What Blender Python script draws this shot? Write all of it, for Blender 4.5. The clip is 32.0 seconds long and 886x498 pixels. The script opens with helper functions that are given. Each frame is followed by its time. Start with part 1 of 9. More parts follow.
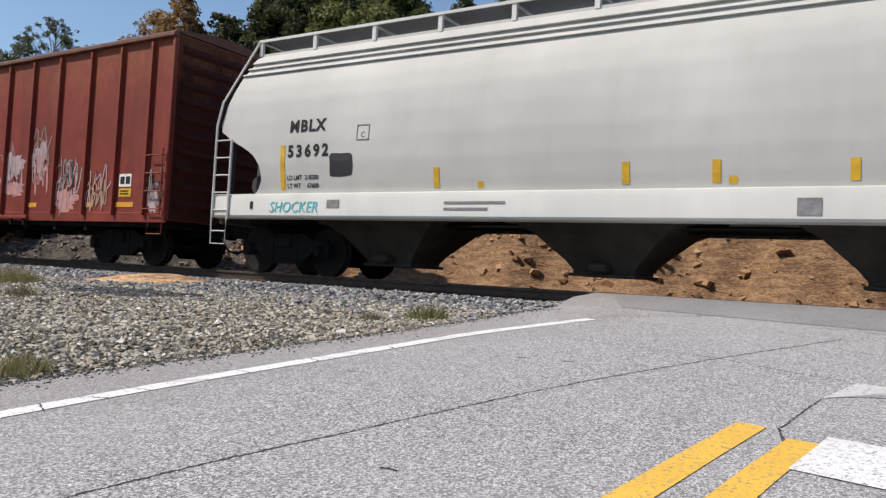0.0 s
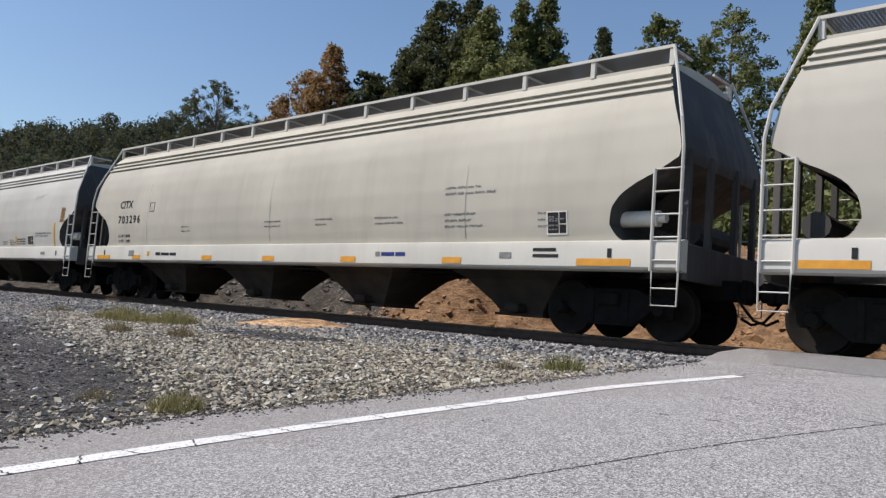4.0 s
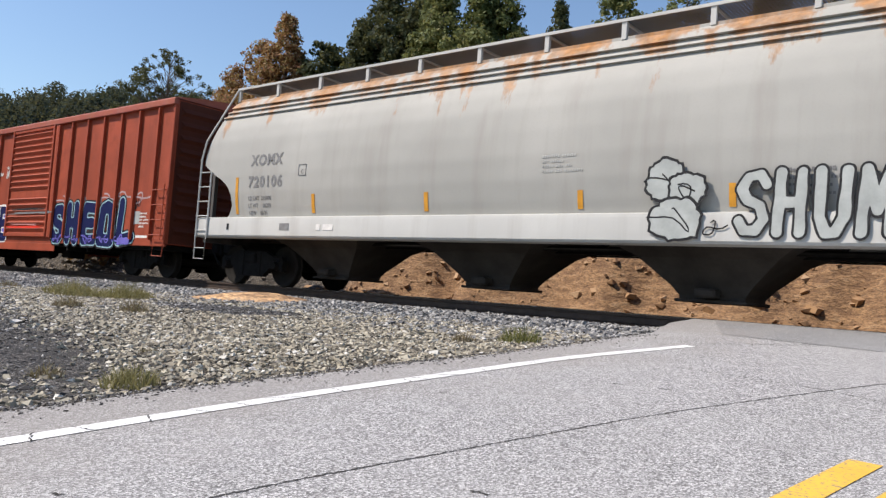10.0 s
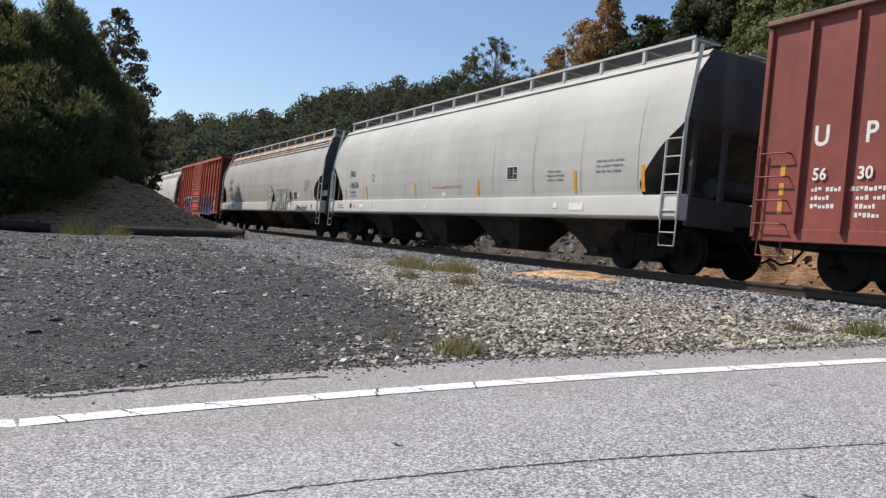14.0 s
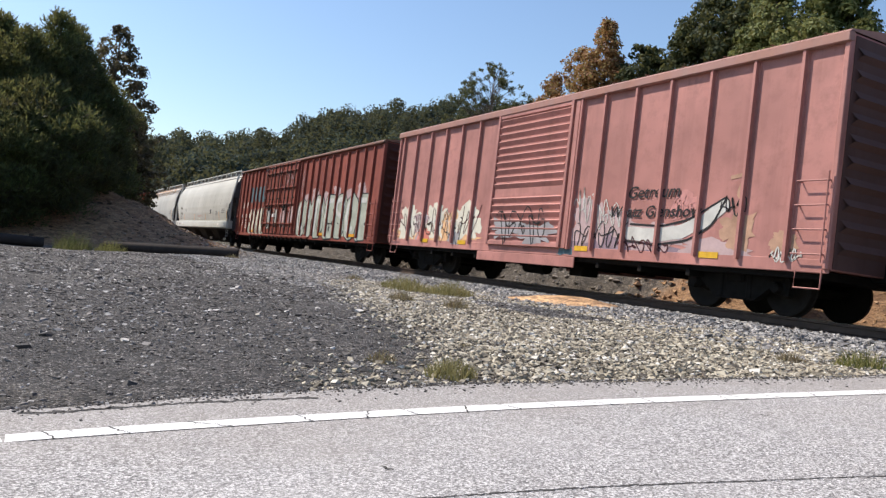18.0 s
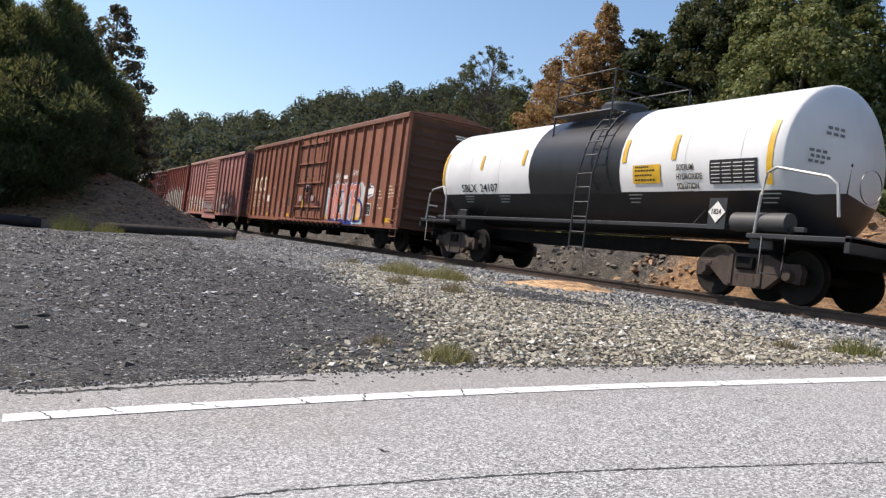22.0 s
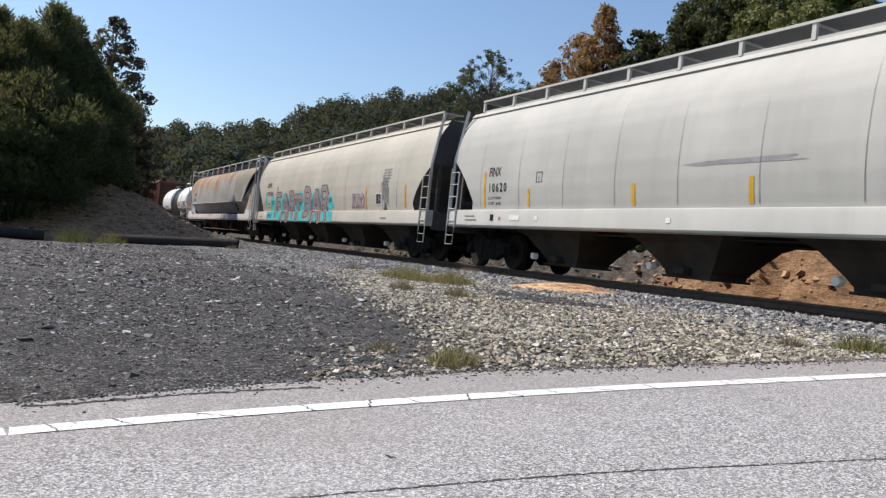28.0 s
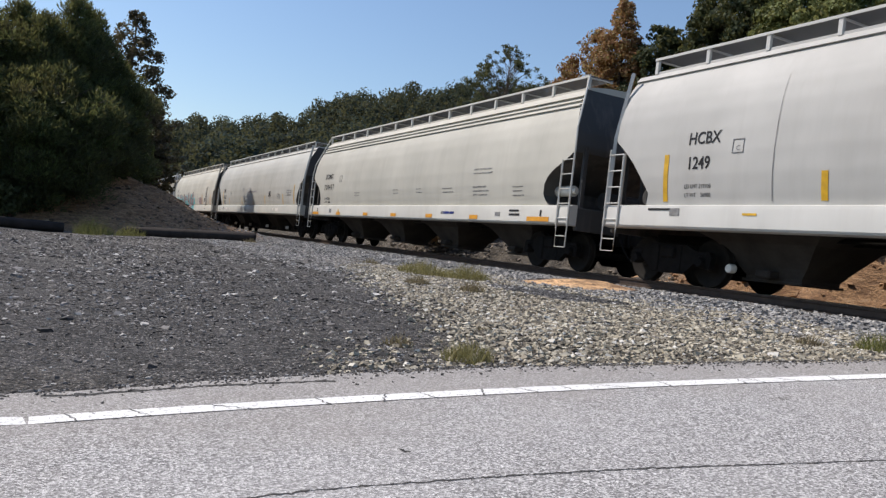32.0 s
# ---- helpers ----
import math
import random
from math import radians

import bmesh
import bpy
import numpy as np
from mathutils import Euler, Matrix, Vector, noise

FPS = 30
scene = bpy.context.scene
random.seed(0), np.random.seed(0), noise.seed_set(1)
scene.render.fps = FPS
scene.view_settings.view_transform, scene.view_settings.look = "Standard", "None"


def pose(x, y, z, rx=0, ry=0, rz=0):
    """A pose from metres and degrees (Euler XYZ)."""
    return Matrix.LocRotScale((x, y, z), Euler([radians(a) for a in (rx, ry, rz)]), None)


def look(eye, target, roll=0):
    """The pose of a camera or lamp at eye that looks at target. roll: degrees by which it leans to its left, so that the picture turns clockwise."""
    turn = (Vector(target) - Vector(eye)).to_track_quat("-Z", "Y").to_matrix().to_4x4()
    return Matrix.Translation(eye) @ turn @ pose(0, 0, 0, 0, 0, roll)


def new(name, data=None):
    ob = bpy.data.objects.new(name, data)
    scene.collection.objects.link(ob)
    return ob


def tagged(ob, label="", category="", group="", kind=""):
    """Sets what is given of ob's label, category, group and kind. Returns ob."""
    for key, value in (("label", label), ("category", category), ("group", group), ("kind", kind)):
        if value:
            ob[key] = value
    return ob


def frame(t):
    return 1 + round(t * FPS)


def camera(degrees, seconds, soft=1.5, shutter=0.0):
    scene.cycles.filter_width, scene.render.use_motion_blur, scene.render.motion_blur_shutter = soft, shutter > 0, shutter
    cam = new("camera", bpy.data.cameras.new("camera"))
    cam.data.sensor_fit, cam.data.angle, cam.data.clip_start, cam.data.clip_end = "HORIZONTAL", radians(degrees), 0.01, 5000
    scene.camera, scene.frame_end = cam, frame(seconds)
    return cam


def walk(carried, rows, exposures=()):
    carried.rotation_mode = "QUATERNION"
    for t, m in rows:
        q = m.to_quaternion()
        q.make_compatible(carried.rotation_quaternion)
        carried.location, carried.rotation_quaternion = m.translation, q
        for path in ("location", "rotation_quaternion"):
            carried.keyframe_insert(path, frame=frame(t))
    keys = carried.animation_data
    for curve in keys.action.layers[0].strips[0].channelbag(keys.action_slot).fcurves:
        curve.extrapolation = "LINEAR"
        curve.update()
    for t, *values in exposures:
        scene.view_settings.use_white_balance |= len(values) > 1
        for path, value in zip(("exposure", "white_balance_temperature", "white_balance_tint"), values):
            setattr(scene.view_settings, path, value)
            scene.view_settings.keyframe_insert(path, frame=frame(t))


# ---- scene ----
# ---------------------------------------------------------------- camera
EYE = (0.0, -12.12, 0.107)
TURNS = [
    (0, 92.08, -3.20, 32.24), (0.5, 91.77, -3.42, 33.59), (1, 93.97, -3.53, 35.80), (1.5, 91.70, -5.69, 39.07),
    (2, 95.01, -3.77, 40.23), (2.5, 95.17, -2.95, 41.74), (4.5, 94.95, -5.13, 41.60), (5, 94.60, -5.44, 39.19),
    (5.5, 96.37, -3.41, 39.27), (6, 96.45, -3.60, 39.77), (6.5, 96.35, -3.36, 40.30), (7, 95.65, -4.59, 39.52),
    (7.5, 95.02, -5.59, 40.35), (8, 95.32, -5.51, 40.37), (8.5, 93.76, -5.73, 39.75), (9, 92.76, -7.10, 40.93),
    (9.5, 93.30, -6.06, 41.33), (10, 93.28, -4.07, 39.06), (10.5, 93.47, -4.16, 37.90), (11, 92.90, -4.45, 37.58),
    (11.5, 92.07, -4.39, 37.33), (12, 91.73, -4.33, 37.50), (12.5, 90.54, -6.64, 47.17), (13, 90.45, -5.90, 52.06),
    (13.5, 88.91, -6.18, 59.83), (14, 89.78, -5.56, 62.20), (14.5, 89.86, -4.38, 65.35), (15, 95.81, -4.52, 60.13),
    (15.5, 95.65, -7.28, 59.55), (17.5, 92.43, -6.79, 61.43), (18, 91.50, -6.77, 61.77), (18.5, 91.80, -6.86, 62.56),
    (19, 91.09, -5.86, 62.48), (19.5, 90.41, -6.37, 63.14), (20, 90.53, -7.49, 62.87), (20.5, 90.61, -7.49, 62.79),
    (21, 90.32, -7.85, 62.44), (21.5, 90.33, -7.79, 62.07), (22, 90.35, -7.27, 61.60), (22.5, 90.81, -6.92, 61.13),
    (23, 90.83, -6.74, 61.50), (23.5, 90.89, -6.40, 61.29), (24, 90.71, -6.24, 61.61), (24.5, 90.62, -5.92, 61.97),
    (25, 90.81, -6.10, 61.34), (25.5, 90.92, -5.68, 61.90), (27.5, 90.99, -6.03, 61.80), (28, 90.66, -6.12, 61.80),
    (28.5, 90.61, -5.99, 61.79), (29, 90.75, -5.79, 61.82), (29.5, 90.61, -6.05, 61.82), (30, 90.68, -5.66, 61.83),
    (30.5, 90.60, -5.65, 61.81), (31, 90.85, -5.25, 61.74), (31.5, 90.85, -5.43, 61.83), (32, 90.17, -6.61, 62.97)]
EXPOSURES = [(0, -0.04, 6800), (1, -0.12, 6800), (2, -0.06, 6750), (4.5, -0.12, 6700), (5, -0.12, 6650), (6, -0.27, 6450), (7.0, -0.28, 6450), (8, 0.40, 6700), (9, 0.50, 6800), (10, 0.20, 6800), (11, -0.05, 6800), (12, 0.08, 6900), (13, 0.02, 6800),
             (15, 0.12, 6700), (18, 0.36, 6900), (20.5, 0.38, 6950), (22, 0.30, 6900), (25, 0.17, 6900), (28, 0.13, 6800), (30, 0.07, 6800), (32, -0.01, 6750)]
cam = camera(59.21, 32.0, soft=1.35)
walk(cam, [(t, pose(*EYE, rx, ry, rz)) for t, rx, ry, rz in TURNS], [(t, stops, kelvin, 14.0) for t, stops, kelvin in EXPOSURES])

# the way of the train along the track: seconds, metres
RUN = [(0, -0.01), (1, -8.34), (2, -16.67), (5, -41.75), (6, -50.09), (7, -58.40), (8, -66.74), (9, -75.13), (10, -83.56),
       (11, -92.01), (12, -100.58), (13, -109.28), (14, -118.10), (15, -127.05), (18, -154.35), (19, -163.55), (20, -172.73), (21, -181.90),
       (22, -191.00), (23, -200.02), (24, -208.99), (25, -218.03), (28, -245.59), (29, -254.82), (30, -263.98), (31, -273.07), (32, -282.15)]

# ---------------------------------------------------------------- light
TO_SUN = Vector((-0.50, -0.46, 0.76)).normalized()
world = bpy.data.worlds.new("sky")
scene.world = world
world.use_nodes = True
_sky = world.node_tree.nodes.new("ShaderNodeTexSky")
_sky.sky_type, _sky.sun_disc = "NISHITA", False
_sky.sun_elevation = math.asin(TO_SUN.z)
_sky.sun_rotation = math.atan2(TO_SUN.x, TO_SUN.y) % (2 * math.pi)
_sky.air_density, _sky.dust_density, _sky.ozone_density = 1.25, 0.4, 5.4
_back = world.node_tree.nodes["Background"]
_back.inputs["Strength"].default_value = 0.135
world.node_tree.links.new(_sky.outputs[0], _back.inputs["Color"])
sun = new("sun", bpy.data.lights.new("sun", "SUN"))
sun.data.energy, sun.data.angle, sun.data.color = 4.9, radians(0.55), (1.0, 0.94, 0.85)
sun.matrix_world = look(TO_SUN * 60, (0, 0, 0))


# ---------------------------------------------------------------- materials
def rgb(c):
    return (c[0], c[1], c[2], 1.0)


def tint(c, k):
    return tuple(min(1.0, v * k) for v in c)


class Nodes:
    """A short way to write a material's node tree."""

    def __init__(self, name):
        self.mat = bpy.data.materials.new(name)
        self.mat.use_nodes = True
        self.tree = self.mat.node_tree
        self.bsdf = self.tree.nodes["Principled BSDF"]
        self.coord = self.tree.nodes.new("ShaderNodeTexCoord")

    def put(self, kind, **sets):
        n = self.tree.nodes.new(kind)
        for key, value in sets.items():
            if key in n.inputs:
                self.give(n.inputs[key], value)
        return n

    def give(self, socket, value):
        if hasattr(value, "is_linked"):
            self.tree.links.new(value, socket)
        else:
            socket.default_value = value

    def noise(self, scale, detail=4.0, stretch=(1, 1, 1), rough=0.6, space="Object"):
        m = self.put("ShaderNodeMapping", Vector=self.coord.outputs[space], Scale=stretch)
        return self.put("ShaderNodeTexNoise", Vector=m.outputs[0], Scale=scale, Detail=detail, Roughness=rough).outputs["Fac"]

    def ramp(self, value, *stops):
        r = self.put("ShaderNodeValToRGB", Fac=value)
        e = r.color_ramp.elements
        while len(e) < len(stops):
            e.new(0.5)
        for k, (p, c) in enumerate(stops):
            e[k].position = p
            e[k].color = rgb(c) if not isinstance(c, (int, float)) else (c, c, c, 1)
        return r.outputs[0]

    def mix(self, a, b, fac, how="MIX"):
        n = self.tree.nodes.new("ShaderNodeMix")
        n.data_type, n.blend_type = "RGBA", how
        for socket, value in ((n.inputs[0], fac), (n.inputs[6], a), (n.inputs[7], b)):
            self.give(socket, rgb(value) if isinstance(value, tuple) else value)
        return n.outputs[2]

    def math(self, how, a, b=0.5):
        n = self.tree.nodes.new("ShaderNodeMath")
        n.operation = how
        self.give(n.inputs[0], a), self.give(n.inputs[1], b)
        return n.outputs[0]

    def bump(self, height, strength=0.4, distance=0.02):
        b = self.put("ShaderNodeBump", Height=height, Strength=strength, Distance=distance)
        self.tree.links.new(b.outputs[0], self.bsdf.inputs["Normal"])

    def done(self, color, rough=0.7, metal=0.0):
        self.give(self.bsdf.inputs["Base Color"], rgb(color) if isinstance(color, tuple) else color)
        self.give(self.bsdf.inputs["Roughness"], rough)
        self.give(self.bsdf.inputs["Metallic"], metal)
        return self.mat


def plain(name, color, rough=0.7, metal=0.0, var=0.25, scale=3.0, bump=0.15, shine=0.5):
    """A worn, slightly uneven surface of one colour."""
    n = Nodes(name)
    a = n.noise(scale, 5)
    b = n.noise(scale * 14, 3)
    c = n.mix(tint(color, 1 - var), tint(color, 1 + var * 0.8), n.ramp(a, (0.3, 0.0), (0.7, 1.0)))
    c = n.mix(c, tint(color, 0.6), n.math("MULTIPLY", n.ramp(b, (0.5, 0.0), (0.8, 1.0)), var))
    if bump:
        n.bump(b, bump, 0.006)
    n.bsdf.inputs["Specular IOR Level"].default_value = 0.12 if "spray" in name or "stencil" in name else shine
    return n.done(c, rough, metal)


RUST = (0.23, 0.085, 0.03)


def paint(name, color, rust=0.0, dirt=0.3, gloss=0.5, rust_z=3.2, rust_color=RUST, streak=(0.25, 0.22, 0.19), mottle=0.10, stain=0.0):
    """Old paint on a wagon: faded in patches, streaked downwards, rusty from the roof down."""
    n = Nodes(name)
    big = n.noise(0.5, 3)
    run = n.noise(1.5, 5, (1.6, 1.6, 0.12))
    fine = n.noise(30, 3)
    c = n.mix(tint(color, 1 - mottle), tint(color, 1 + 0.6 * mottle), n.ramp(big, (0.35, 0.0), (0.65, 1.0)))
    if mottle > 0.15:
        c = n.mix(c, tint(color, 1 - 1.6 * mottle), n.math("MULTIPLY", n.ramp(n.noise(3.5, 6, rough=0.7), (0.48, 0.0), (0.72, 1.0)), 0.8))
    c = n.mix(c, streak, n.math("MULTIPLY", n.ramp(run, (0.52, 0.0), (0.80, 1.0)), dirt))
    c = n.mix(c, tint(color, 0.75), n.math("MULTIPLY", n.ramp(fine, (0.5, 0.0), (0.9, 1.0)), dirt * 0.6))
    if rust > 0:
        sep = n.put("ShaderNodeSeparateXYZ", Vector=n.coord.outputs["Object"])
        high = n.math("MULTIPLY", n.math("SUBTRACT", sep.outputs[2], rust_z), 0.17)
        if stain > 0:
            broad = n.ramp(n.math("ADD", n.noise(0.45, 5, (1, 1, 0.6)), high), (0.44, 0.0), (0.63, 1.0))
            c = n.mix(c, (0.30, 0.245, 0.155), n.math("MULTIPLY", broad, stain))
        rn = n.noise(0.9, 6, (1.5, 1.5, 0.22), 0.68)
        spots = n.ramp(n.math("ADD", rn, high), (0.645, 0.0), (0.70, 0.65), (0.82, 1.0))
        rc = n.mix(rust_color, tint(rust_color, 2.2), n.ramp(n.noise(5, 5), (0.35, 0.0), (0.7, 1.0)))
        c = n.mix(c, rc, n.math("MULTIPLY", spots, rust))
    n.bump(n.math("ADD", n.math("MULTIPLY", n.noise(1.1, 2), 1.0), n.math("MULTIPLY", fine, 0.06)), 0.20, 0.03)
    n.bsdf.inputs["Specular IOR Level"].default_value = 0.3
    return n.done(c, gloss)


def faded(name, low, high, z0, z1, blot=(0.25, 0.13, 0.09)):
    """Sprayed paint that fades from one colour to another with height."""
    n = Nodes(name)
    sep = n.put("ShaderNodeSeparateXYZ", Vector=n.coord.outputs["Object"])
    u = n.math("ADD", sep.outputs[2], n.math("MULTIPLY", n.math("SUBTRACT", n.noise(2.5, 4), 0.5), 0.5))
    c = n.mix(low, high, n.ramp(u, (z0, 0.0), (z1, 1.0)))
    n.bsdf.inputs["Specular IOR Level"].default_value = 0.12
    c = n.mix(c, blot, n.math("MULTIPLY", n.ramp(n.noise(7, 4), (0.5, 0.0), (0.8, 1.0)), 0.4))
    return n.done(c, 0.5)


def islands(name, stops, rough=0.85, bump=0.2, scale=30, leafy=0.0, clumpy=0.25):
    """Many small loose pieces, each with its own shade out of a ramp."""
    n = Nodes(name)
    geo = n.put("ShaderNodeNewGeometry")
    c = n.ramp(geo.outputs["Random Per Island"], *stops)
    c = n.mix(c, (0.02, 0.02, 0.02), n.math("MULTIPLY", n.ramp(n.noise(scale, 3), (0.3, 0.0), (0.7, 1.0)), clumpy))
    if leafy:
        n.give(n.bsdf.inputs["Base Color"], c)
        n.bsdf.inputs["Roughness"].default_value = rough
        n.bsdf.inputs["Specular IOR Level"].default_value = 0.15
        tr = n.put("ShaderNodeBsdfTranslucent", Color=n.mix(c, (1.0, 0.9, 0.3), 0.15))
        m = n.put("ShaderNodeMixShader", Fac=leafy)
        n.tree.links.new(n.bsdf.outputs[0], m.inputs[1])
        n.tree.links.new(tr.outputs[0], m.inputs[2])
        n.tree.links.new(m.outputs[0], n.tree.nodes["Material Output"].inputs["Surface"])
        return n.mat
    if bump:
        n.bump(n.noise(scale, 4), bump, 0.01)
    return n.done(c, rough)


def make_ground():
    """Soil whose colour by place comes from the sheet, with grit of two sizes on it."""
    n = Nodes("ground_soil")
    at = n.put("ShaderNodeAttribute")
    at.attribute_name = "soil"
    grit = n.noise(26, 6, rough=0.7)
    lumps = n.noise(2.2, 5)
    speck = n.noise(70, 2)
    clump = n.noise(5, 6, rough=0.8)
    c = n.mix(at.outputs["Color"], (0.0, 0.0, 0.0), n.math("MULTIPLY", n.ramp(grit, (0.42, 1.0), (0.56, 0.0)), 0.75))
    c = n.mix(c, (0.0, 0.0, 0.0), n.math("MULTIPLY", n.ramp(lumps, (0.35, 1.0), (0.6, 0.0)), 0.30))
    c = n.mix(c, (0.60, 0.58, 0.55), n.math("MULTIPLY", n.ramp(speck, (0.58, 0.0), (0.66, 1.0)), 0.6))
    c = n.mix(c, (0.0, 0.0, 0.0), n.math("MULTIPLY", n.ramp(clump, (0.42, 1.0), (0.54, 0.0)), 0.55))
    peb = n.put("ShaderNodeTexVoronoi", Vector=n.coord.outputs["Object"], Scale=44.0)
    shade = n.ramp(peb.outputs["Color"], (0.15, 0.35), (0.5, 0.95), (0.85, 1.9))
    c = n.mix(c, shade, 1.0, "MULTIPLY")
    c = n.mix(c, (0.0, 0.0, 0.0), n.ramp(peb.outputs["Distance"], (0.45, 0.0), (0.75, 0.65)))
    # clay and sand: smoother, in crumbling layers
    layer = n.noise(2.6, 7, (1, 1, 3.5), 0.62)
    crumb = n.noise(14, 5, (1, 1, 2.0), 0.65)
    k = n.put("ShaderNodeSeparateColor", Color=at.outputs["Color"])
    clay = n.ramp(n.math("SUBTRACT", k.outputs[0], k.outputs[2]), (0.17, 0.0), (0.28, 1.0))
    e = n.mix(at.outputs["Color"], (0.16, 0.085, 0.045), n.math("MULTIPLY", n.ramp(layer, (0.40, 1.0), (0.56, 0.0)), 0.75))
    e = n.mix(e, (0.10, 0.058, 0.034), n.math("MULTIPLY", n.ramp(crumb, (0.41, 1.0), (0.53, 0.0)), 0.72))
    e = n.mix(e, (0.45, 0.33, 0.215), n.math("MULTIPLY", n.ramp(layer, (0.56, 0.0), (0.70, 1.0)), 0.45))
    c = n.mix(c, e, clay)
    relief = n.math("ADD", n.math("SUBTRACT", grit, peb.outputs["Distance"]), n.math("MULTIPLY", lumps, 1.5))
    relief = n.mix(relief, n.math("ADD", n.math("MULTIPLY", layer, 4.0), n.math("MULTIPLY", crumb, 2.2)), clay)
    n.bump(relief, 0.8, 0.03)
    return n.done(c, 0.95)


def make_asphalt(name, color, stone):
    n = Nodes(name)
    vor = n.put("ShaderNodeTexVoronoi", Vector=n.coord.outputs["Object"], Scale=118.0)
    fine = n.noise(160, 3)
    wide = n.noise(0.7, 4)
    c = n.mix(tint(color, 0.34), tint(stone, 1.06), n.ramp(vor.outputs["Color"], (0.24, 0.0), (0.52, 0.42), (0.80, 1.0)))
    c = n.mix(c, tint(color, 0.35), n.math("MULTIPLY", n.ramp(fine, (0.42, 1.0), (0.58, 0.0)), 0.6))
    c = n.mix(c, tint(color, 1.25), n.math("MULTIPLY", n.ramp(wide, (0.4, 0.0), (0.7, 1.0)), 0.25))
    c = n.mix(c, tint(color, 0.62), n.math("MULTIPLY", n.ramp(n.noise(2.6, 6, rough=0.7), (0.52, 0.0), (0.75, 1.0)), 0.35))
    # darker and browner in patches towards the road's left edge
    sep = n.put("ShaderNodeSeparateXYZ", Vector=n.coord.outputs["Object"])
    edge_tone = n.math("ADD", n.math("MULTIPLY", n.math("ADD", sep.outputs[0], 3.1), -0.22), n.noise(0.9, 6, rough=0.65))
    c = n.mix(c, (0.25, 0.228, 0.205), n.math("MULTIPLY", n.ramp(edge_tone, (0.42, 0.0), (0.72, 1.0)), 0.5))
    n.bump(vor.outputs["Distance"], 0.5, 0.006)
    return n.done(c, 0.85)


def make_line(name, color, wear):
    n = Nodes(name)
    c = n.mix(color, (0.16, 0.16, 0.16), n.math("MULTIPLY", n.ramp(n.noise(45, 6, rough=0.7), (0.53, 0.0), (0.62, 1.0)), wear))
    c = n.mix(c, tint(color, 0.8), n.ramp(n.noise(3, 4), (0.4, 0.0), (0.7, 0.6)))
    n.bump(n.noise(90, 3), 0.3, 0.004)
    return n.done(c, 0.7)


def make_grating():
    n = Nodes("walkway_grating")
    br = n.put("ShaderNodeTexBrick", Vector=n.coord.outputs["Object"], Scale=1.0)
    br.offset = 0.0
    for key, value in (("Mortar Size", 0.011), ("Brick Width", 0.055), ("Row Height", 0.055), ("Mortar Smooth", 0.0)):
        br.inputs[key].default_value = value
    n.done((0.20, 0.20, 0.21), 0.6, 0.3)
    tr = n.put("ShaderNodeBsdfTransparent")
    m = n.put("ShaderNodeMixShader", Fac=n.math("MULTIPLY", br.outputs["Fac"], 1.0))
    n.tree.links.new(tr.outputs[0], m.inputs[1])
    n.tree.links.new(n.bsdf.outputs[0], m.inputs[2])
    n.tree.links.new(m.outputs[0], n.tree.nodes["Material Output"].inputs["Surface"])
    return n.mat


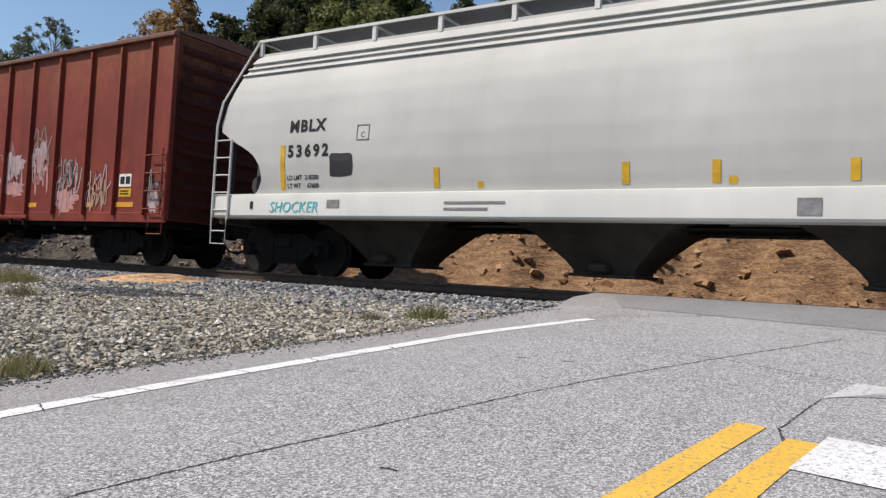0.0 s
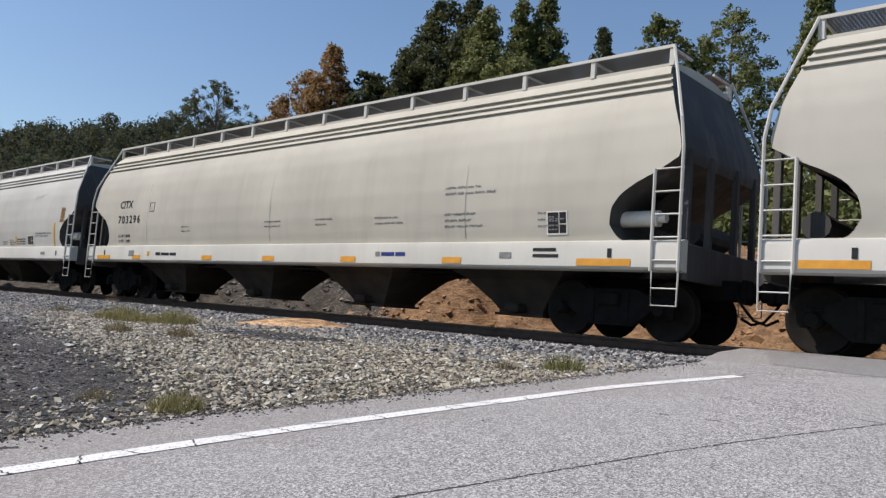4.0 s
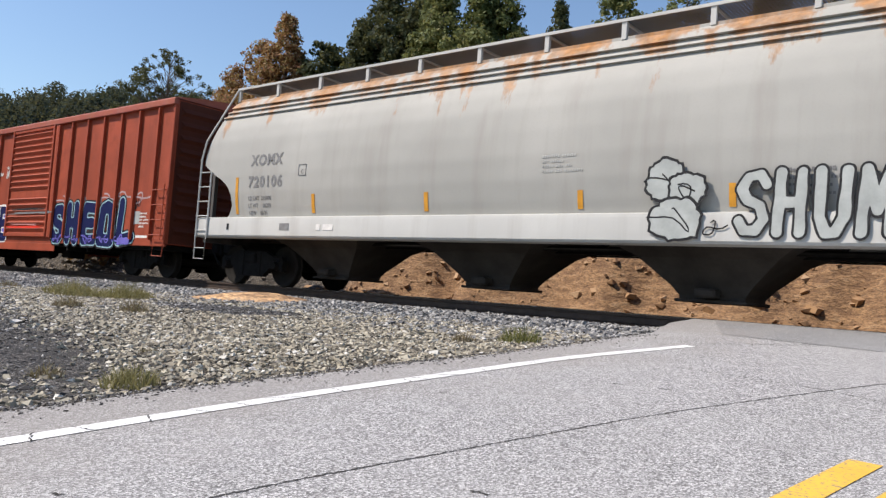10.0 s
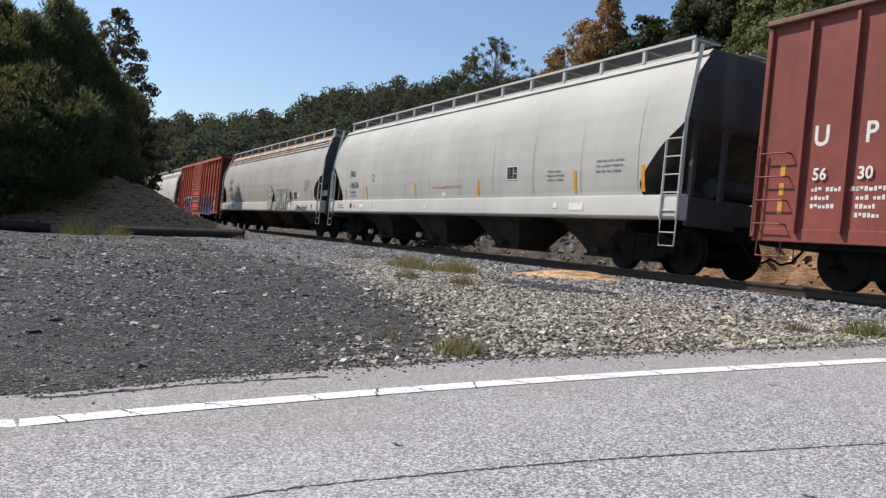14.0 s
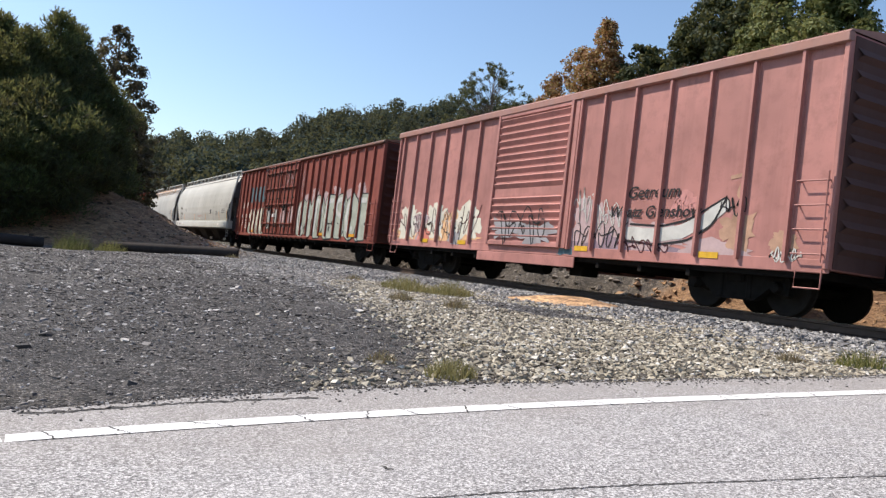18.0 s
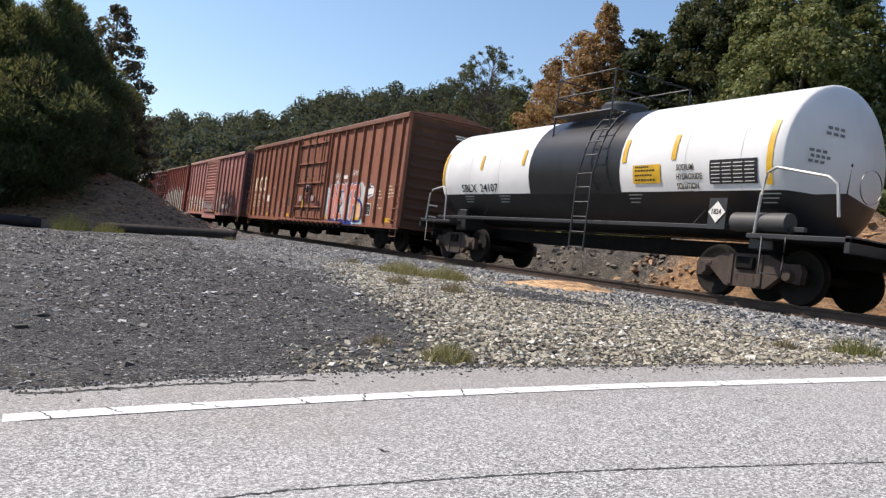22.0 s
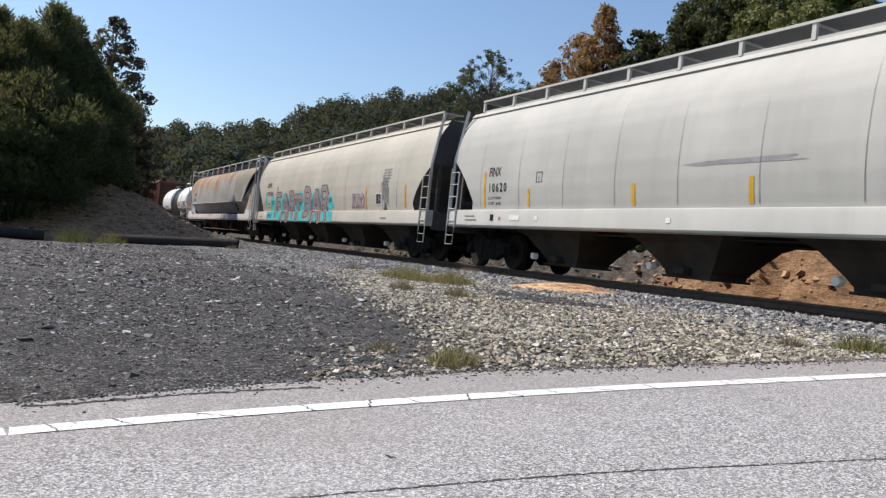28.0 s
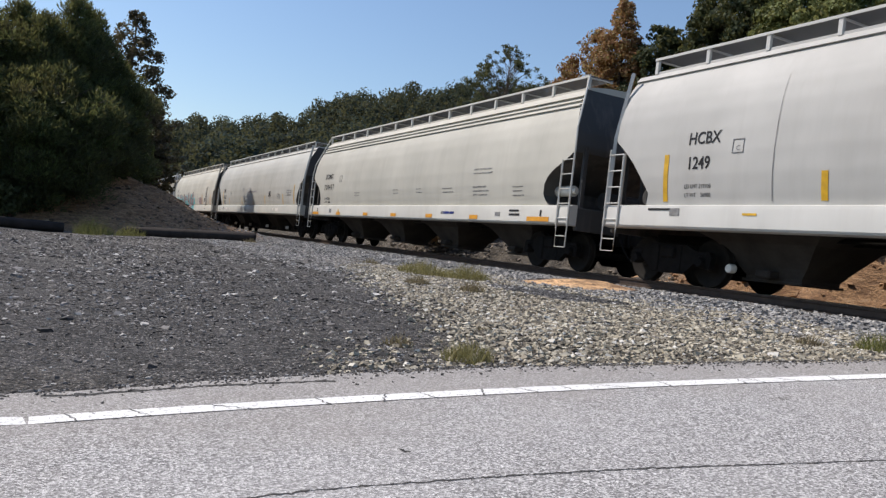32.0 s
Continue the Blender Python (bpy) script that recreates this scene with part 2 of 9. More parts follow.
M = {
    "ground": make_ground(),
    "asphalt": make_asphalt("road_asphalt", (0.345, 0.337, 0.330), (0.715, 0.705, 0.695)),
    "asphalt_new": make_asphalt("crossing_asphalt", (0.33, 0.33, 0.33), (0.44, 0.435, 0.43)),
    "white_line": make_line("white_road_paint", (0.80, 0.80, 0.78), 0.8),
    "white_faded": make_line("faded_road_paint", (0.56, 0.56, 0.55), 1.0),
    "white_worn": make_line("worn_road_paint", (0.74, 0.74, 0.72), 1.0),
    "yellow_line": make_line("yellow_road_paint", (0.78, 0.46, 0.06), 0.8),
    "crack": plain("crack_dark", (0.045, 0.043, 0.04), 0.95, bump=0),
    "rail": plain("rusty_rail", (0.06, 0.04, 0.03), 0.6, 0.4, 0.35, 6),
    "rail_top": plain("polished_rail_head", (0.42, 0.41, 0.40), 0.28, 0.9, 0.1, 6, 0.05),
    "tie": plain("tarred_timber", (0.05, 0.04, 0.033), 0.9, 0, 0.4, 5, 0.5, shine=0.2),
    "steel_dark": plain("grimy_black_steel", (0.010, 0.0095, 0.009), 0.85, 0.0, 0.4, 5, shine=0.12),
    "truck_rust": plain("rusty_cast_steel", (0.055, 0.037, 0.029), 0.8, 0.1, 0.4, 6, 0.3),
    "wheel": plain("wheel_steel", (0.016, 0.014, 0.012), 0.8, 0.0, 0.3, 6, shine=0.15),
    "grating": make_grating(),
    "grime": plain("grimy_hopper_steel", (0.050, 0.044, 0.039), 0.9, 0, 0.4, 1.2, 0.2, shine=0.15),
    "black_paint": plain("black_paint", (0.022, 0.022, 0.024), 0.45, 0, 0.3, 2),
    "cream_spray": plain("cream_spray_paint", (0.62, 0.60, 0.50), 0.55, 0, 0.15, 3, 0),
    "maroon_mark": plain("dark_maroon_spray_paint", (0.07, 0.025, 0.03), 0.55, 0, 0.3, 3, 0),
    "black_mark": plain("black_stencil", (0.03, 0.03, 0.032), 0.6, 0, 0.3, 8, 0),
    "grey_mark": plain("grey_stencil", (0.22, 0.22, 0.22), 0.7, 0, 0.3, 8, 0),
    "white_mark": plain("white_stencil", (0.74, 0.72, 0.68), 0.6, 0, 0.15, 8, 0),
    "cream_mark": plain("cream_stencil", (0.72, 0.62, 0.45), 0.7, 0, 0.2, 8, 0),
    "yellow_mark": plain("reflective_yellow", (0.62, 0.36, 0.02), 0.45, 0, 0.2, 6, 0),
    "orange_mark": plain("reflective_orange", (0.66, 0.30, 0.03), 0.45, 0, 0.15, 6, 0),
    "red_mark": plain("red_spray_paint", (0.72, 0.05, 0.03), 0.5, 0, 0.15, 6, 0),
    "pale_red": plain("faded_red_stencil", (0.50, 0.24, 0.22), 0.7, 0, 0.2, 6, 0),
    "blue_mark": plain("blue_spray_paint", (0.035, 0.05, 0.20), 0.5, 0, 0.3, 3, 0),
    "violet_mark": plain("violet_spray_paint", (0.17, 0.15, 0.50), 0.5, 0, 0.3, 3, 0),
    "pale_blue": plain("pale_blue_spray_paint", (0.52, 0.56, 0.78), 0.5, 0, 0.2, 3, 0),
    "teal_mark": plain("turquoise_spray_paint", (0.08, 0.50, 0.52), 0.5, 0, 0.3, 3, 0),
    "silver_mark": plain("silver_spray_paint", (0.42, 0.44, 0.42), 0.45, 0.1, 0.2, 3, 0),
    "grey_spray": plain("grey_spray_paint", (0.30, 0.29, 0.30), 0.6, 0, 0.2, 3, 0),
    "coral_mark": plain("coral_spray_paint", (0.62, 0.22, 0.17), 0.5, 0, 0.3, 3, 0),
    "peach_mark": plain("peach_spray_paint", (0.66, 0.40, 0.22), 0.5, 0, 0.3, 3, 0),
    "pale_cyan": plain("pale_cyan_spray_paint", (0.40, 0.49, 0.53), 0.5, 0, 0.2, 3, 0),
    "coral_fade": faded("coral_to_peach_spray_paint", (0.60, 0.38, 0.24), (0.60, 0.20, 0.15), 0.45, 0.72),
    "navy_fade": faded("navy_to_violet_spray_paint", (0.075, 0.065, 0.26), (0.011, 0.016, 0.07), 0.25, 0.5, (0.012, 0.012, 0.06)),
    "pale_teal": plain("pale_teal_spray_paint", (0.30, 0.47, 0.52), 0.5, 0, 0.2, 3, 0),
    "rust_mark": plain("brown_rust_drip", (0.30, 0.17, 0.075), 0.85, 0, 0.35, 9, 0, 0.1),
    "sage_mark": plain("grey_green_spray_paint", (0.35, 0.375, 0.315), 0.55, 0, 0.3, 2, 0),
    "dull_peach": plain("dull_peach_spray_paint", (0.40, 0.25, 0.175), 0.6, 0, 0.3, 3, 0),
    "mauve_mark": plain("mauve_grey_spray_paint", (0.25, 0.185, 0.22), 0.6, 0, 0.3, 3, 0),
    "pale_pink": plain("pale_pink_grey_spray_paint", (0.275, 0.238, 0.232), 0.6, 0, 0.15, 3, 0),
    "pink_mark": plain("dull_pink_spray_paint", (0.42, 0.31, 0.31), 0.6, 0, 0.2, 3, 0),
    "blue_faded": plain("faded_blue_spray_paint", (0.10, 0.17, 0.20), 0.6, 0, 0.3, 3, 0),
    "pale_grey": plain("pale_grey_spray_paint", (0.50, 0.50, 0.47), 0.55, 0, 0.2, 3, 0),
    "bark": plain("tree_bark", (0.10, 0.08, 0.065), 0.9, 0, 0.35, 6, 0.6),
    "pipe": plain("black_plastic_pipe", (0.036, 0.030, 0.028), 0.8, 0, 0.3, 3, 0.2, shine=0.15),
    "cap": plain("white_cap", (0.78, 0.74, 0.66), 0.6, 0, 0.1, 8, 0),
    "ballast": islands("grey_ballast_stone", ((0.0, (0.12, 0.12, 0.125)), (0.4, (0.24, 0.235, 0.23)), (0.8, (0.38, 0.37, 0.35)), (1.0, (0.52, 0.50, 0.47)))),
    "tan_stone": islands("tan_gravel_stone", ((0.0, (0.08, 0.070, 0.056)), (0.22, (0.215, 0.187, 0.140)), (0.6, (0.42, 0.37, 0.275)), (0.9, (0.57, 0.52, 0.41)), (1.0, (0.74, 0.72, 0.67)))),
    "lot_stone": islands("dark_gravel_stone", ((0.0, (0.03, 0.028, 0.026)), (0.5, (0.085, 0.078, 0.073)), (0.84, (0.21, 0.195, 0.183)), (1.0, (0.62, 0.60, 0.57)))),
    "heap_stone": islands("brown_spoil_stone", ((0.0, (0.05, 0.034, 0.020)), (0.5, (0.18, 0.118, 0.068)), (0.9, (0.28, 0.20, 0.128)), (1.0, (0.36, 0.29, 0.21)))),
    "dirt_lump": islands("orange_clay_clod", ((0.0, (0.22, 0.125, 0.065)), (0.5, (0.37, 0.22, 0.112)), (1.0, (0.50, 0.335, 0.20))), 0.95, 0.4, 9),
    "grey_rock": islands("grey_broken_rock", ((0.0, (0.06, 0.052, 0.045)), (0.5, (0.15, 0.125, 0.10)), (1.0, (0.30, 0.26, 0.21))), 0.9, 0.4, 9),
    "grass": islands("dry_grass_blades", ((0.0, (0.12, 0.11, 0.045)), (0.5, (0.23, 0.215, 0.095)), (1.0, (0.38, 0.34, 0.19))), 0.8, 0, 20, 0.3),
    "grass_green": islands("green_grass_blades", ((0.0, (0.08, 0.10, 0.03)), (0.5, (0.16, 0.18, 0.06)), (1.0, (0.33, 0.30, 0.14))), 0.8, 0, 20, 0.3),
    "weed_dry": islands("dry_weed_stalks", ((0.0, (0.13, 0.10, 0.07)), (0.6, (0.26, 0.21, 0.15)), (1.0, (0.33, 0.30, 0.17))), 0.8, 0, 20, 0.2),
    "leaf_green": islands("green_leaves", ((0.0, (0.058, 0.080, 0.026)), (0.5, (0.110, 0.142, 0.046)), (0.9, (0.19, 0.215, 0.080)), (1.0, (0.27, 0.24, 0.11))), 0.6, 0, 2, 0.3),
    "leaf_light": islands("light_green_leaves", ((0.0, (0.075, 0.098, 0.036)), (0.5, (0.15, 0.178, 0.062)), (0.9, (0.25, 0.275, 0.115)), (1.0, (0.34, 0.30, 0.15))), 0.6, 0, 2, 0.3),
    "leaf_dark": islands("dark_green_leaves", ((0.0, (0.026, 0.040, 0.021)), (0.6, (0.052, 0.070, 0.032)), (1.0, (0.105, 0.122, 0.055))), 0.6, 0, 2, 0.25),
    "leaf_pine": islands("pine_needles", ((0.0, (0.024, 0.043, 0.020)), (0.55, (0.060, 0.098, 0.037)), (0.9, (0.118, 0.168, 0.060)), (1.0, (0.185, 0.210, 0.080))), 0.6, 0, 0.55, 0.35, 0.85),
    "leaf_plum": islands("dark_plum_leaves", ((0.0, (0.026, 0.026, 0.020)), (0.5, (0.050, 0.044, 0.034)), (1.0, (0.10, 0.080, 0.064))), 0.6, 0, 2, 0.25),
    "leaf_orange": islands("autumn_leaves", ((0.0, (0.17, 0.070, 0.034)), (0.35, (0.33, 0.155, 0.072)), (0.7, (0.43, 0.245, 0.115)), (0.9, (0.30, 0.25, 0.10)), (1.0, (0.55, 0.38, 0.22))), 0.6, 0, 2, 0.3),
    "leaf_red": islands("reddish_leaves", ((0.0, (0.08, 0.025, 0.015)), (0.5, (0.16, 0.06, 0.03)), (1.0, (0.15, 0.13, 0.045))), 0.6, 0, 2, 0.35),
    "leaf_hill": islands("hillside_leaves", ((0.0, (0.017, 0.036, 0.036)), (0.55, (0.034, 0.060, 0.051)), (0.92, (0.070, 0.102, 0.076)), (1.0, (0.11, 0.105, 0.080))), 0.9, 0, 0.09, 0.25, 0.6),
}


# ---------------------------------------------------------------- building blocks
class Geo:
    """Collects the faces of one mesh."""

    def __init__(self):
        self.v, self.f = [], []

    def add(self, verts, faces):
        k = len(self.v)
        self.v.extend(tuple(p) for p in verts)
        self.f.extend(tuple(k + i for i in q) for q in faces)
        return self

    def box(self, x0, x1, y0, y1, z0, z1, c=0.0):
        """A box, with its edges cut off by c."""
        if c <= 0:
            v = [(x, y, z) for x in (x0, x1) for y in (y0, y1) for z in (z0, z1)]
            return self.add(v, [(0, 1, 3, 2), (4, 6, 7, 5), (0, 4, 5, 1), (2, 3, 7, 6), (0, 2, 6, 4), (1, 5, 7, 3)])
        v, idx = [], {}
        for i, x in enumerate((x0, x1)):
            for j, y in enumerate((y0, y1)):
                for k, z in enumerate((z0, z1)):
                    sx, sy, sz = (c if i == 0 else -c), (c if j == 0 else -c), (c if k == 0 else -c)
                    for a, p in enumerate(((x, y + sy, z + sz), (x + sx, y, z + sz), (x + sx, y + sy, z))):
                        idx[i, j, k, a] = len(v)
                        v.append(p)
        g = lambda i, j, k, a: idx[i, j, k, a]
        f = []
        for s in (0, 1):
            f.append((g(s, 0, 0, 0), g(s, 0, 1, 0), g(s, 1, 1, 0), g(s, 1, 0, 0))[::1 if s == 0 else -1])
            f.append((g(0, s, 0, 1), g(1, s, 0, 1), g(1, s, 1, 1), g(0, s, 1, 1))[::1 if s == 0 else -1])
            f.append((g(0, 0, s, 2), g(0, 1, s, 2), g(1, 1, s, 2), g(1, 0, s, 2))[::1 if s == 0 else -1])
        for a in (0, 1):
            for b in (0, 1):
                f.append((g(0, a, b, 1), g(0, a, b, 2), g(1, a, b, 2), g(1, a, b, 1)))
                f.append((g(a, 0, b, 0), g(a, 0, b, 2), g(a, 1, b, 2), g(a, 1, b, 0)))
                f.append((g(a, b, 0, 0), g(a, b, 0, 1), g(a, b, 1, 1), g(a, b, 1, 0)))
        for i in (0, 1):
            for j in (0, 1):
                for k in (0, 1):
                    f.append((g(i, j, k, 0), g(i, j, k, 1), g(i, j, k, 2)))
        return self.add(v, f)

    def tube(self, points, r, n=6, r1=None, caps=True):
        """A round bar along points, from radius r to r1."""
        pts = [Vector(p) for p in points]
        rings = []
        for i, p in enumerate(pts):
            d = (pts[min(i + 1, len(pts) - 1)] - pts[max(i - 1, 0)]).normalized()
            side = d.cross(Vector((0, 0, 1)) if abs(d.z) < 0.9 else Vector((1, 0, 0))).normalized()
            up = side.cross(d)
            rr = r if r1 is None else r + (r1 - r) * i / (len(pts) - 1)
            rings.append([p + (side * math.cos(a) + up * math.sin(a)) * rr for a in (2 * math.pi * j / n for j in range(n))])
        f = [(i * n + j, i * n + (j + 1) % n, (i + 1) * n + (j + 1) % n, (i + 1) * n + j) for i in range(len(pts) - 1) for j in range(n)]
        if caps:
            f += [tuple(range(n))[::-1], tuple((len(pts) - 1) * n + j for j in range(n))]
        return self.add([q for ring in rings for q in ring], f)

    def prism(self, outline, y0, y1):
        """A flat outline in x and z, thick from y0 to y1."""
        n = len(outline)
        v = [(x, y0, z) for x, z in outline] + [(x, y1, z) for x, z in outline]
        f = [tuple(range(n)), tuple(range(2 * n - 1, n - 1, -1))]
        f += [(i, n + i, n + (i + 1) % n, (i + 1) % n) for i in range(n)]
        return self.add(v, f)

    def grid(self, rows, close=False):
        """A skin through rows of points."""
        n = len(rows[0])
        f = []
        for i in range(len(rows) - 1):
            for j in range(n if close else n - 1):
                f.append((i * n + j, i * n + (j + 1) % n, (i + 1) * n + (j + 1) % n, (i + 1) * n + j))
        return self.add([p for r in rows for p in r], f)

    def mesh(self, name, material=None, smooth=False, angle=None):
        me = bpy.data.meshes.new(name)
        me.from_pydata(self.v, [], self.f)
        bm = bmesh.new()
        bm.from_mesh(me)
        bmesh.ops.recalc_face_normals(bm, faces=bm.faces)
        bm.to_mesh(me)
        bm.free()
        if smooth:
            me.polygons.foreach_set("use_smooth", [True] * len(me.polygons))
            if angle:
                me.set_sharp_from_angle(angle=radians(angle))
        if material:
            me.materials.append(material)
        me.update()
        return me


def part(name, me, parent, label="", at=(0, 0, 0), turn=0.0):
    """One mesh object under a thing or a part."""
    ob = new(name, me)
    ob.parent = parent
    ob.matrix_basis = pose(*at, 0, 0, turn)
    if label:
        tagged(ob, label)
    return ob


def thing(name, label, category, group="", kind="", me=None, at=(0, 0, 0), turn=0.0):
    ob = new(name, me)
    ob.matrix_basis = pose(*at, 0, 0, turn)
    return tagged(ob, label, category, group, kind)


def painted(me, material):
    """The same mesh in another paint."""
    m = me.copy()
    m.materials.clear()
    m.materials.append(material)
    return m


_texts = {}


def text_mesh(words, size, material, fat=0.0, squeeze=1.0, slant=0.0, space=1.0):
    """Lettering as a thin mesh in the x-z plane, facing -y, from its lower left corner."""
    key = (words, size, material.name, fat, squeeze, slant, space)
    if key not in _texts:
        cu = bpy.data.curves.new("lettering", "FONT")
        cu.body, cu.size, cu.offset, cu.resolution_u, cu.shear = words, size, fat, 3, slant
        cu.extrude = 0.0006
        cu.space_character = space
        ob = bpy.data.objects.new("lettering", cu)
        me = bpy.data.meshes.new_from_object(ob)
        bpy.data.objects.remove(ob)
        me.transform(Matrix(((squeeze, 0, 0, 0), (0, 0, -1, 0), (0, 1, 0, 0), (0, 0, 0, 1))))
        me.materials.clear()
        me.materials.append(material)
        _texts[key] = me
    return _texts[key]


# ---------------------------------------------------------------- the lie of the land
def smooth(a, b, x):
    t = np.clip((np.asarray(x, float) - a) / (b - a), 0, 1)
    return t * t * (3 - 2 * t)


def fuzz(x, y, s, k=0.0):
    """Cheap smooth unevenness from -1 to 1."""
    x, y = np.asarray(x, float) * s, np.asarray(y, float) * s
    return (np.sin(x * 1.7 + 1.3 * np.sin(y * 1.1 + k)) + np.sin(y * 2.1 + 1.7 * np.sin(x * 0.9 + 2 * k)) + 0.6 * np.sin(3.1 * x + 2.7 * y + k)
            + 0.4 * np.sin(5.3 * x - 4.1 * y + 3 * k)) / 3.0


LEFT_EDGE = [(-60, 0.9), (-40, -0.2), (-30, -0.9), (-21, -3.0), (-17, -4.0), (-14, -4.35), (-12.1, -4.45), (-11.3, -4.56), (-9.5, -4.55), (-7.75, -4.30),
             (-6.1, -4.05), (-3.6, -3.85), (-1.9, -4.25), (0, -4.3), (2.6, -4.3)]


def road_left(y):
    return np.interp(y, [p[0] for p in LEFT_EDGE], [p[1] for p in LEFT_EDGE])


def road_right(y):
    return road_left(y) + 6.9 + np.interp(y, (-5, 0), (0, 1.2))


def road_z(y):
    yp = np.asarray(y, float) + 12.12
    return np.minimum(-0.87 + 0.079 * np.clip(yp, 0, 99), -0.006)


def land(x, y):
    """The height of the ground."""
    x, y = np.asarray(x, float), np.asarray(y, float)
    yp = y + 12.12
    near = -0.87 + 0.064 * np.clip(yp, 0, 10.5) + 0.03 * fuzz(x, y, 0.9) * smooth(9.5, 7.5, yp)
    near = near + 0.05 * smooth(-8, -16, x) * fuzz(x, y, 0.35, 2)
    bed = -0.205
    z = np.where(y < -1.6, near + (bed - near) * smooth(-2.6, -1.7, y), bed)
    # beyond the track: a ditch, then the clay bank and a rubble bank
    clay = smooth(-19.8, -16.5, x)
    top = 1.0 + 1.40 * clay + 0.30 * fuzz(x, y, 0.8, 1) * (0.4 + clay) + 0.12 * fuzz(x, y, 2.7, 4)
    bank = -0.42 + (top + 0.42) * smooth(3.7, 6.2, y + 0.45 * fuzz(x, y, 1.1, 5) + 0.28 * np.sin(4.3 * x + 1.4 * fuzz(x, y, 1.3, 7)) * np.abs(fuzz(x, y, 0.6, 9)))
    z = np.where(y > 1.7, bed + (bank - bed) * smooth(1.7, 2.6, y), z)
    z = z + smooth(9, 60, y) * 2.0
    # a low mound of sand beside the track
    z = z + 0.13 * smooth(1.0, 0.25, np.hypot((x + 12.6) / 1.45, (y + 2.6) / 1.05)) * (y < -1.4)
    # spoil heap on the left, under the bushes
    heap = 3.8 * np.clip((10.0 - yp - 0.4 * fuzz(x, y, 0.5, 3)) / 8.0, 0, 1) * smooth(-34.8, -45.5, x) * smooth(-30, -10, yp) * (0.92 + 0.12 * fuzz(x, y, 0.9, 6))
    z = z + heap * (y < -2.2)
    # wooded hill far off
    d = np.hypot(x, yp)
    az = np.degrees(np.arctan2(yp, x)) % 360
    rise = np.interp(az, (90, 120, 140, 152, 154, 157, 161, 165, 169, 173, 185, 215, 240), (22, 34, 42.5, 42.5, 40.5, 36.3, 31.6, 22.2, 18.2, 16.8, 17, 14, 0))
    z = z + rise * smooth(115, 265, d) * (0.96 + 0.05 * fuzz(x, y, 0.03, 2)) * smooth(70, 100, az) * smooth(250, 225, az)
    # sunk a little under the pavement
    inside = (x > road_left(y) + 0.05) & (x < road_right(y) - 0.05) & (y > -60) & (y < 2.9)
    return np.where(inside, np.minimum(z, road_z(y) - 0.06), z)


CLAY, SAND = (0.38, 0.226, 0.115), (0.80, 0.50, 0.26)


def soil(x, y):
    """The colour of the ground by place."""
    x, y = np.asarray(x, float), np.asarray(y, float)
    wob = 0.6 * fuzz(x, y, 0.8, 1) + 0.25 * fuzz(x, y, 2.6, 2)
    c = np.empty(x.shape + (3,))
    c[...] = np.array((0.195, 0.183, 0.170)) * (1.0 + 0.42 * fuzz(x, y, 0.55, 8) + 0.25 * fuzz(x, y, 2.3, 3))[..., None]

    def lay(color, mask):
        c[...] = c + (np.array(color) - c) * np.clip(mask, 0, 1)[..., None]

    edge = np.interp(y, (-11, -9.1, -8.4, -7.4, -6.3, -3), (-4.0, -4.9, -7.0, -11.0, -15.0, -24.0))
    lay((0.094, 0.087, 0.083), smooth(-16.5, -12.5, x + wob) * smooth(-6.6, -7.6, y + 0.4 * wob) * 0.9)
    lay((0.39, 0.37, 0.345), smooth(-7.4, -5.6, y + 0.5 * wob) * smooth(-32, -26, x) * smooth(-10.5, -15, x) * 0.85)
    lay((0.245, 0.205, 0.145), smooth(-1.7, 1.5, x - edge + 1.3 * wob) * (y < -1))
    lay((0.20, 0.195, 0.19), smooth(-5.2, -4.2, y + 0.4 * wob) * (y < 2.4))
    lay((0.30, 0.295, 0.29), smooth(1.1, 0.2, np.hypot((x + 11.2) / 1.3, (y + 7.5) / 0.7) + 0.3 * wob))
    lay((0.10, 0.10, 0.105), smooth(1.2, 0.6, np.hypot((x + 10.6) / 2.1, (y + 4.6) / 0.75) + 0.35 * wob))
    lay(SAND, smooth(1.15, 0.75, np.hypot((x + 12.6) / 1.45, (y + 2.6) / 1.05) + 0.25 * wob))
    lay((0.34, 0.315, 0.26), smooth(1.3, 0.5, np.hypot((x + 5.5) / 1.6, (y + 4.7) / 0.7) + 0.35 * wob) * 0.8)
    lay(CLAY, smooth(2.0, 2.8, y) * smooth(-19.0, -16.5, x + wob))
    lay((0.17, 0.14, 0.105), smooth(2.0, 2.8, y) * smooth(-16.5, -19.0, x + wob))
    lay((0.38, 0.34, 0.22), smooth(8.5, 10.5, y))
    lay((0.085, 0.10, 0.04), smooth(22, 32, y))
    lay((0.40, 0.25, 0.135), smooth(-34.0, -36, x) * (y < -2.4))
    d = np.hypot(x, y + 12.12)
    lay((0.07, 0.085, 0.035), smooth(60, 95, d))
    return c


def axis(lo, hi, a, b, step, grow):
    """Places along an axis: even between a and b, wider and wider outside."""
    mid = list(np.arange(a, b + step / 2, step))
    for sign, end, edge in ((1, hi, mid[-1]), (-1, lo, mid[0])):
        s, p = step, edge
        while (p < end) if sign > 0 else (p > end):
            s *= grow
            p = p + sign * s
            mid.append(p)
    return np.array(sorted(mid))


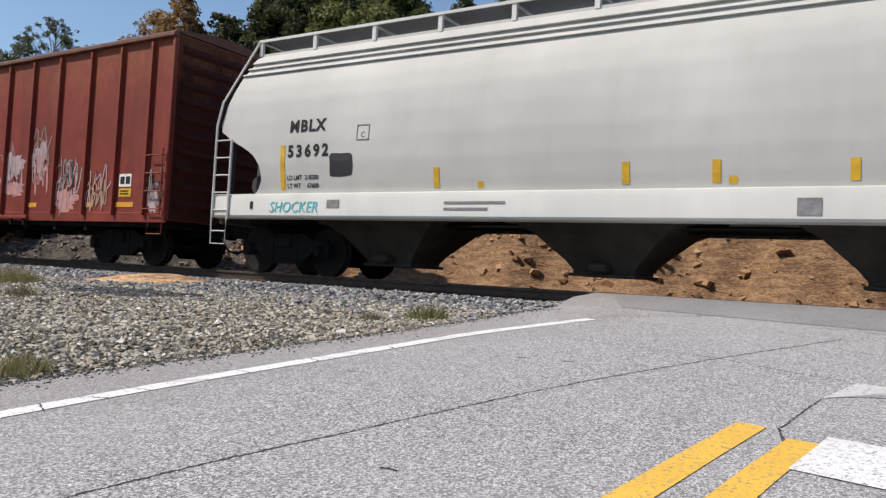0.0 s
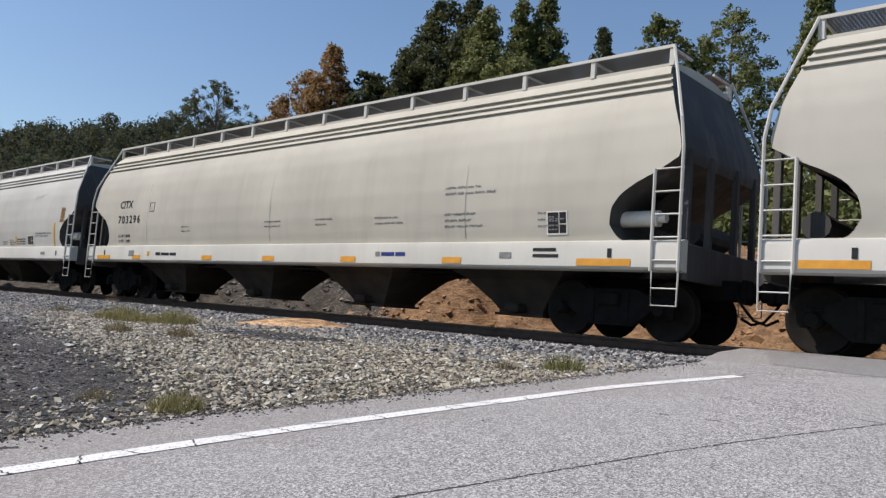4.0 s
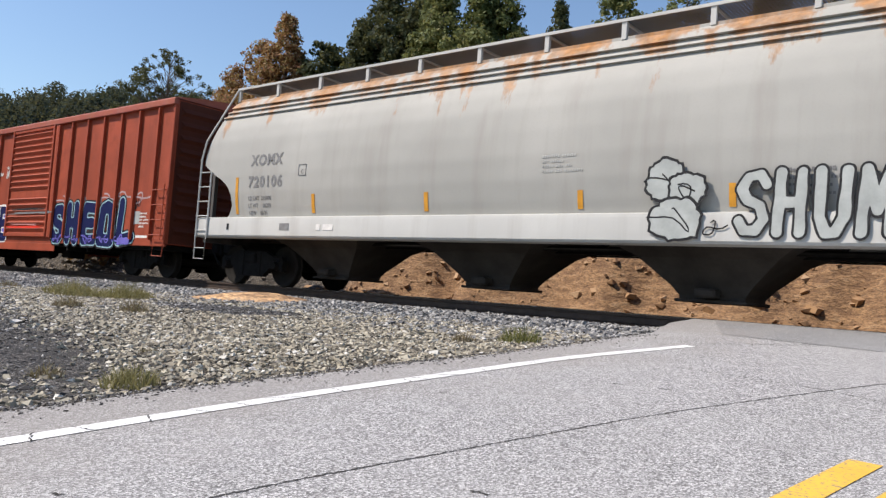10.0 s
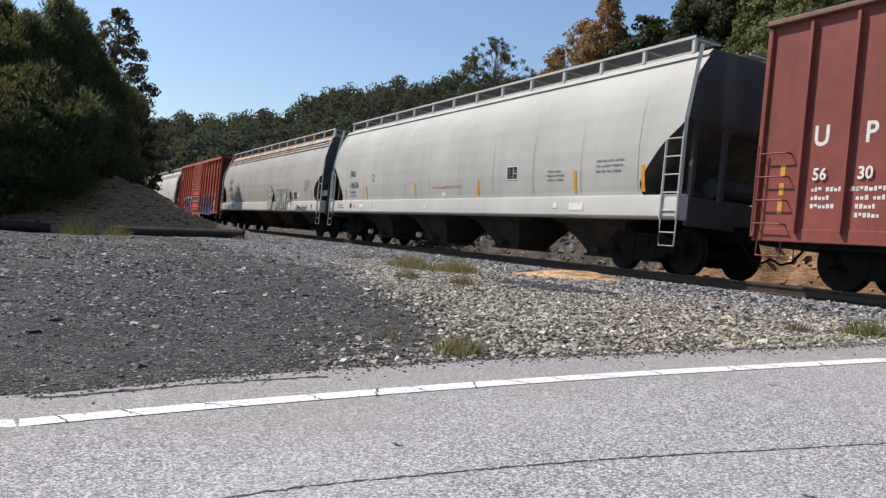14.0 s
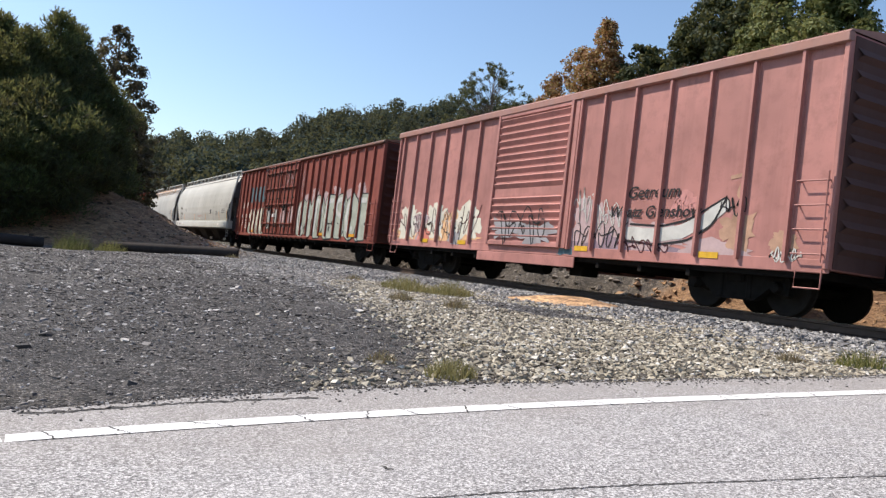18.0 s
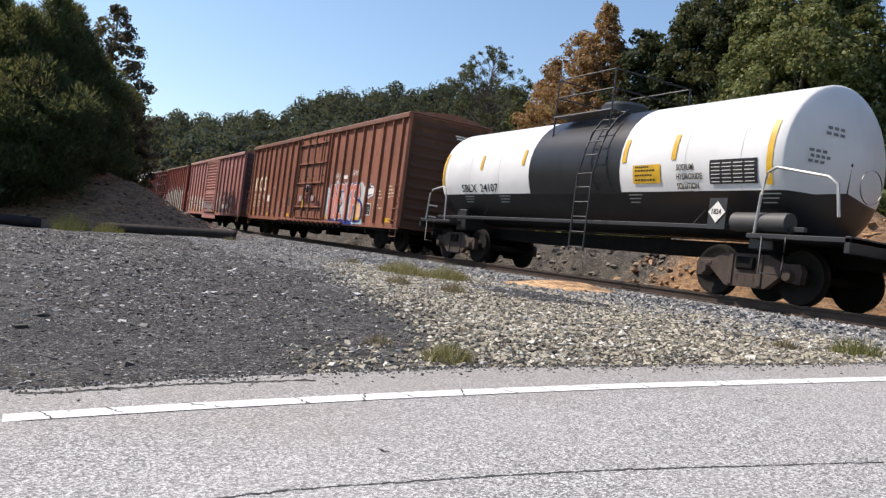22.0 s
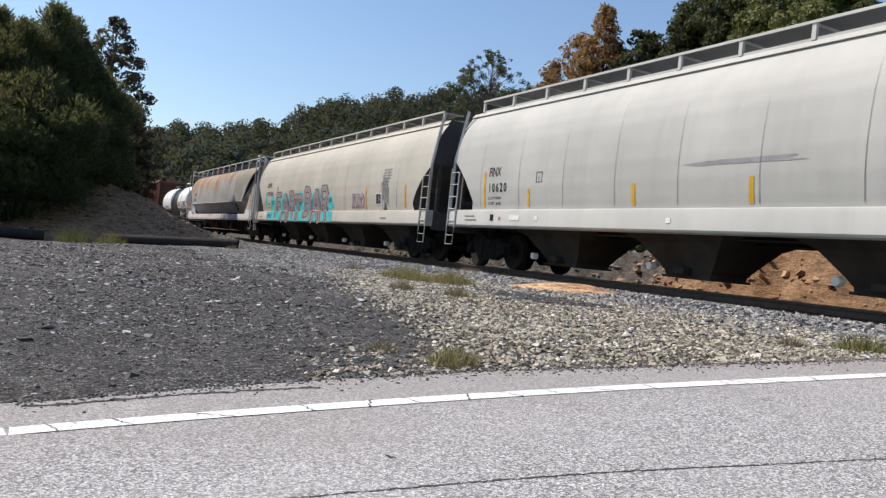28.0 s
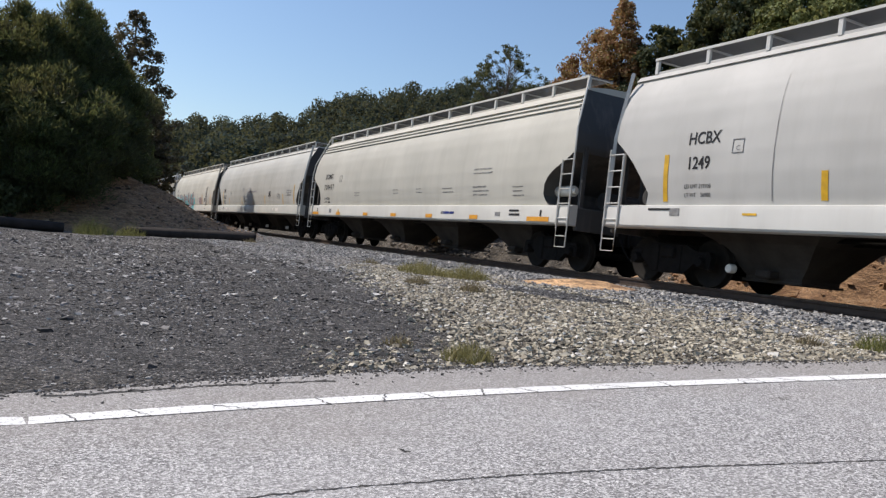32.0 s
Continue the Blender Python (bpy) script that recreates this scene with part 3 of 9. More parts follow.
def build_ground():
    xs, ys = axis(-1500, 1500, -48, 6, 0.30, 1.09), axis(-1500, 1500, -12.5, 8, 0.22, 1.09)
    gx, gy = np.meshgrid(xs, ys, indexing="ij")
    gz = land(gx, gy)
    n, m = gx.shape
    v = np.stack([gx, gy, gz], -1).reshape(-1, 3)
    i = (np.arange(n - 1)[:, None] * m + np.arange(m - 1)).ravel()
    f = np.stack([i, i + m, i + m + 1, i + 1], 1)
    me = quick_mesh("ground", v, f, M["ground"], True)
    col = me.color_attributes.new("soil", "FLOAT_COLOR", "POINT")
    c = soil(gx, gy).reshape(-1, 3)
    col.data.foreach_set("color", np.concatenate([c, np.ones((len(c), 1))], 1).astype(np.float32).ravel())
    thing("ground", "gravelly ground with clay beyond the railway track", "ground", kind="structure", me=me)


def quick_mesh(name, v, f, material, smooth_it=False):
    """A large mesh from arrays: v points, f faces with equally many corners."""
    v, f = np.asarray(v, np.float32), np.asarray(f, np.int32)
    me = bpy.data.meshes.new(name)
    me.vertices.add(len(v))
    me.vertices.foreach_set("co", v.ravel())
    k = f.shape[1]
    me.loops.add(f.size)
    me.loops.foreach_set("vertex_index", f.ravel())
    me.polygons.add(len(f))
    me.polygons.foreach_set("loop_start", np.arange(len(f), dtype=np.int32) * k)
    me.polygons.foreach_set("use_smooth", np.full(len(f), smooth_it))
    me.materials.append(material)
    me.update(calc_edges=True)
    return me


def turns(rng, n):
    """n random rotations."""
    q = rng.normal(size=(n, 4))
    q /= np.linalg.norm(q, axis=1, keepdims=True)
    w, x, y, z = q.T
    return np.stack([1 - 2 * (y * y + z * z), 2 * (x * y - z * w), 2 * (x * z + y * w), 2 * (x * y + z * w), 1 - 2 * (x * x + z * z),
                     2 * (y * z - x * w), 2 * (x * z - y * w), 2 * (y * z + x * w), 1 - 2 * (x * x + y * y)], -1).reshape(n, 3, 3)


OCTA_V = np.array([(1, 0, 0), (0, 1, 0), (-1, 0, 0), (0, -1, 0), (0, 0, 1), (0, 0, -1)], float)
OCTA_F = np.array([(0, 1, 4), (1, 2, 4), (2, 3, 4), (3, 0, 4), (1, 0, 5), (2, 1, 5), (3, 2, 5), (0, 3, 5)])
CUBE_V = np.array([(x, y, z) for x in (-1, 1) for y in (-1, 1) for z in (-1, 1)], float) * 0.72
CUBE_F = np.array([(0, 1, 3), (0, 3, 2), (4, 6, 7), (4, 7, 5), (0, 4, 5), (0, 5, 1), (2, 3, 7), (2, 7, 6), (0, 2, 6), (0, 6, 4), (1, 5, 7), (1, 7, 3)])


def stones(name, rng, x, y, z, size, material, label, category, flat=0.65):
    """Loose broken stones, each a lump of its own."""
    n = len(x)
    half = int(n * 0.72)
    v_all, f_all, base = [], [], 0
    for lo, hi, tv, tf in ((0, half, OCTA_V, OCTA_F), (half, n, CUBE_V, CUBE_F)):
        k = hi - lo
        if k == 0:
            continue
        t = np.repeat(tv[None], k, 0) * (1 + rng.uniform(-0.32, 0.32, (k, len(tv), 3)))
        t = t * (size[lo:hi, None, None] * rng.uniform(0.7, 1.3, (k, 1, 3)))
        t = np.einsum("nij,nkj->nki", turns(rng, k), t)
        t[..., 2] *= flat
        t += np.stack([x[lo:hi], y[lo:hi], z[lo:hi]], -1)[:, None]
        v_all.append(t.reshape(-1, 3))
        f_all.append((tf[None] + (np.arange(k) * len(tv))[:, None, None]).reshape(-1, 3) + base)
        base += k * len(tv)
    me = quick_mesh(name, np.concatenate(v_all), np.concatenate(f_all), material)
    return thing(name, label, category, kind="stuff", me=me)


# ---------------------------------------------------------------- road
def ribbon(name, points, width, z_up, material, parent=None, jag=0.0, rng=None, smooth_line=True):
    """A painted line or a crack lying on the road: points are x, y of its middle."""
    pts = np.array(points, float)
    if smooth_line and len(pts) > 2:
        s = np.linspace(0, len(pts) - 1, (len(pts) - 1) * 8 + 1)
        k = np.arange(len(pts))
        pts = np.stack([np.interp(s, k, pts[:, 0]), np.interp(s, k, pts[:, 1])], 1)
        for _ in range(6):
            pts[1:-1] = (pts[:-2] + 2 * pts[1:-1] + pts[2:]) / 4
    if jag:
        s = np.linspace(0, len(pts) - 1, max(2, int(len(pts) * 6)))
        k = np.arange(len(pts))
        pts = np.stack([np.interp(s, k, pts[:, 0]), np.interp(s, k, pts[:, 1])], 1)
        pts += rng.normal(0, jag, pts.shape)
    d = np.gradient(pts, axis=0)
    d /= np.linalg.norm(d, axis=1, keepdims=True)
    side = np.stack([-d[:, 1], d[:, 0]], 1)
    w = np.full(len(pts), width / 2)
    if jag:
        w = w * rng.uniform(0.35, 1.5, len(pts))
    g = Geo()
    rows = []
    for k in (-1, 1):
        q = pts + side * (w * k)[:, None]
        rows.append([(a, b, float(road_z(b)) + 0.012 + z_up) for a, b in q])
    g.grid(rows)
    me = g.mesh(name, material)
    if parent is not None:
        return part(name, me, parent)
    return me


def slab(name, corners, z_up, material, nx=8, ny=8):
    """A four-cornered patch lying on the road."""
    a, b, c, d = [np.array(p, float) for p in corners]
    rows = []
    for i in range(nx + 1):
        u = i / nx
        p, q = a + (b - a) * u, d + (c - d) * u
        rows.append([(*(p + (q - p) * (j / ny)), float(road_z((p + (q - p) * (j / ny))[1])) + 0.012 + z_up) for j in range(ny + 1)])
    return Geo().grid(rows).mesh(name, material)


WHITE_LINE = [(-1.0, -26), (-2.0, -21), (-3.1, -17), (-3.66, -14), (-3.89, -12.2), (-3.90, -11.2), (-3.875, -10.2), (-3.84, -9.5), (-3.77, -8.6), (-3.63, -7.4),
              (-3.48, -6.05), (-3.04, -4.35)]


def build_road():
    rng = np.random.default_rng(11)
    ys = np.concatenate([np.arange(-60, -14, 2.0), np.arange(-14, -0.72, 0.25), [-0.80]])
    rows = []
    for y in ys:
        l, r = float(road_left(y)) + 0.05 * float(fuzz(y, 3, 2.2)), float(road_right(y))
        rows.append([(l - 0.10, y, float(road_z(y)) - 0.09)] + [(l + (r - l) * k / 16, y, float(road_z(y)) + 0.012) for k in range(17)] + [(r + 0.1, y, float(road_z(y)) - 0.09)])
    road = thing("road", "grey weathered asphalt road with cracks and painted lines", "road", kind="structure", me=Geo().grid(rows).mesh("road", M["asphalt"], True, 40))
    part("edge_line", ribbon("edge_line", WHITE_LINE, 0.138, 0.004, M["white_line"]), road, "white painted edge line")
    back = [(float(road_left(y)) - float(road_left(-14.0)), y) for y in (-50.0, -42.0, -34.0, -26.0, -20.0, -17.0)]
    part("centre_line", ribbon("centre_line", [(x - 1.35, y) for x, y in back] + [(-1.35, -14), (-1.14, -11.5), (-1.0, -10.2), (-0.885, -9.2), (-0.83, -8.7), (-0.745, -8.02)], 0.145, 0.004, M["yellow_line"]), road, "yellow painted centre line")
    part("centre_line", ribbon("centre_line", [(x - 1.08, y) for x, y in back] + [(-1.08, -14), (-0.87, -11.5), (-0.72, -10.2), (-0.60, -9.2), (-0.565, -8.85), (-0.485, -8.2)], 0.145, 0.004, M["yellow_line"]), road, "yellow painted centre line")
    part("stop_line", slab("stop_line", [(-0.48, -8.69), (2.3, -9.2), (2.35, -8.6), (-0.40, -8.06)], 0.006, M["white_worn"]), road, "worn white stop line")
    part("stop_line", slab("stop_line", [(-0.53, -7.16), (-0.25, -6.80), (1.6, -6.9), (-0.40, -6.53)], 0.004, M["white_faded"]), road, "faded white marking")
    part("patch", slab("patch", [(-3.2, -3.0), (2.9, -4.1), (3.6, -0.82), (-4.1, -0.82)], 0.004, M["asphalt_new"], 14, 6), road, "smoother newer asphalt patch")
    cracks = [[(-2.62, -11.2), (-2.52, -10.41), (-2.42, -9.86), (-2.21, -8.98), (-1.9, -7.67), (-1.35, -6.07), (-0.67, -4.33)],
              [(-2.62, -12.8), (-2.60, -12.0), (-2.62, -11.2)], [(-2.6, -5.85), (-1.9, -5.95), (-1.35, -6.07), (-0.82, -6.37), (-0.44, -6.52)],
              [(-0.53, -7.15), (-0.57, -7.51), (-0.62, -8.03)], [(-3.1, -4.1), (-2.3, -3.4), (-1.2, -2.4), (-0.4, -2.0)], [(-0.9, -3.6), (0.2, -3.9), (1.2, -4.2)],
              [(-0.62, -8.03), (-0.55, -8.3), (-0.5, -8.7)], [(-0.6, -5.1), (0.3, -5.4), (1.2, -5.8)]]
    for c, w in zip(cracks, (0.012, 0.012, 0.008, 0.010, 0.012, 0.011, 0.009, 0.011)):
        part("crack", ribbon("crack", c, w, 0.0022, M["crack"], jag=0.0045, rng=rng), road, "dark jagged crack")
    for y in np.cumsum(rng.uniform(0.18, 0.55, 23)) - 12.8:
        x = float(np.interp(y, [p[1] for p in WHITE_LINE], [p[0] for p in WHITE_LINE]))
        part("crack", ribbon("crack", [(x - 0.08, y - 0.03 + rng.uniform(-0.1, 0.1)), (x + 0.08, y + rng.uniform(-0.1, 0.1))], 0.008, 0.0058, M["crack"], jag=0.006, rng=rng, smooth_line=False), road)
    for x, y, s in ((-2.55, -6.95, 0.05), (-2.2, -6.9, 0.05), (-2.95, -10.7, 0.03), (-1.8, -9.6, 0.04), (-3.2, -8.1, 0.03)):
        part("crack", ribbon("crack", [(x - s, y), (x + s, y + 0.02)], 0.014, 0.0022, M["crack"], jag=0.006, rng=rng, smooth_line=False), road, "small dark pit")
    part("crack", ribbon("crack", [(-4.40, -12.4), (-4.36, -11.8), (-4.42, -11.2), (-4.37, -10.5)], 0.034, 0.0022, M["crack"], jag=0.012, rng=rng), road, "dark broken edge crack")
    # between and beyond the rails
    me = Geo().box(-4.3, 3.8, -0.60, 0.60, -0.15, -0.012, 0.01).mesh("crossing_panel", M["asphalt_new"])
    thing("crossing_panel", "asphalt infill between the rails of the crossing", "crossing", kind="structure", me=me)


# ---------------------------------------------------------------- track
RAIL_SECTION = [(-0.075, -0.172), (-0.075, -0.160), (-0.012, -0.140), (-0.010, -0.050), (-0.036, -0.040), (-0.036, -0.006), (-0.028, 0.0),
                (0.028, 0.0), (0.036, -0.006), (0.036, -0.040), (0.010, -0.050), (0.012, -0.140), (0.075, -0.160), (0.075, -0.172)]


def build_track():
    track = thing("railway_track", "single railway track of rusty rails on dark timber ties", "railway track")
    for y in (-0.752, 0.752):
        rows = [[(x, y + a, b) for a, b in RAIL_SECTION] for x in np.arange(-160, 61, 10.0)]
        part("rail", Geo().grid(rows, True).mesh("rail", M["rail"]), track)
        part("rail_head", Geo().box(-160, 60, y - 0.024, y + 0.024, -0.004, 0.0015).mesh("rail_head", M["rail_top"]), track, "polished steel rail head")
    me = Geo().box(-0.11, 0.11, -1.3, 1.3, -0.33, -0.174, 0.012).mesh("tie", M["tie"])
    for x in np.arange(-75, 12, 0.52):
        if not -4.3 < x < 3.8:
            part("tie", me, track, at=(x, 0, 0))


def build_stones():
    rng = np.random.default_rng(5)
    # ballast by the rails
    n = 52000
    x = -46 + 58 * rng.random(n) ** 0.75
    y = rng.uniform(-4.6, 2.1, n)
    keep = (y < -1.0) | (rng.random(n) < 0.30)
    keep &= ~((x > road_left(y) - 0.25) & (x < 4.4)) & (np.abs(np.abs(y) - 0.752) > 0.09)
    keep &= np.hypot((x + 12.6) / 1.45, (y + 2.6) / 1.05) > 0.93 + 0.25 * fuzz(x, y, 2.1)
    keep &= (y > -3.6 + 0.5 * fuzz(x, y, 0.8)) | (rng.random(n) < 0.35)
    keep &= np.hypot((x + 10.6) / 2.0, (y + 4.6) / 0.7) > 0.95
    x, y = x[keep], y[keep]
    stones("ballast", rng, x, y, land(x, y) + 0.012 + rng.uniform(-0.012, 0.012, len(x)), rng.uniform(0.022, 0.048, len(x)), M["ballast"], "grey crushed stone ballast along the track", "ballast")
    # tan gravel between road and track
    n = 52000
    x, y = rng.uniform(-17, -3.6, n), rng.uniform(-10.4, -3.0, n)
    edge = np.interp(y, (-11, -9.1, -8.4, -7.4, -6.3, -3), (-4.0, -4.9, -7.0, -11.0, -15.0, -24.0)) + 0.9 * fuzz(x, y, 0.8, 1) + rng.normal(0, 0.95, n)
    keep = (x > edge) & (x < road_left(y) - 0.12)
    keep &= (np.hypot((x + 12.6) / 1.45, (y + 2.6) / 1.05) > 0.95) & (np.hypot((x + 10.6) / 2.0, (y + 4.6) / 0.7) > 0.9)
    x, y = x[keep], y[keep]
    stones("gravel", rng, x, y, land(x, y) + 0.006, rng.uniform(0.011, 0.033, len(x)) * np.where(rng.random(len(x)) < 0.05, 1.5, 1.0), M["tan_stone"], "pale tan broken stone gravel beside the road", "gravel", 0.68)
    # dark lot
    n = 42000
    x, y = -32 + 28 * rng.random(n) ** 0.6, rng.uniform(-16, -4.2, n)
    keep = (x < road_left(y) - 0.05) & (rng.random(n) < np.clip(0.72 + 0.75 * fuzz(x, y, 0.8, 4), 0.12, 1))
    pale = (y > -7.0 + 0.5 * fuzz(x, y, 0.8, 1)) & (x < -12)
    keep &= ~pale | (rng.random(n) < 0.22)
    x, y = x[keep], y[keep]
    stones("gravel", rng, x, y, land(x, y) + 0.002, rng.uniform(0.008, 0.021, len(x)) * np.where(rng.random(len(x)) < 0.06, 2.0, 1.0) * np.interp(x, (-32, -9, -5), (2.2, 1.45, 1.0)), M["lot_stone"], "fine dark gravel of the open lot", "gravel", 0.5)
    n = 7000
    x, y = rng.uniform(-33, -11.5, n), rng.uniform(-7.3, -4.0, n)
    keep = rng.random(n) < np.clip(0.7 + 0.8 * fuzz(x, y, 0.8, 4), 0.1, 1)
    x, y = x[keep], y[keep]
    stones("gravel", rng, x, y, land(x, y) + 0.002, rng.uniform(0.015, 0.045, len(x)), M["ballast"], "pale grey gravel strewn along the track", "gravel", 0.55)
    # grit washed over the road's edge
    n = 2800
    y = rng.uniform(-13.5, -3.6, n)
    off = rng.exponential(0.07, n)
    x = road_left(y) - 0.06 + off
    keep = off < 0.5
    x, y = x[keep], y[keep]
    stones("gravel", rng, x, y, road_z(y) + 0.014, rng.uniform(0.004, 0.012, len(x)), M["lot_stone"], "fine grit lying on the road's edge", "gravel", 0.6)
    # spoil heap
    n = 4500
    x, y = rng.uniform(-60, -36.5, n), rng.uniform(-14, -2.6, n)
    stones("gravel", rng, x, y, land(x, y), 0.02 + 0.10 * rng.random(n) ** 2, M["heap_stone"], "brown stony spoil heap below the bushes", "gravel heap", 0.6)
    # clay clods and rubble beyond the track
    n = 6000
    x, y = rng.uniform(-19, 14, n), rng.uniform(2.6, 8.0, n)
    stones("clay_clods", rng, x, y, land(x, y) - 0.01, 0.02 + 0.13 * rng.random(n) ** 3, M["dirt_lump"], "orange clay clods on the bank behind the track", "clay", 0.65)
    n = 2600
    x, y = rng.uniform(-42, -16.5, n), rng.uniform(2.6, 7.5, n)
    stones("rubble", rng, x, y, land(x, y), 0.02 + 0.17 * rng.random(n) ** 4, M["grey_rock"], "grey broken rocks on the bank behind the track", "rubble", 0.75)


# ---------------------------------------------------------------- small plants
def tuft(rng, cx, cy, rx, ry, n, high, material, label, name="grass_tuft"):
    """A tuft of single bent blades."""
    a, r = rng.uniform(0, 2 * math.pi, n), np.sqrt(rng.random(n))
    x, y = cx + rx * r * np.cos(a), cy + ry * r * np.sin(a)
    z = land(x, y) - 0.01
    h = high * rng.uniform(0.2, 1.15, n) * (1.15 - 0.75 * r)
    lean, w = rng.normal(0, 0.5, (n, 2)) * h[:, None], rng.uniform(0.003, 0.006, n)
    t = rng.uniform(0, math.pi, n)
    dx, dy = np.cos(t) * w, np.sin(t) * w
    b = np.stack([x, y, z], 1)
    mid, tip = b.copy(), b.copy()
    mid[:, :2] += lean * 0.35
    mid[:, 2] += h * 0.6
    tip[:, :2] += lean
    tip[:, 2] += h
    off = np.stack([dx, dy, 0 * dx], 1)
    v = np.stack([b - off, b + off, mid + off * 0.7, mid - off * 0.7, tip], 1).reshape(-1, 3)
    k = (np.arange(n) * 5)[:, None]
    f = np.concatenate([k + np.array([[0, 1, 2]]), k + np.array([[0, 2, 3]]), k + np.array([[3, 2, 4]])])
    thing(name, label, "grass", "grass tufts", me=quick_mesh(name, v, f, material))


def build_tufts():
    rng = np.random.default_rng(8)
    for cx, cy, rx, ry, n, h, m, label in (
            (-5.12, -9.2, 0.24, 0.20, 420, 0.20, "grass", "yellow-green grass tuft in the gravel by the road"),
            (-5.85, -9.45, 0.16, 0.12, 220, 0.13, "weed_dry", "dry brown weed in dark gravel"),
            (-5.0, -4.5, 0.28, 0.20, 420, 0.28, "grass_green", "green grass tuft in pale gravel"),
            (-5.5, -4.9, 0.16, 0.12, 200, 0.18, "weed_dry", "small dry weed in pale gravel"),
            (-15.0, -4.9, 0.9, 0.45, 1500, 0.34, "grass", "yellow-green grass patch near the track"),
            (-13.7, -4.6, 0.8, 0.40, 1400, 0.34, "grass", "yellow-green grass patch near the track"),
            (-11.9, -6.45, 0.35, 0.2, 420, 0.24, "weed_dry", "dry grass tuft by the grass patch"),
            (-10.75, -6.05, 0.28, 0.18, 360, 0.26, "weed_dry", "dry grass tuft by the grass patch"),
            (-17.5, -5.1, 0.35, 0.2, 240, 0.2, "weed_dry", "thin dry grass tuft near the track"),
            (-32.9, -10.5, 1.0, 0.7, 1100, 0.85, "grass_green", "tall green weeds in front of the pipe"),
            (-32.4, -9.2, 0.8, 0.6, 700, 0.55, "grass_green", "tall green weeds in front of the pipe"),
            (-30.5, -5.0, 0.5, 0.25, 200, 0.25, "weed_dry", "dry weeds at the end of the pipe"),
            (-32.0, -5.2, 0.5, 0.25, 200, 0.25, "grass", "dry weeds at the end of the pipe"),
            (-6.6, -8.2, 0.10, 0.10, 90, 0.10, "weed_dry", "tiny dry weed in gravel")):
        tuft(rng, cx, cy, rx, ry, n, h, M[m], label)


def build_pipes():
    for a, b in (((-31.0, -4.7), (-33.0, -9.4)), ((-33.8, -11.5), (-33.0, -17.5))):
        pts = []
        g = Geo()
        for k in range(41):
            u = k / 40
            x, y = a[0] + (b[0] - a[0]) * u, a[1] + (b[1] - a[1]) * u
            pts.append((x, y, float(land(x, y)) + 0.17))
        rings = 160
        path = [Vector(pts[0]).lerp(Vector(pts[-1]), i / rings) for i in range(rings + 1)]
        z0, z1 = float(land(*a)) + 0.17, float(land(*b)) + 0.17
        for i, p in enumerate(path):
            p.z = z0 + (z1 - z0) * i / rings
        d = (path[-1] - path[0]).normalized()
        side = Vector((-d.y, d.x, 0)).normalized()
        rows = [[p + (side * math.cos(t) + Vector((0, 0, 1)) * math.sin(t)) * (0.20 + (0.012 if i % 2 else 0)) for t in (2 * math.pi * j / 14 for j in range(14))] for i, p in enumerate(path)]
        rows = rows + [[p + (side * math.cos(t) + Vector((0, 0, 1)) * math.sin(t)) * 0.17 for t in (2 * math.pi * j / 14 for j in range(14))] for p in path[::-1]]
        thing("drain_pipe", "long black corrugated plastic pipe lying on gravel", "pipe", "drain pipes", me=g.grid(rows, True).mesh("drain_pipe", M["pipe"], True, 50))


# ---------------------------------------------------------------- wagons
WHEEL_R = 0.457
MOVERS, SPINNERS = [], []
_mesh = {}


def once(key, make):
    if key not in _mesh:
        _mesh[key] = make()
    return _mesh[key]


def lathe_y(profile, n=28):
    """A turned body about the y axis from (y, radius) pairs."""
    return [[(r * math.cos(2 * math.pi * j / n), y, r * math.sin(2 * math.pi * j / n)) for j in range(n)] for y, r in profile]


def wheelset_mesh():
    g = Geo()
    for s in (-1, 1):
        prof = [(0.685, 0.10), (0.685, 0.36), (0.69, 0.487), (0.715, 0.487), (0.722, WHEEL_R + 0.004), (0.815, WHEEL_R - 0.006), (0.82, 0.43), (0.80, 0.38), (0.765, 0.30), (0.77, 0.16), (0.83, 0.13), (0.83, 0.09)]
        g.grid(lathe_y([(s * y, r) for y, r in prof]), True)
    g.grid(lathe_y([(-1.02, 0.001), (-1.02, 0.075), (-0.7, 0.085), (0.7, 0.085), (1.02, 0.075), (1.02, 0.001)], 12), True)
    return g.mesh("wheelset", M["wheel"], True, 40)


def side_frame_mesh(bare):
    out = [(-1.12, 0.56), (-1.06, 0.66), (-0.72, 0.66), (-0.45, 0.78), (0.45, 0.78), (0.72, 0.66), (1.06, 0.66), (1.12, 0.56), (1.10, 0.34), (0.96, 0.34), (0.94, 0.50), (0.84, 0.52), (0.70, 0.42), (0.42, 0.20),
           (-0.42, 0.20), (-0.70, 0.42), (-0.84, 0.52), (-0.94, 0.50), (-0.96, 0.34), (-1.10, 0.34)]
    g = Geo()
    g.prism(out, -0.065, 0.065)
    g.box(-0.36, -0.26, -0.09, 0.09, 0.22, 0.76, 0.015).box(0.26, 0.36, -0.09, 0.09, 0.22, 0.76, 0.015)
    for x in (-0.89, 0.89):
        g.grid([[(x + r * math.cos(2 * math.pi * j / 12), y, 0.457 + r * math.sin(2 * math.pi * j / 12)) for j in range(12)] for y, r in ((-0.16, 0.001), (-0.16, 0.085), (-0.10, 0.105), (0.02, 0.115))], True)
        g.box(x - 0.13, x + 0.13, -0.08, 0.08, 0.54, 0.62, 0.015)
    return g.mesh("side_frame", M["truck_rust" if bare else "steel_dark"], True, 35)


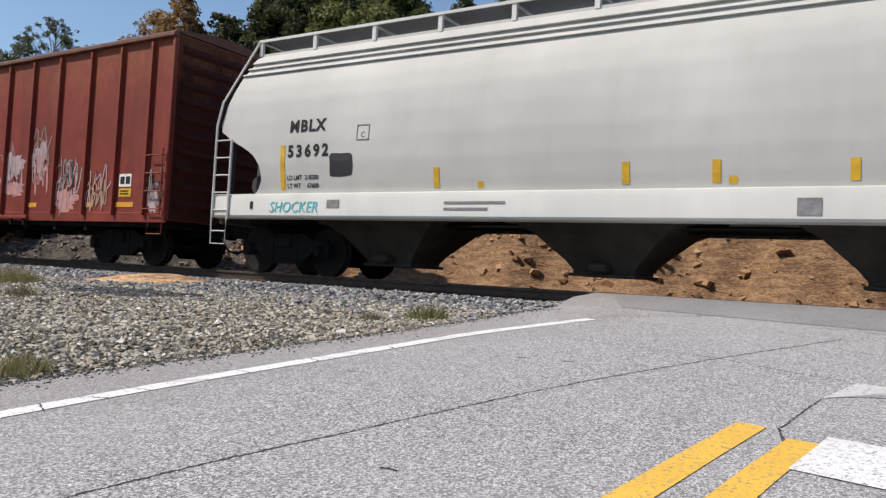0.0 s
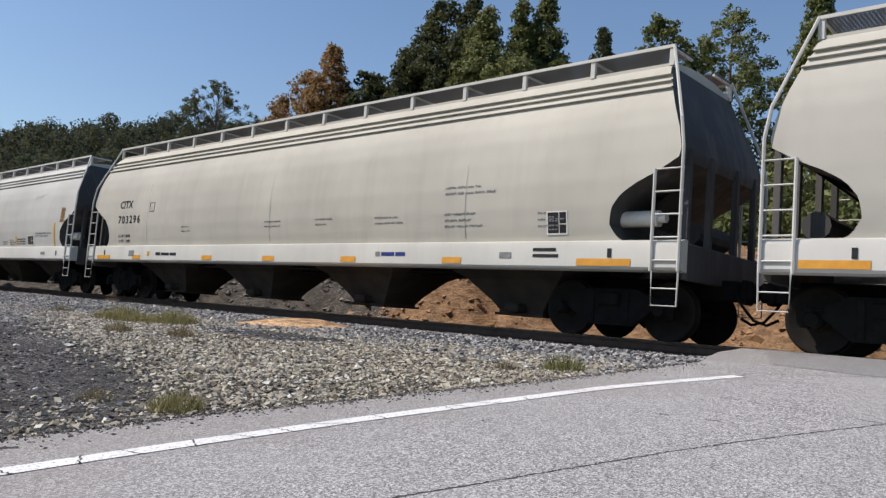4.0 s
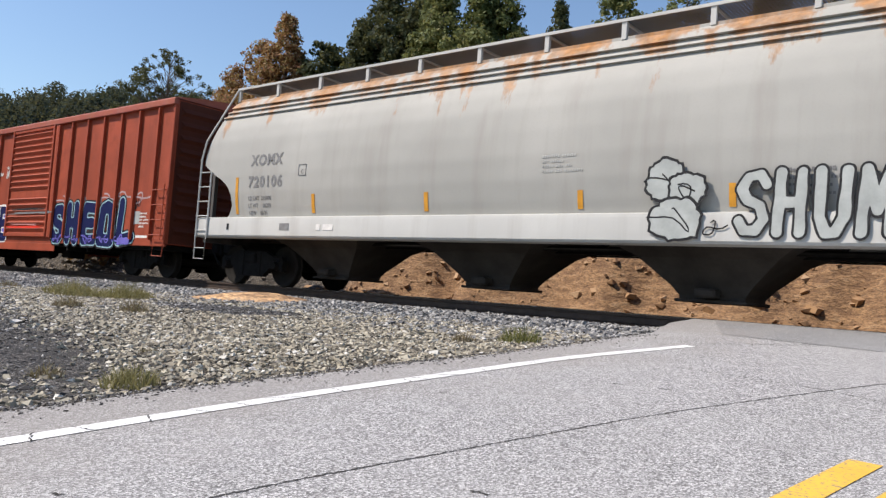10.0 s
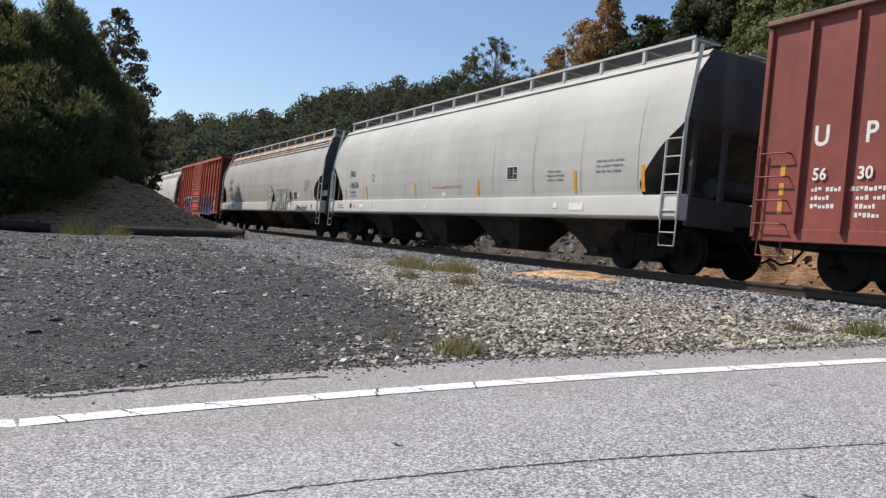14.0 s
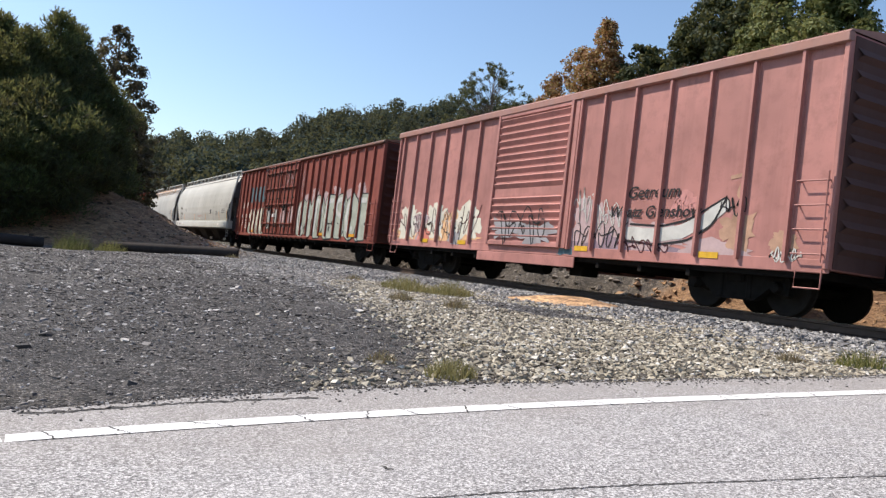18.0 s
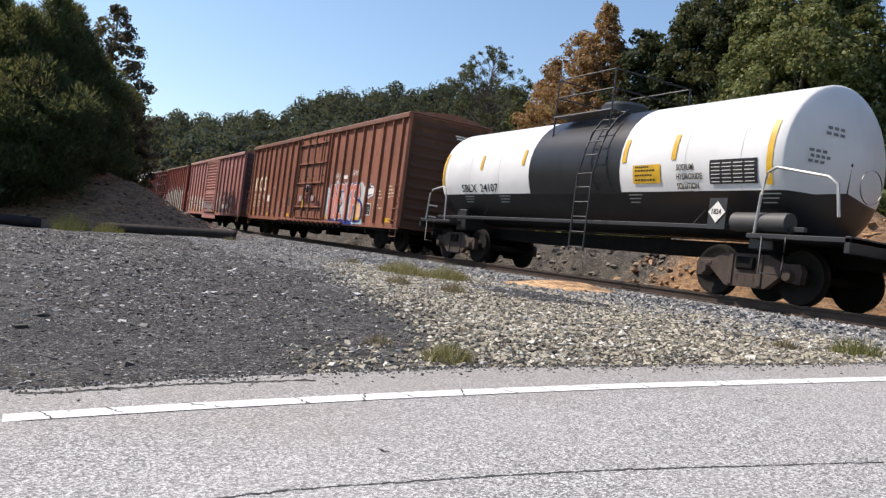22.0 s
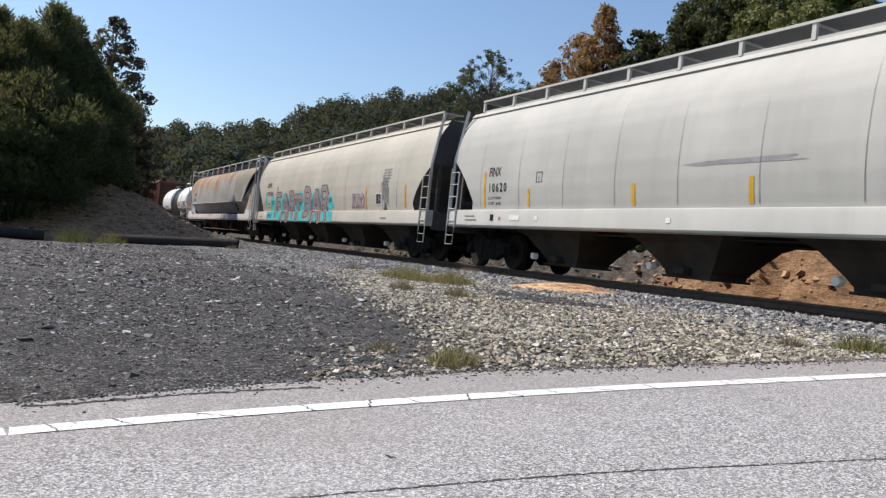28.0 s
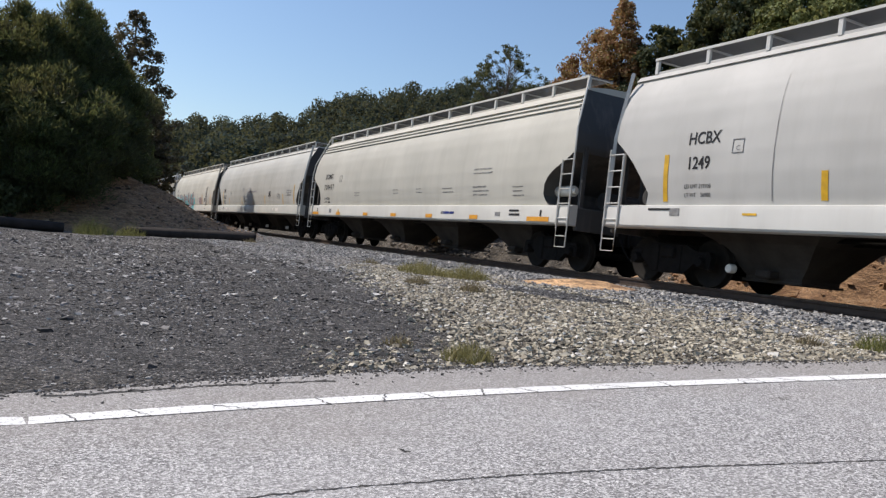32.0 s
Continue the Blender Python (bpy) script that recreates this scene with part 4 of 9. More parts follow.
def spring_mesh(bare):
    g = Geo()
    for x in (-0.17, 0.0, 0.17):
        pts = [(x + 0.065 * math.cos(a), 0.065 * math.sin(a), 0.27 + 0.25 * a / (2 * math.pi * 5)) for a in np.linspace(0, 2 * math.pi * 5, 32)]
        g.tube(pts, 0.016, 4)
    return g.mesh("spring", M["truck_rust" if bare else "steel_dark"], True)


def bogie(car, x, bare=False):
    """A two-axle truck under a wagon at x."""
    def frame_mesh():
        g = Geo()
        g.box(-0.20, 0.20, -1.12, 1.12, 0.50, 0.72, 0.03).box(-0.30, 0.30, -0.35, 0.35, 0.68, 0.86, 0.03)
        for s in (-1, 1):
            g.box(s * 0.42 - 0.04, s * 0.42 + 0.04, -0.85, 0.85, 0.30, 0.42, 0.01)
        return g.mesh("truck", M["steel_dark"])
    truck = part("truck", once("truck", frame_mesh), car, "cast steel two-axle truck", at=(x, 0, 0))
    for s in (-1, 1):
        part("side_frame", once(("frame", bare), lambda: side_frame_mesh(bare)), truck, at=(0, s * 1.0, 0))
        part("spring", once(("spring", bare), lambda: spring_mesh(bare)), truck, at=(0, s * 1.0, 0))
        SPINNERS.append(part("wheelset", once("wheelset", wheelset_mesh), truck, at=(s * 0.89, 0, WHEEL_R)))


def underparts(car, length, inset, bare=False, stub=False, shift=0.0):
    """Trucks, centre sill (only stubs over the trucks of a hopper), couplers and hoses."""
    for x in (inset + shift, length - inset + shift):
        bogie(car, x, bare)

    def sill_mesh():
        g = Geo()
        if not stub:
            return g.box(-0.25, length + 0.25, -0.16, 0.16, 0.70, 1.02, 0.02).mesh("centre_sill", M["steel_dark"])
        g.box(-0.25, inset + 1.0, -0.16, 0.16, 0.70, 1.02, 0.02).box(length - inset - 1.0, length + 0.25, -0.16, 0.16, 0.70, 1.02, 0.02)
        return g.box(inset + 1.0, length - inset - 1.0, -0.12, 0.12, 0.965, 1.04, 0.01).mesh("centre_sill", M["steel_dark"])
    part("centre_sill", once(("sill", length, stub), sill_mesh), car)

    def coupler_mesh():
        g = Geo()
        g.box(0.0, 0.42, -0.08, 0.08, 0.76, 0.96, 0.02).box(0.38, 0.66, -0.17, 0.13, 0.70, 1.00, 0.05).box(0.10, 0.20, -0.14, 0.14, 0.66, 1.04, 0.02)
        return g.mesh("coupler", M["steel_dark"])
    me = once("coupler", coupler_mesh)
    part("coupler", me, car, at=(length + 0.2, 0, 0))
    part("coupler", me, car, at=(-0.2, 0, 0), turn=180)
    hose = once("hose", lambda: Geo().tube([(0.25, -0.3, 0.85), (0.40, -0.3, 0.62), (0.55, -0.24, 0.42), (0.72, -0.16, 0.36), (0.86, -0.08, 0.45)], 0.025, 6).mesh("hose", M["steel_dark"], True))
    part("hose", hose, car, at=(length, 0, 0))
    part("hose", hose, car, at=(0, 0, 0), turn=180)


def ladder_mesh(material, stiles, rungs, stirrup=True, y=0.0, x1=0.44):
    """Ladder on a wagon's side: stiles as ((x, z0), ...) paths, rungs at heights."""
    g = Geo()
    for pts in stiles:
        for (xa, ya, za), (xb, yb, zb) in zip(pts[:-1], pts[1:]):
            g.tube([(xa, ya, za), (xb, yb, zb)], 0.026, 6)
    for z in rungs:
        g.tube([(0.0, y, z), (x1, y, z)], 0.014, 6)
    if stirrup:
        g.tube([(0.02, y, 1.02), (0.03, y, 0.52), (x1 - 0.03, y, 0.52), (x1 - 0.02, y, 1.02)], 0.015, 6)
        g.tube([(0.03, y, 0.77), (x1 - 0.03, y, 0.77)], 0.012, 6)
    return g.mesh("ladder", material, True, 40)


ROUND = [(1.46, 1.50), (1.70, 1.555), (2.05, 1.60), (2.45, 1.612), (2.85, 1.59), (3.25, 1.545), (3.55, 1.475), (3.80, 1.385), (4.00, 1.275), (4.15, 1.17), (4.26, 1.08), (4.30, 1.05)]


def half_width(z):
    return float(np.interp(z, [p[0] for p in ROUND], [p[1] for p in ROUND]))


def lean_at(z):
    return math.degrees(math.atan2(half_width(z + 0.15) - half_width(z - 0.15), 0.3))


def body_start(z, style):
    """How far in from the wagon's end the side sheet begins at a height."""
    if style == "round":
        p = [(1.46, 0.95), (1.55, 1.12), (1.75, 1.24), (2.0, 1.20), (2.2, 1.05), (2.35, 0.82), (2.52, 0.45), (2.72, 0.12), (2.85, 0.09), (3.2, 0.16), (4.3, 0.55)]
    else:
        p = [(1.46, 1.12), (1.72, 1.22), (2.05, 0.98), (2.35, 0.72), (2.55, 0.50), (2.80, 0.16), (2.9, 0.06), (3.2, 0.05), (4.3, 0.05)]
    return float(np.interp(z, [q[0] for q in p], [q[1] for q in p]))


def hopper_body_mesh(length, style, ribbed):
    prof = [(z, half_width(z)) for z in np.arange(1.46, 3.83, 0.07)]
    if ribbed:
        for z in (3.85, 3.985):
            prof += [(z, half_width(z)), (z + 0.004, half_width(z) + 0.055), (z + 0.034, half_width(z + 0.034) + 0.055), (z + 0.038, half_width(z + 0.038))]
        prof += [(4.115, half_width(4.115)), (4.12, half_width(4.12) + 0.075), (4.23, half_width(4.23) + 0.075), (4.30, half_width(4.30) + 0.05)]
    else:
        prof += [(z, half_width(z)) for z in (3.85, 3.92, 3.99, 4.06, 4.12, 4.18)] + [(4.185, half_width(4.185) + 0.06), (4.30, half_width(4.30) + 0.05)]
    right = [(z, w, body_start(z, style)) for z, w in prof]
    g = Geo()
    nx = 26
    near, far = [], []
    for z, w, s in right:
        xs = [s + (length - 2 * s) * k / nx for k in range(nx + 1)]
        near.append([(x, -w, z) for x in xs])
        far.append([(x, w, z) for x in xs])
    roof = [[(x, y * 1.0, zz) for x in [0.55 + (length - 1.1) * k / nx for k in range(nx + 1)]] for y, zz in ((-1.10, 4.30), (-1.10, 4.35), (-1.0, 4.37), (-0.5, 4.44), (0, 4.46), (0.5, 4.44), (1.0, 4.37), (1.10, 4.35), (1.10, 4.30))]
    g.grid(near), g.grid(far), g.grid(roof)
    for end in (0, nx):
        g.add([roof[0][end]] + [r[end] for r in roof[1:]], [tuple(range(len(roof)))])
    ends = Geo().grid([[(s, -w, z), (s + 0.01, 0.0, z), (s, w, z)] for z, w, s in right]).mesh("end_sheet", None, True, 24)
    return g.mesh("body", None, True, 24), ends


def chute_mesh(angular):
    if angular:
        bot, zb = 0.60, 0.27
        rings = [(1.95, 1.46, 1.44), (1.45, 1.20, 1.10), (1.08, 0.86, 0.90), (bot + 0.14, 0.58, 0.50), (bot, 0.50, zb + 0.06), (bot, 0.50, zb)]
    else:
        bot, zb = 0.50, 0.30
        rings = [(1.62, 1.46, 1.44), (1.40, 1.20, 1.10), (1.05, 0.86, 0.90), (bot + 0.12, 0.56, 0.50), (bot, 0.48, zb + 0.05), (bot, 0.48, zb)]
    g = Geo()
    rows = [[(-a, -b, z), (a, -b, z), (a, b, z), (-a, b, z)] for a, b, z in rings]
    g.grid(rows, True).add(rows[-1], [(0, 1, 2, 3)])
    return g.mesh("chute", M["grime"])


def chute(car, x, style):
    """A discharge hopper with its outlet frame and gate."""
    half, zb = (0.60, 0.27) if style != "round" else (0.50, 0.30)
    c = part("chute", once(("chute", style), lambda: chute_mesh(style != "round")), car, "grimy discharge hopper", at=(x, 0, 0))
    part("outlet_frame", once(("outlet_frame", style), lambda: Geo().box(-half - 0.05, half + 0.05, -0.56, 0.56, zb - 0.052, zb - 0.002, 0.01).mesh("outlet_frame", M["grime"])), c)
    part("outlet_pipe", once(("outlet_pipe", style), lambda: Geo().box(-0.16, 0.16, -0.80, -0.52, zb + 0.02, zb + 0.16, 0.03).mesh("outlet_pipe", M["grime"])), c)


def walkway(car, length, paint_mat, x0=0.5, mesh_key=""):
    """Running boards of grating on brackets along the roof."""
    for s in (-1, 1):
        def board():
            return Geo().box(x0, length - x0, min(s * 0.42, s * 1.12), max(s * 0.42, s * 1.12), 4.610, 4.622).mesh("running_board", M["grating"])
        part("running_board", once(("board", length, s, x0), board), car, "grey steel grating")
        rim = once(("rim", length, s, x0), lambda: Geo().box(x0, length - x0, s * 1.13 - 0.012, s * 1.13 + 0.012, 4.585, 4.635).mesh("board_edge"))
        part("board_edge", painted(rim, paint_mat), car)
    k = max(8, round((length - 2 * x0) / 1.45))
    br = once(("bracket", paint_mat.name), lambda: painted(Geo().box(-0.045, 0.045, -1.125, -1.06, 4.30, 4.60, 0.006).box(-0.02, 0.02, -1.10, -0.42, 4.57, 4.60).mesh("bracket"), paint_mat))
    for i in range(k + 1):
        x = x0 + 0.05 + (length - 2 * x0 - 0.1) * i / k
        part("bracket", br, car, at=(x, 0, 0))
        part("bracket", br, car, at=(x, 0, 0), turn=180)


def decal_box(name, car, x, w, z0, z1, mat, y, label="", lean=0.0):
    me = Geo().box(0, w, -0.003, 0.0, 0, z1 - z0).mesh(name, mat)
    ob = part(name, me, car, label)
    ob.matrix_basis = pose(x, y, z0, lean, 0, 0)
    return ob


SPACED = {"MBLX": 1.2, "XOMX": 1.12, "53692": 1.45, "720106": 1.2}


STROKES = {
    "S": [[(0.95, 0.80), (0.72, 0.97), (0.30, 0.95), (0.08, 0.74), (0.30, 0.55), (0.75, 0.45), (0.92, 0.22), (0.65, 0.03), (0.25, 0.03), (0.05, 0.20)]],
    "H": [[(0.12, 0), (0.15, 1)], [(0.88, 0), (0.85, 1)], [(0.15, 0.5), (0.85, 0.5)]],
    "E": [[(0.95, 0.98), (0.2, 1), (0.1, 0.5), (0.15, 0), (0.95, 0.02)], [(0.12, 0.52), (0.78, 0.52)]],
    "O": [[(0.5, 1), (0.15, 0.85), (0.05, 0.45), (0.2, 0.08), (0.5, 0), (0.8, 0.08), (0.95, 0.45), (0.85, 0.85), (0.5, 1)]],
    "Q": [[(0.08, 0), (0.22, 0.92), (0.5, 1.0), (0.85, 0.92), (0.88, 0), (0.08, 0)]],
    "L": [[(0.25, 1), (0.12, 0.02), (1.0, 0.10)]],
    "A": [[(0.02, 0), (0.42, 1), (0.6, 1), (0.98, 0)], [(0.2, 0.38), (0.8, 0.38)]],
    "N": [[(0.1, 0), (0.15, 1), (0.85, 0), (0.88, 1)]],
    "C": [[(0.95, 0.85), (0.5, 1), (0.1, 0.7), (0.1, 0.3), (0.5, 0), (0.95, 0.15)]],
    "F": [[(0.12, 0), (0.1, 0.95), (0.95, 0.95)], [(0.1, 0.5), (0.8, 0.5)]],
    "R": [[(0.1, 0), (0.1, 0.95), (0.7, 0.95), (0.9, 0.75), (0.7, 0.5), (0.1, 0.5)], [(0.5, 0.5), (0.98, 0)]],
    "T": [[(0, 0.95), (1, 0.95)], [(0.5, 0.95), (0.45, 0)]],
    "B": [[(0.1, 0), (0.1, 1), (0.65, 0.98), (0.85, 0.78), (0.65, 0.55), (0.1, 0.53)], [(0.65, 0.53), (0.95, 0.28), (0.7, 0.02), (0.1, 0)]],
    "Y": [[(0.05, 1), (0.42, 0.5), (0.95, 1)], [(0.42, 0.5), (0.48, 0)]],
    "U": [[(0.08, 1), (0.1, 0.25), (0.35, 0), (0.65, 0), (0.9, 0.25), (0.92, 1)]],
    "M": [[(0.05, 0), (0.14, 1), (0.5, 0.35), (0.86, 1), (0.95, 0)]],
    "P": [[(0.1, 0), (0.1, 0.97), (0.7, 0.95), (0.9, 0.73), (0.7, 0.48), (0.1, 0.48)]],
    "D": [[(0.1, 0), (0.12, 1), (0.6, 0.95), (0.92, 0.6), (0.88, 0.3), (0.55, 0.02), (0.1, 0)]],
    "K": [[(0.1, 0), (0.1, 1)], [(0.9, 1), (0.12, 0.45), (0.92, 0)]],
}


def pieces_of(me):
    """The separate letters of a lettering mesh, as meshes."""
    n = len(me.vertices)
    root = list(range(n))

    def find(k):
        while root[k] != k:
            root[k] = root[root[k]]
            k = root[k]
        return k

    for e in me.edges:
        a, b = find(e.vertices[0]), find(e.vertices[1])
        root[a] = b
    groups = {}
    for p in me.polygons:
        groups.setdefault(find(p.vertices[0]), []).append(p)
    made = []
    for faces in groups.values():
        index, v, f = {}, [], []
        for p in faces:
            row = []
            for k in p.vertices:
                if k not in index:
                    index[k] = len(v)
                    v.append(tuple(me.vertices[k].co))
                row.append(index[k])
            f.append(row)
        m = bpy.data.meshes.new(me.name)
        m.from_pydata(v, [], f)
        m.materials.append(me.materials[0])
        made.append(m)
    return made


class Side:
    """Where marks go on a wagon's near side."""

    def __init__(self, car, curved, flat_y=-1.51, shift=0.0):
        self.car, self.curved, self.flat_y, self.shift = car, curved, flat_y, shift

    def at(self, z):
        if self.curved:
            return (-1.631 if z < 1.505 else -half_width(z) - 0.005), lean_at(z)
        return self.flat_y, 0.0

    def lay(self, me, x, z, out=0.0):
        """Bends a flat mark on to the wagon's sheet, with its corner at x, z."""
        co = np.empty(len(me.vertices) * 3, np.float32)
        me.vertices.foreach_get("co", co)
        co = co.reshape(-1, 3)
        co[:, 0] += x
        co[:, 2] += z
        co[:, 1] += np.array([self.at(float(v))[0] for v in co[:, 2]], np.float32) - out
        me.vertices.foreach_set("co", co.ravel())
        me.update()
        return me

    def bar(self, x, w, z0, z1, mat, name="stripe", label=""):
        g = Geo()
        zs = np.linspace(0, z1 - z0, 6 if self.curved else 2)
        rows = [[(0, -0.003, z), (w, -0.003, z), (w, 0.0, z), (0, 0.0, z)] for z in zs]
        g.grid(rows, True).add(rows[0], [(0, 1, 2, 3)]).add(rows[-1], [(0, 1, 2, 3)])
        return part(name, self.lay(g.mesh(name, M[mat]), x, z0), self.car, label)

    def words(self, s, x, z, size, mat, fat=0.0, squeeze=1.0, slant=0.0, label="", out=0.0, name="lettering"):
        """Lettering on the sheet; large letters are pieces of their own."""
        me = text_mesh(s, size, M[mat], fat, squeeze, slant, SPACED.get(s, 1.35 if s.isdigit() and len(s) > 4 else 1.0))
        if size < 0.2:
            ob = part(name, self.lay(me.copy(), x, z, out), self.car, label)
            return tagged(ob, kind="stuff")
        ob = None
        out += (0.7 * size) ** 2 / 27 if self.curved else 0.0
        for piece in pieces_of(me):
            ob = part(name, self.lay(piece, x, z, out), self.car, label)
        return ob

    def lines(self, x, z, w, n, mat="grey_mark", step=0.085, high=0.045, gap=0.35, seed=1):
        """Small print that cannot be read: rows of plain bars."""
        rng = random.Random(seed)
        g = Geo()
        for i in range(n):
            p = 0.0
            end = w * rng.uniform(0.72, 1.0)
            while p < end:
                for _ in range(rng.randint(3, 8)):
                    k = high * rng.uniform(0.5, 0.8)
                    lift = high * rng.choice((0, 0, 0.35))
                    g.box(p, p + k, -0.002, 0, -i * step + (lift if rng.random() < 0.5 else 0), -i * step + high - (0 if lift else high * rng.choice((0, 0.3))))
                    p += k + high * 0.28
                p += high * 0.8
        tagged(part("small_print", self.lay(g.mesh("small_print", M[mat]), x, z), self.car), kind="stuff")

    def stroke(self, pts, wide, mat, out=0.0, label="", name="graffiti", close=False):
        """One sprayed stroke through points x, z."""
        p = [np.array(q, float) for q in pts]
        if close:
            p += [p[0], p[1]]
        if wide > 0.12:
            return part(name, self.shape_mesh(name, [p], wide / 2, M[mat], out), self.car, label)
        fine = [p[0]]
        for a, b in zip(p[:-1], p[1:]):
            k = max(2, int(np.linalg.norm(b - a) / 0.10))
            fine += [a + (b - a) * i / k for i in range(1, k + 1)]
        q = np.array(fine)
        for _ in range(2):
            q[1:-1] = (q[:-2] + 2 * q[1:-1] + q[2:]) / 4
        d = np.gradient(q, axis=0)
        d /= np.linalg.norm(d, axis=1, keepdims=True) + 1e-9
        side = np.stack([-d[:, 1], d[:, 0]], 1) * wide / 2
        rows = [[(u, self.at(float(v))[0] - out, v) for u, v in q + side * k] for k in (-1, 1)]
        return part(name, Geo().grid(rows).mesh(name, M[mat]), self.car, label)

    def shape_mesh(self, name, lines, r, material, out=0.0):
        """One flat sheet that covers all that lies within r of the lines, bent on to the wagon's side."""
        a = np.concatenate([np.array(l, float)[:-1] for l in lines])
        b = np.concatenate([np.array(l, float)[1:] for l in lines])
        lo, hi = np.minimum(a, b).min(0) - r - 0.06, np.maximum(a, b).max(0) + r + 0.06
        step = min(0.045, max(0.022, r / 3.5))
        gx, gz = np.arange(lo[0], hi[0] + step, step), np.arange(lo[1], hi[1] + step, step)
        X, Z = np.meshgrid(gx, gz, indexing="ij")
        D = np.full(X.shape, 9.0)
        for p, q in zip(a, b):
            d = q - p
            t = np.clip(((X - p[0]) * d[0] + (Z - p[1]) * d[1]) / (d @ d + 1e-9), 0, 1)
            D = np.minimum(D, np.hypot(X - p[0] - t * d[0], Z - p[1] - t * d[1]))
        D = r - D + 0.012 * fuzz(X, Z, 6.0, lo[0])
        v, f, index = [], [], {}

        def node(key, x, z):
            if key not in index:
                index[key] = len(v)
                v.append((x, self.at(z)[0] - out, z))
            return index[key]

        n, m = X.shape
        inside = D > 0
        any_in = inside[:-1, :-1] | inside[1:, :-1] | inside[:-1, 1:] | inside[1:, 1:]
        for i, j in zip(*np.nonzero(any_in)):
            c = ((i, j), (i + 1, j), (i + 1, j + 1), (i, j + 1))
            poly = []
            for k in range(4):
                p, q = c[k], c[(k + 1) % 4]
                dp, dq = D[p], D[q]
                if dp > 0:
                    poly.append(node(p, float(X[p]), float(Z[p])))
                if (dp > 0) != (dq > 0):
                    t = dp / (dp - dq)
                    poly.append(node((min(p, q), max(p, q)), float(X[p] + (X[q] - X[p]) * t), float(Z[p] + (Z[q] - Z[p]) * t)))
            if len(poly) > 2:
                f.append(poly)
        me = bpy.data.meshes.new(name)
        me.from_pydata(v, [], f)
        me.materials.append(material)
        return me

    def spray(self, letter, x, z, w, h, wide, fill, edge, border=0.05, out=0.0, tilt=0.0, back=None, label="sprayed graffiti letter", shade=None):
        """One fat sprayed letter: a wide edge below, the fill on it, a halo or a slanted side behind."""
        lines = [[(x + (u + tilt * v) * w, z + v * h) for u, v in line] for line in STROKES[letter]]
        layers = [(fill, wide, out + 0.006), (edge, wide + 2 * border, out + 0.003)]
        if back:
            layers.append((back, wide + 4.5 * border, out + 0.0))
        if shade:
            layers.append((shade, wide + 0.5 * border, out + 0.0015))
        for mat, wd, o in layers:
            dx, dz = (0.11, -0.09) if mat == shade and shade else (0.0, 0.0)
            me = self.shape_mesh("graffiti", [[(u + dx, v + dz) for u, v in line] for line in lines], wd / 2, M[mat], o)
            part("graffiti", me, self.car, label if mat == fill else "")
        return self

    def patch(self, x, w, z0, z1, mat, seed=1, rough=0.12, name="graffiti", label="", out=0.0, n=40, e=0.28):
        """A sprayed patch with a wavy outline."""
        rng = random.Random(seed)
        ph = [rng.uniform(0, 6.28) for _ in range(6)]
        pts = []
        for k in range(n):
            a = 2 * math.pi * k / n
            ca, sa = math.cos(a), math.sin(a)
            px, pz = math.copysign(abs(ca) ** e, ca), math.copysign(abs(sa) ** e, sa)
            r = 1 + rough * (math.sin(3 * a + ph[0]) * 0.4 + math.sin(7 * a + ph[1]) * 0.35 + math.sin(13 * a + ph[2]) * 0.3 + math.sin(19 * a + ph[3]) * 0.2)
            pts.append((x + w / 2 + px * r * w / 2, (z0 + z1) / 2 + pz * r * (z1 - z0) / 2))
        g = Geo()
        rows = [[], []]
        zc = (z0 + z1) / 2
        inner = 0.0
        v = [(x + w / 2, self.at(zc)[0] - out, zc)]
        rings = 6
        for q in range(1, rings + 1):
            for px, pz in pts:
                zz = zc + (pz - zc) * q / rings
                v.append((x + w / 2 + (px - x - w / 2) * q / rings, self.at(zz)[0] - out, zz))
        f = [(0, 1 + k, 1 + (k + 1) % n) for k in range(n)]
        for q in range(rings - 1):
            f += [(1 + q * n + k, 1 + (q + 1) * n + k, 1 + (q + 1) * n + (k + 1) % n, 1 + q * n + (k + 1) % n) for k in range(n)]
        g.add(v, f)
        return part(name, g.mesh(name, M[mat]), self.car, label)

    def scrawl(self, x, z, w, h, mat, seed=1, loops=5, thick=0.022, name="graffiti", label="", out=0.004):
        """A loose sprayed squiggle."""
        rng = random.Random(seed)
        pts = []
        n = loops * 14
        a1, a2, p1, p2 = rng.uniform(0.35, 0.5), rng.uniform(0.15, 0.3), rng.uniform(0, 6), rng.uniform(0, 6)
        for i in range(n + 1):
            u = i / n
            t = u * loops * 2 * math.pi
            pts.append((x + w * (u * 0.86 + 0.07) + w * 0.5 / loops * math.sin(t + p1), z + h * (0.5 + a1 * math.cos(t) * (0.7 + 0.3 * math.sin(2.3 * t + p2)) + a2 * math.sin(1.7 * t + p1))))
        g = Geo()
        rows = [[], []]
        for i, (px, pz) in enumerate(pts):
            qx, qz = pts[min(i + 1, n)][0] - pts[max(i - 1, 0)][0], pts[min(i + 1, n)][1] - pts[max(i - 1, 0)][1]
            m = math.hypot(qx, qz) or 1
            for s in (0, 1):
                k = (s - 0.5) * thick
                zz = pz + qx / m * k
                rows[s].append((px - qz / m * k, self.at(zz)[0] - out, zz))
        g.grid(rows)
        return part(name, g.mesh(name, M[mat]), self.car, label)


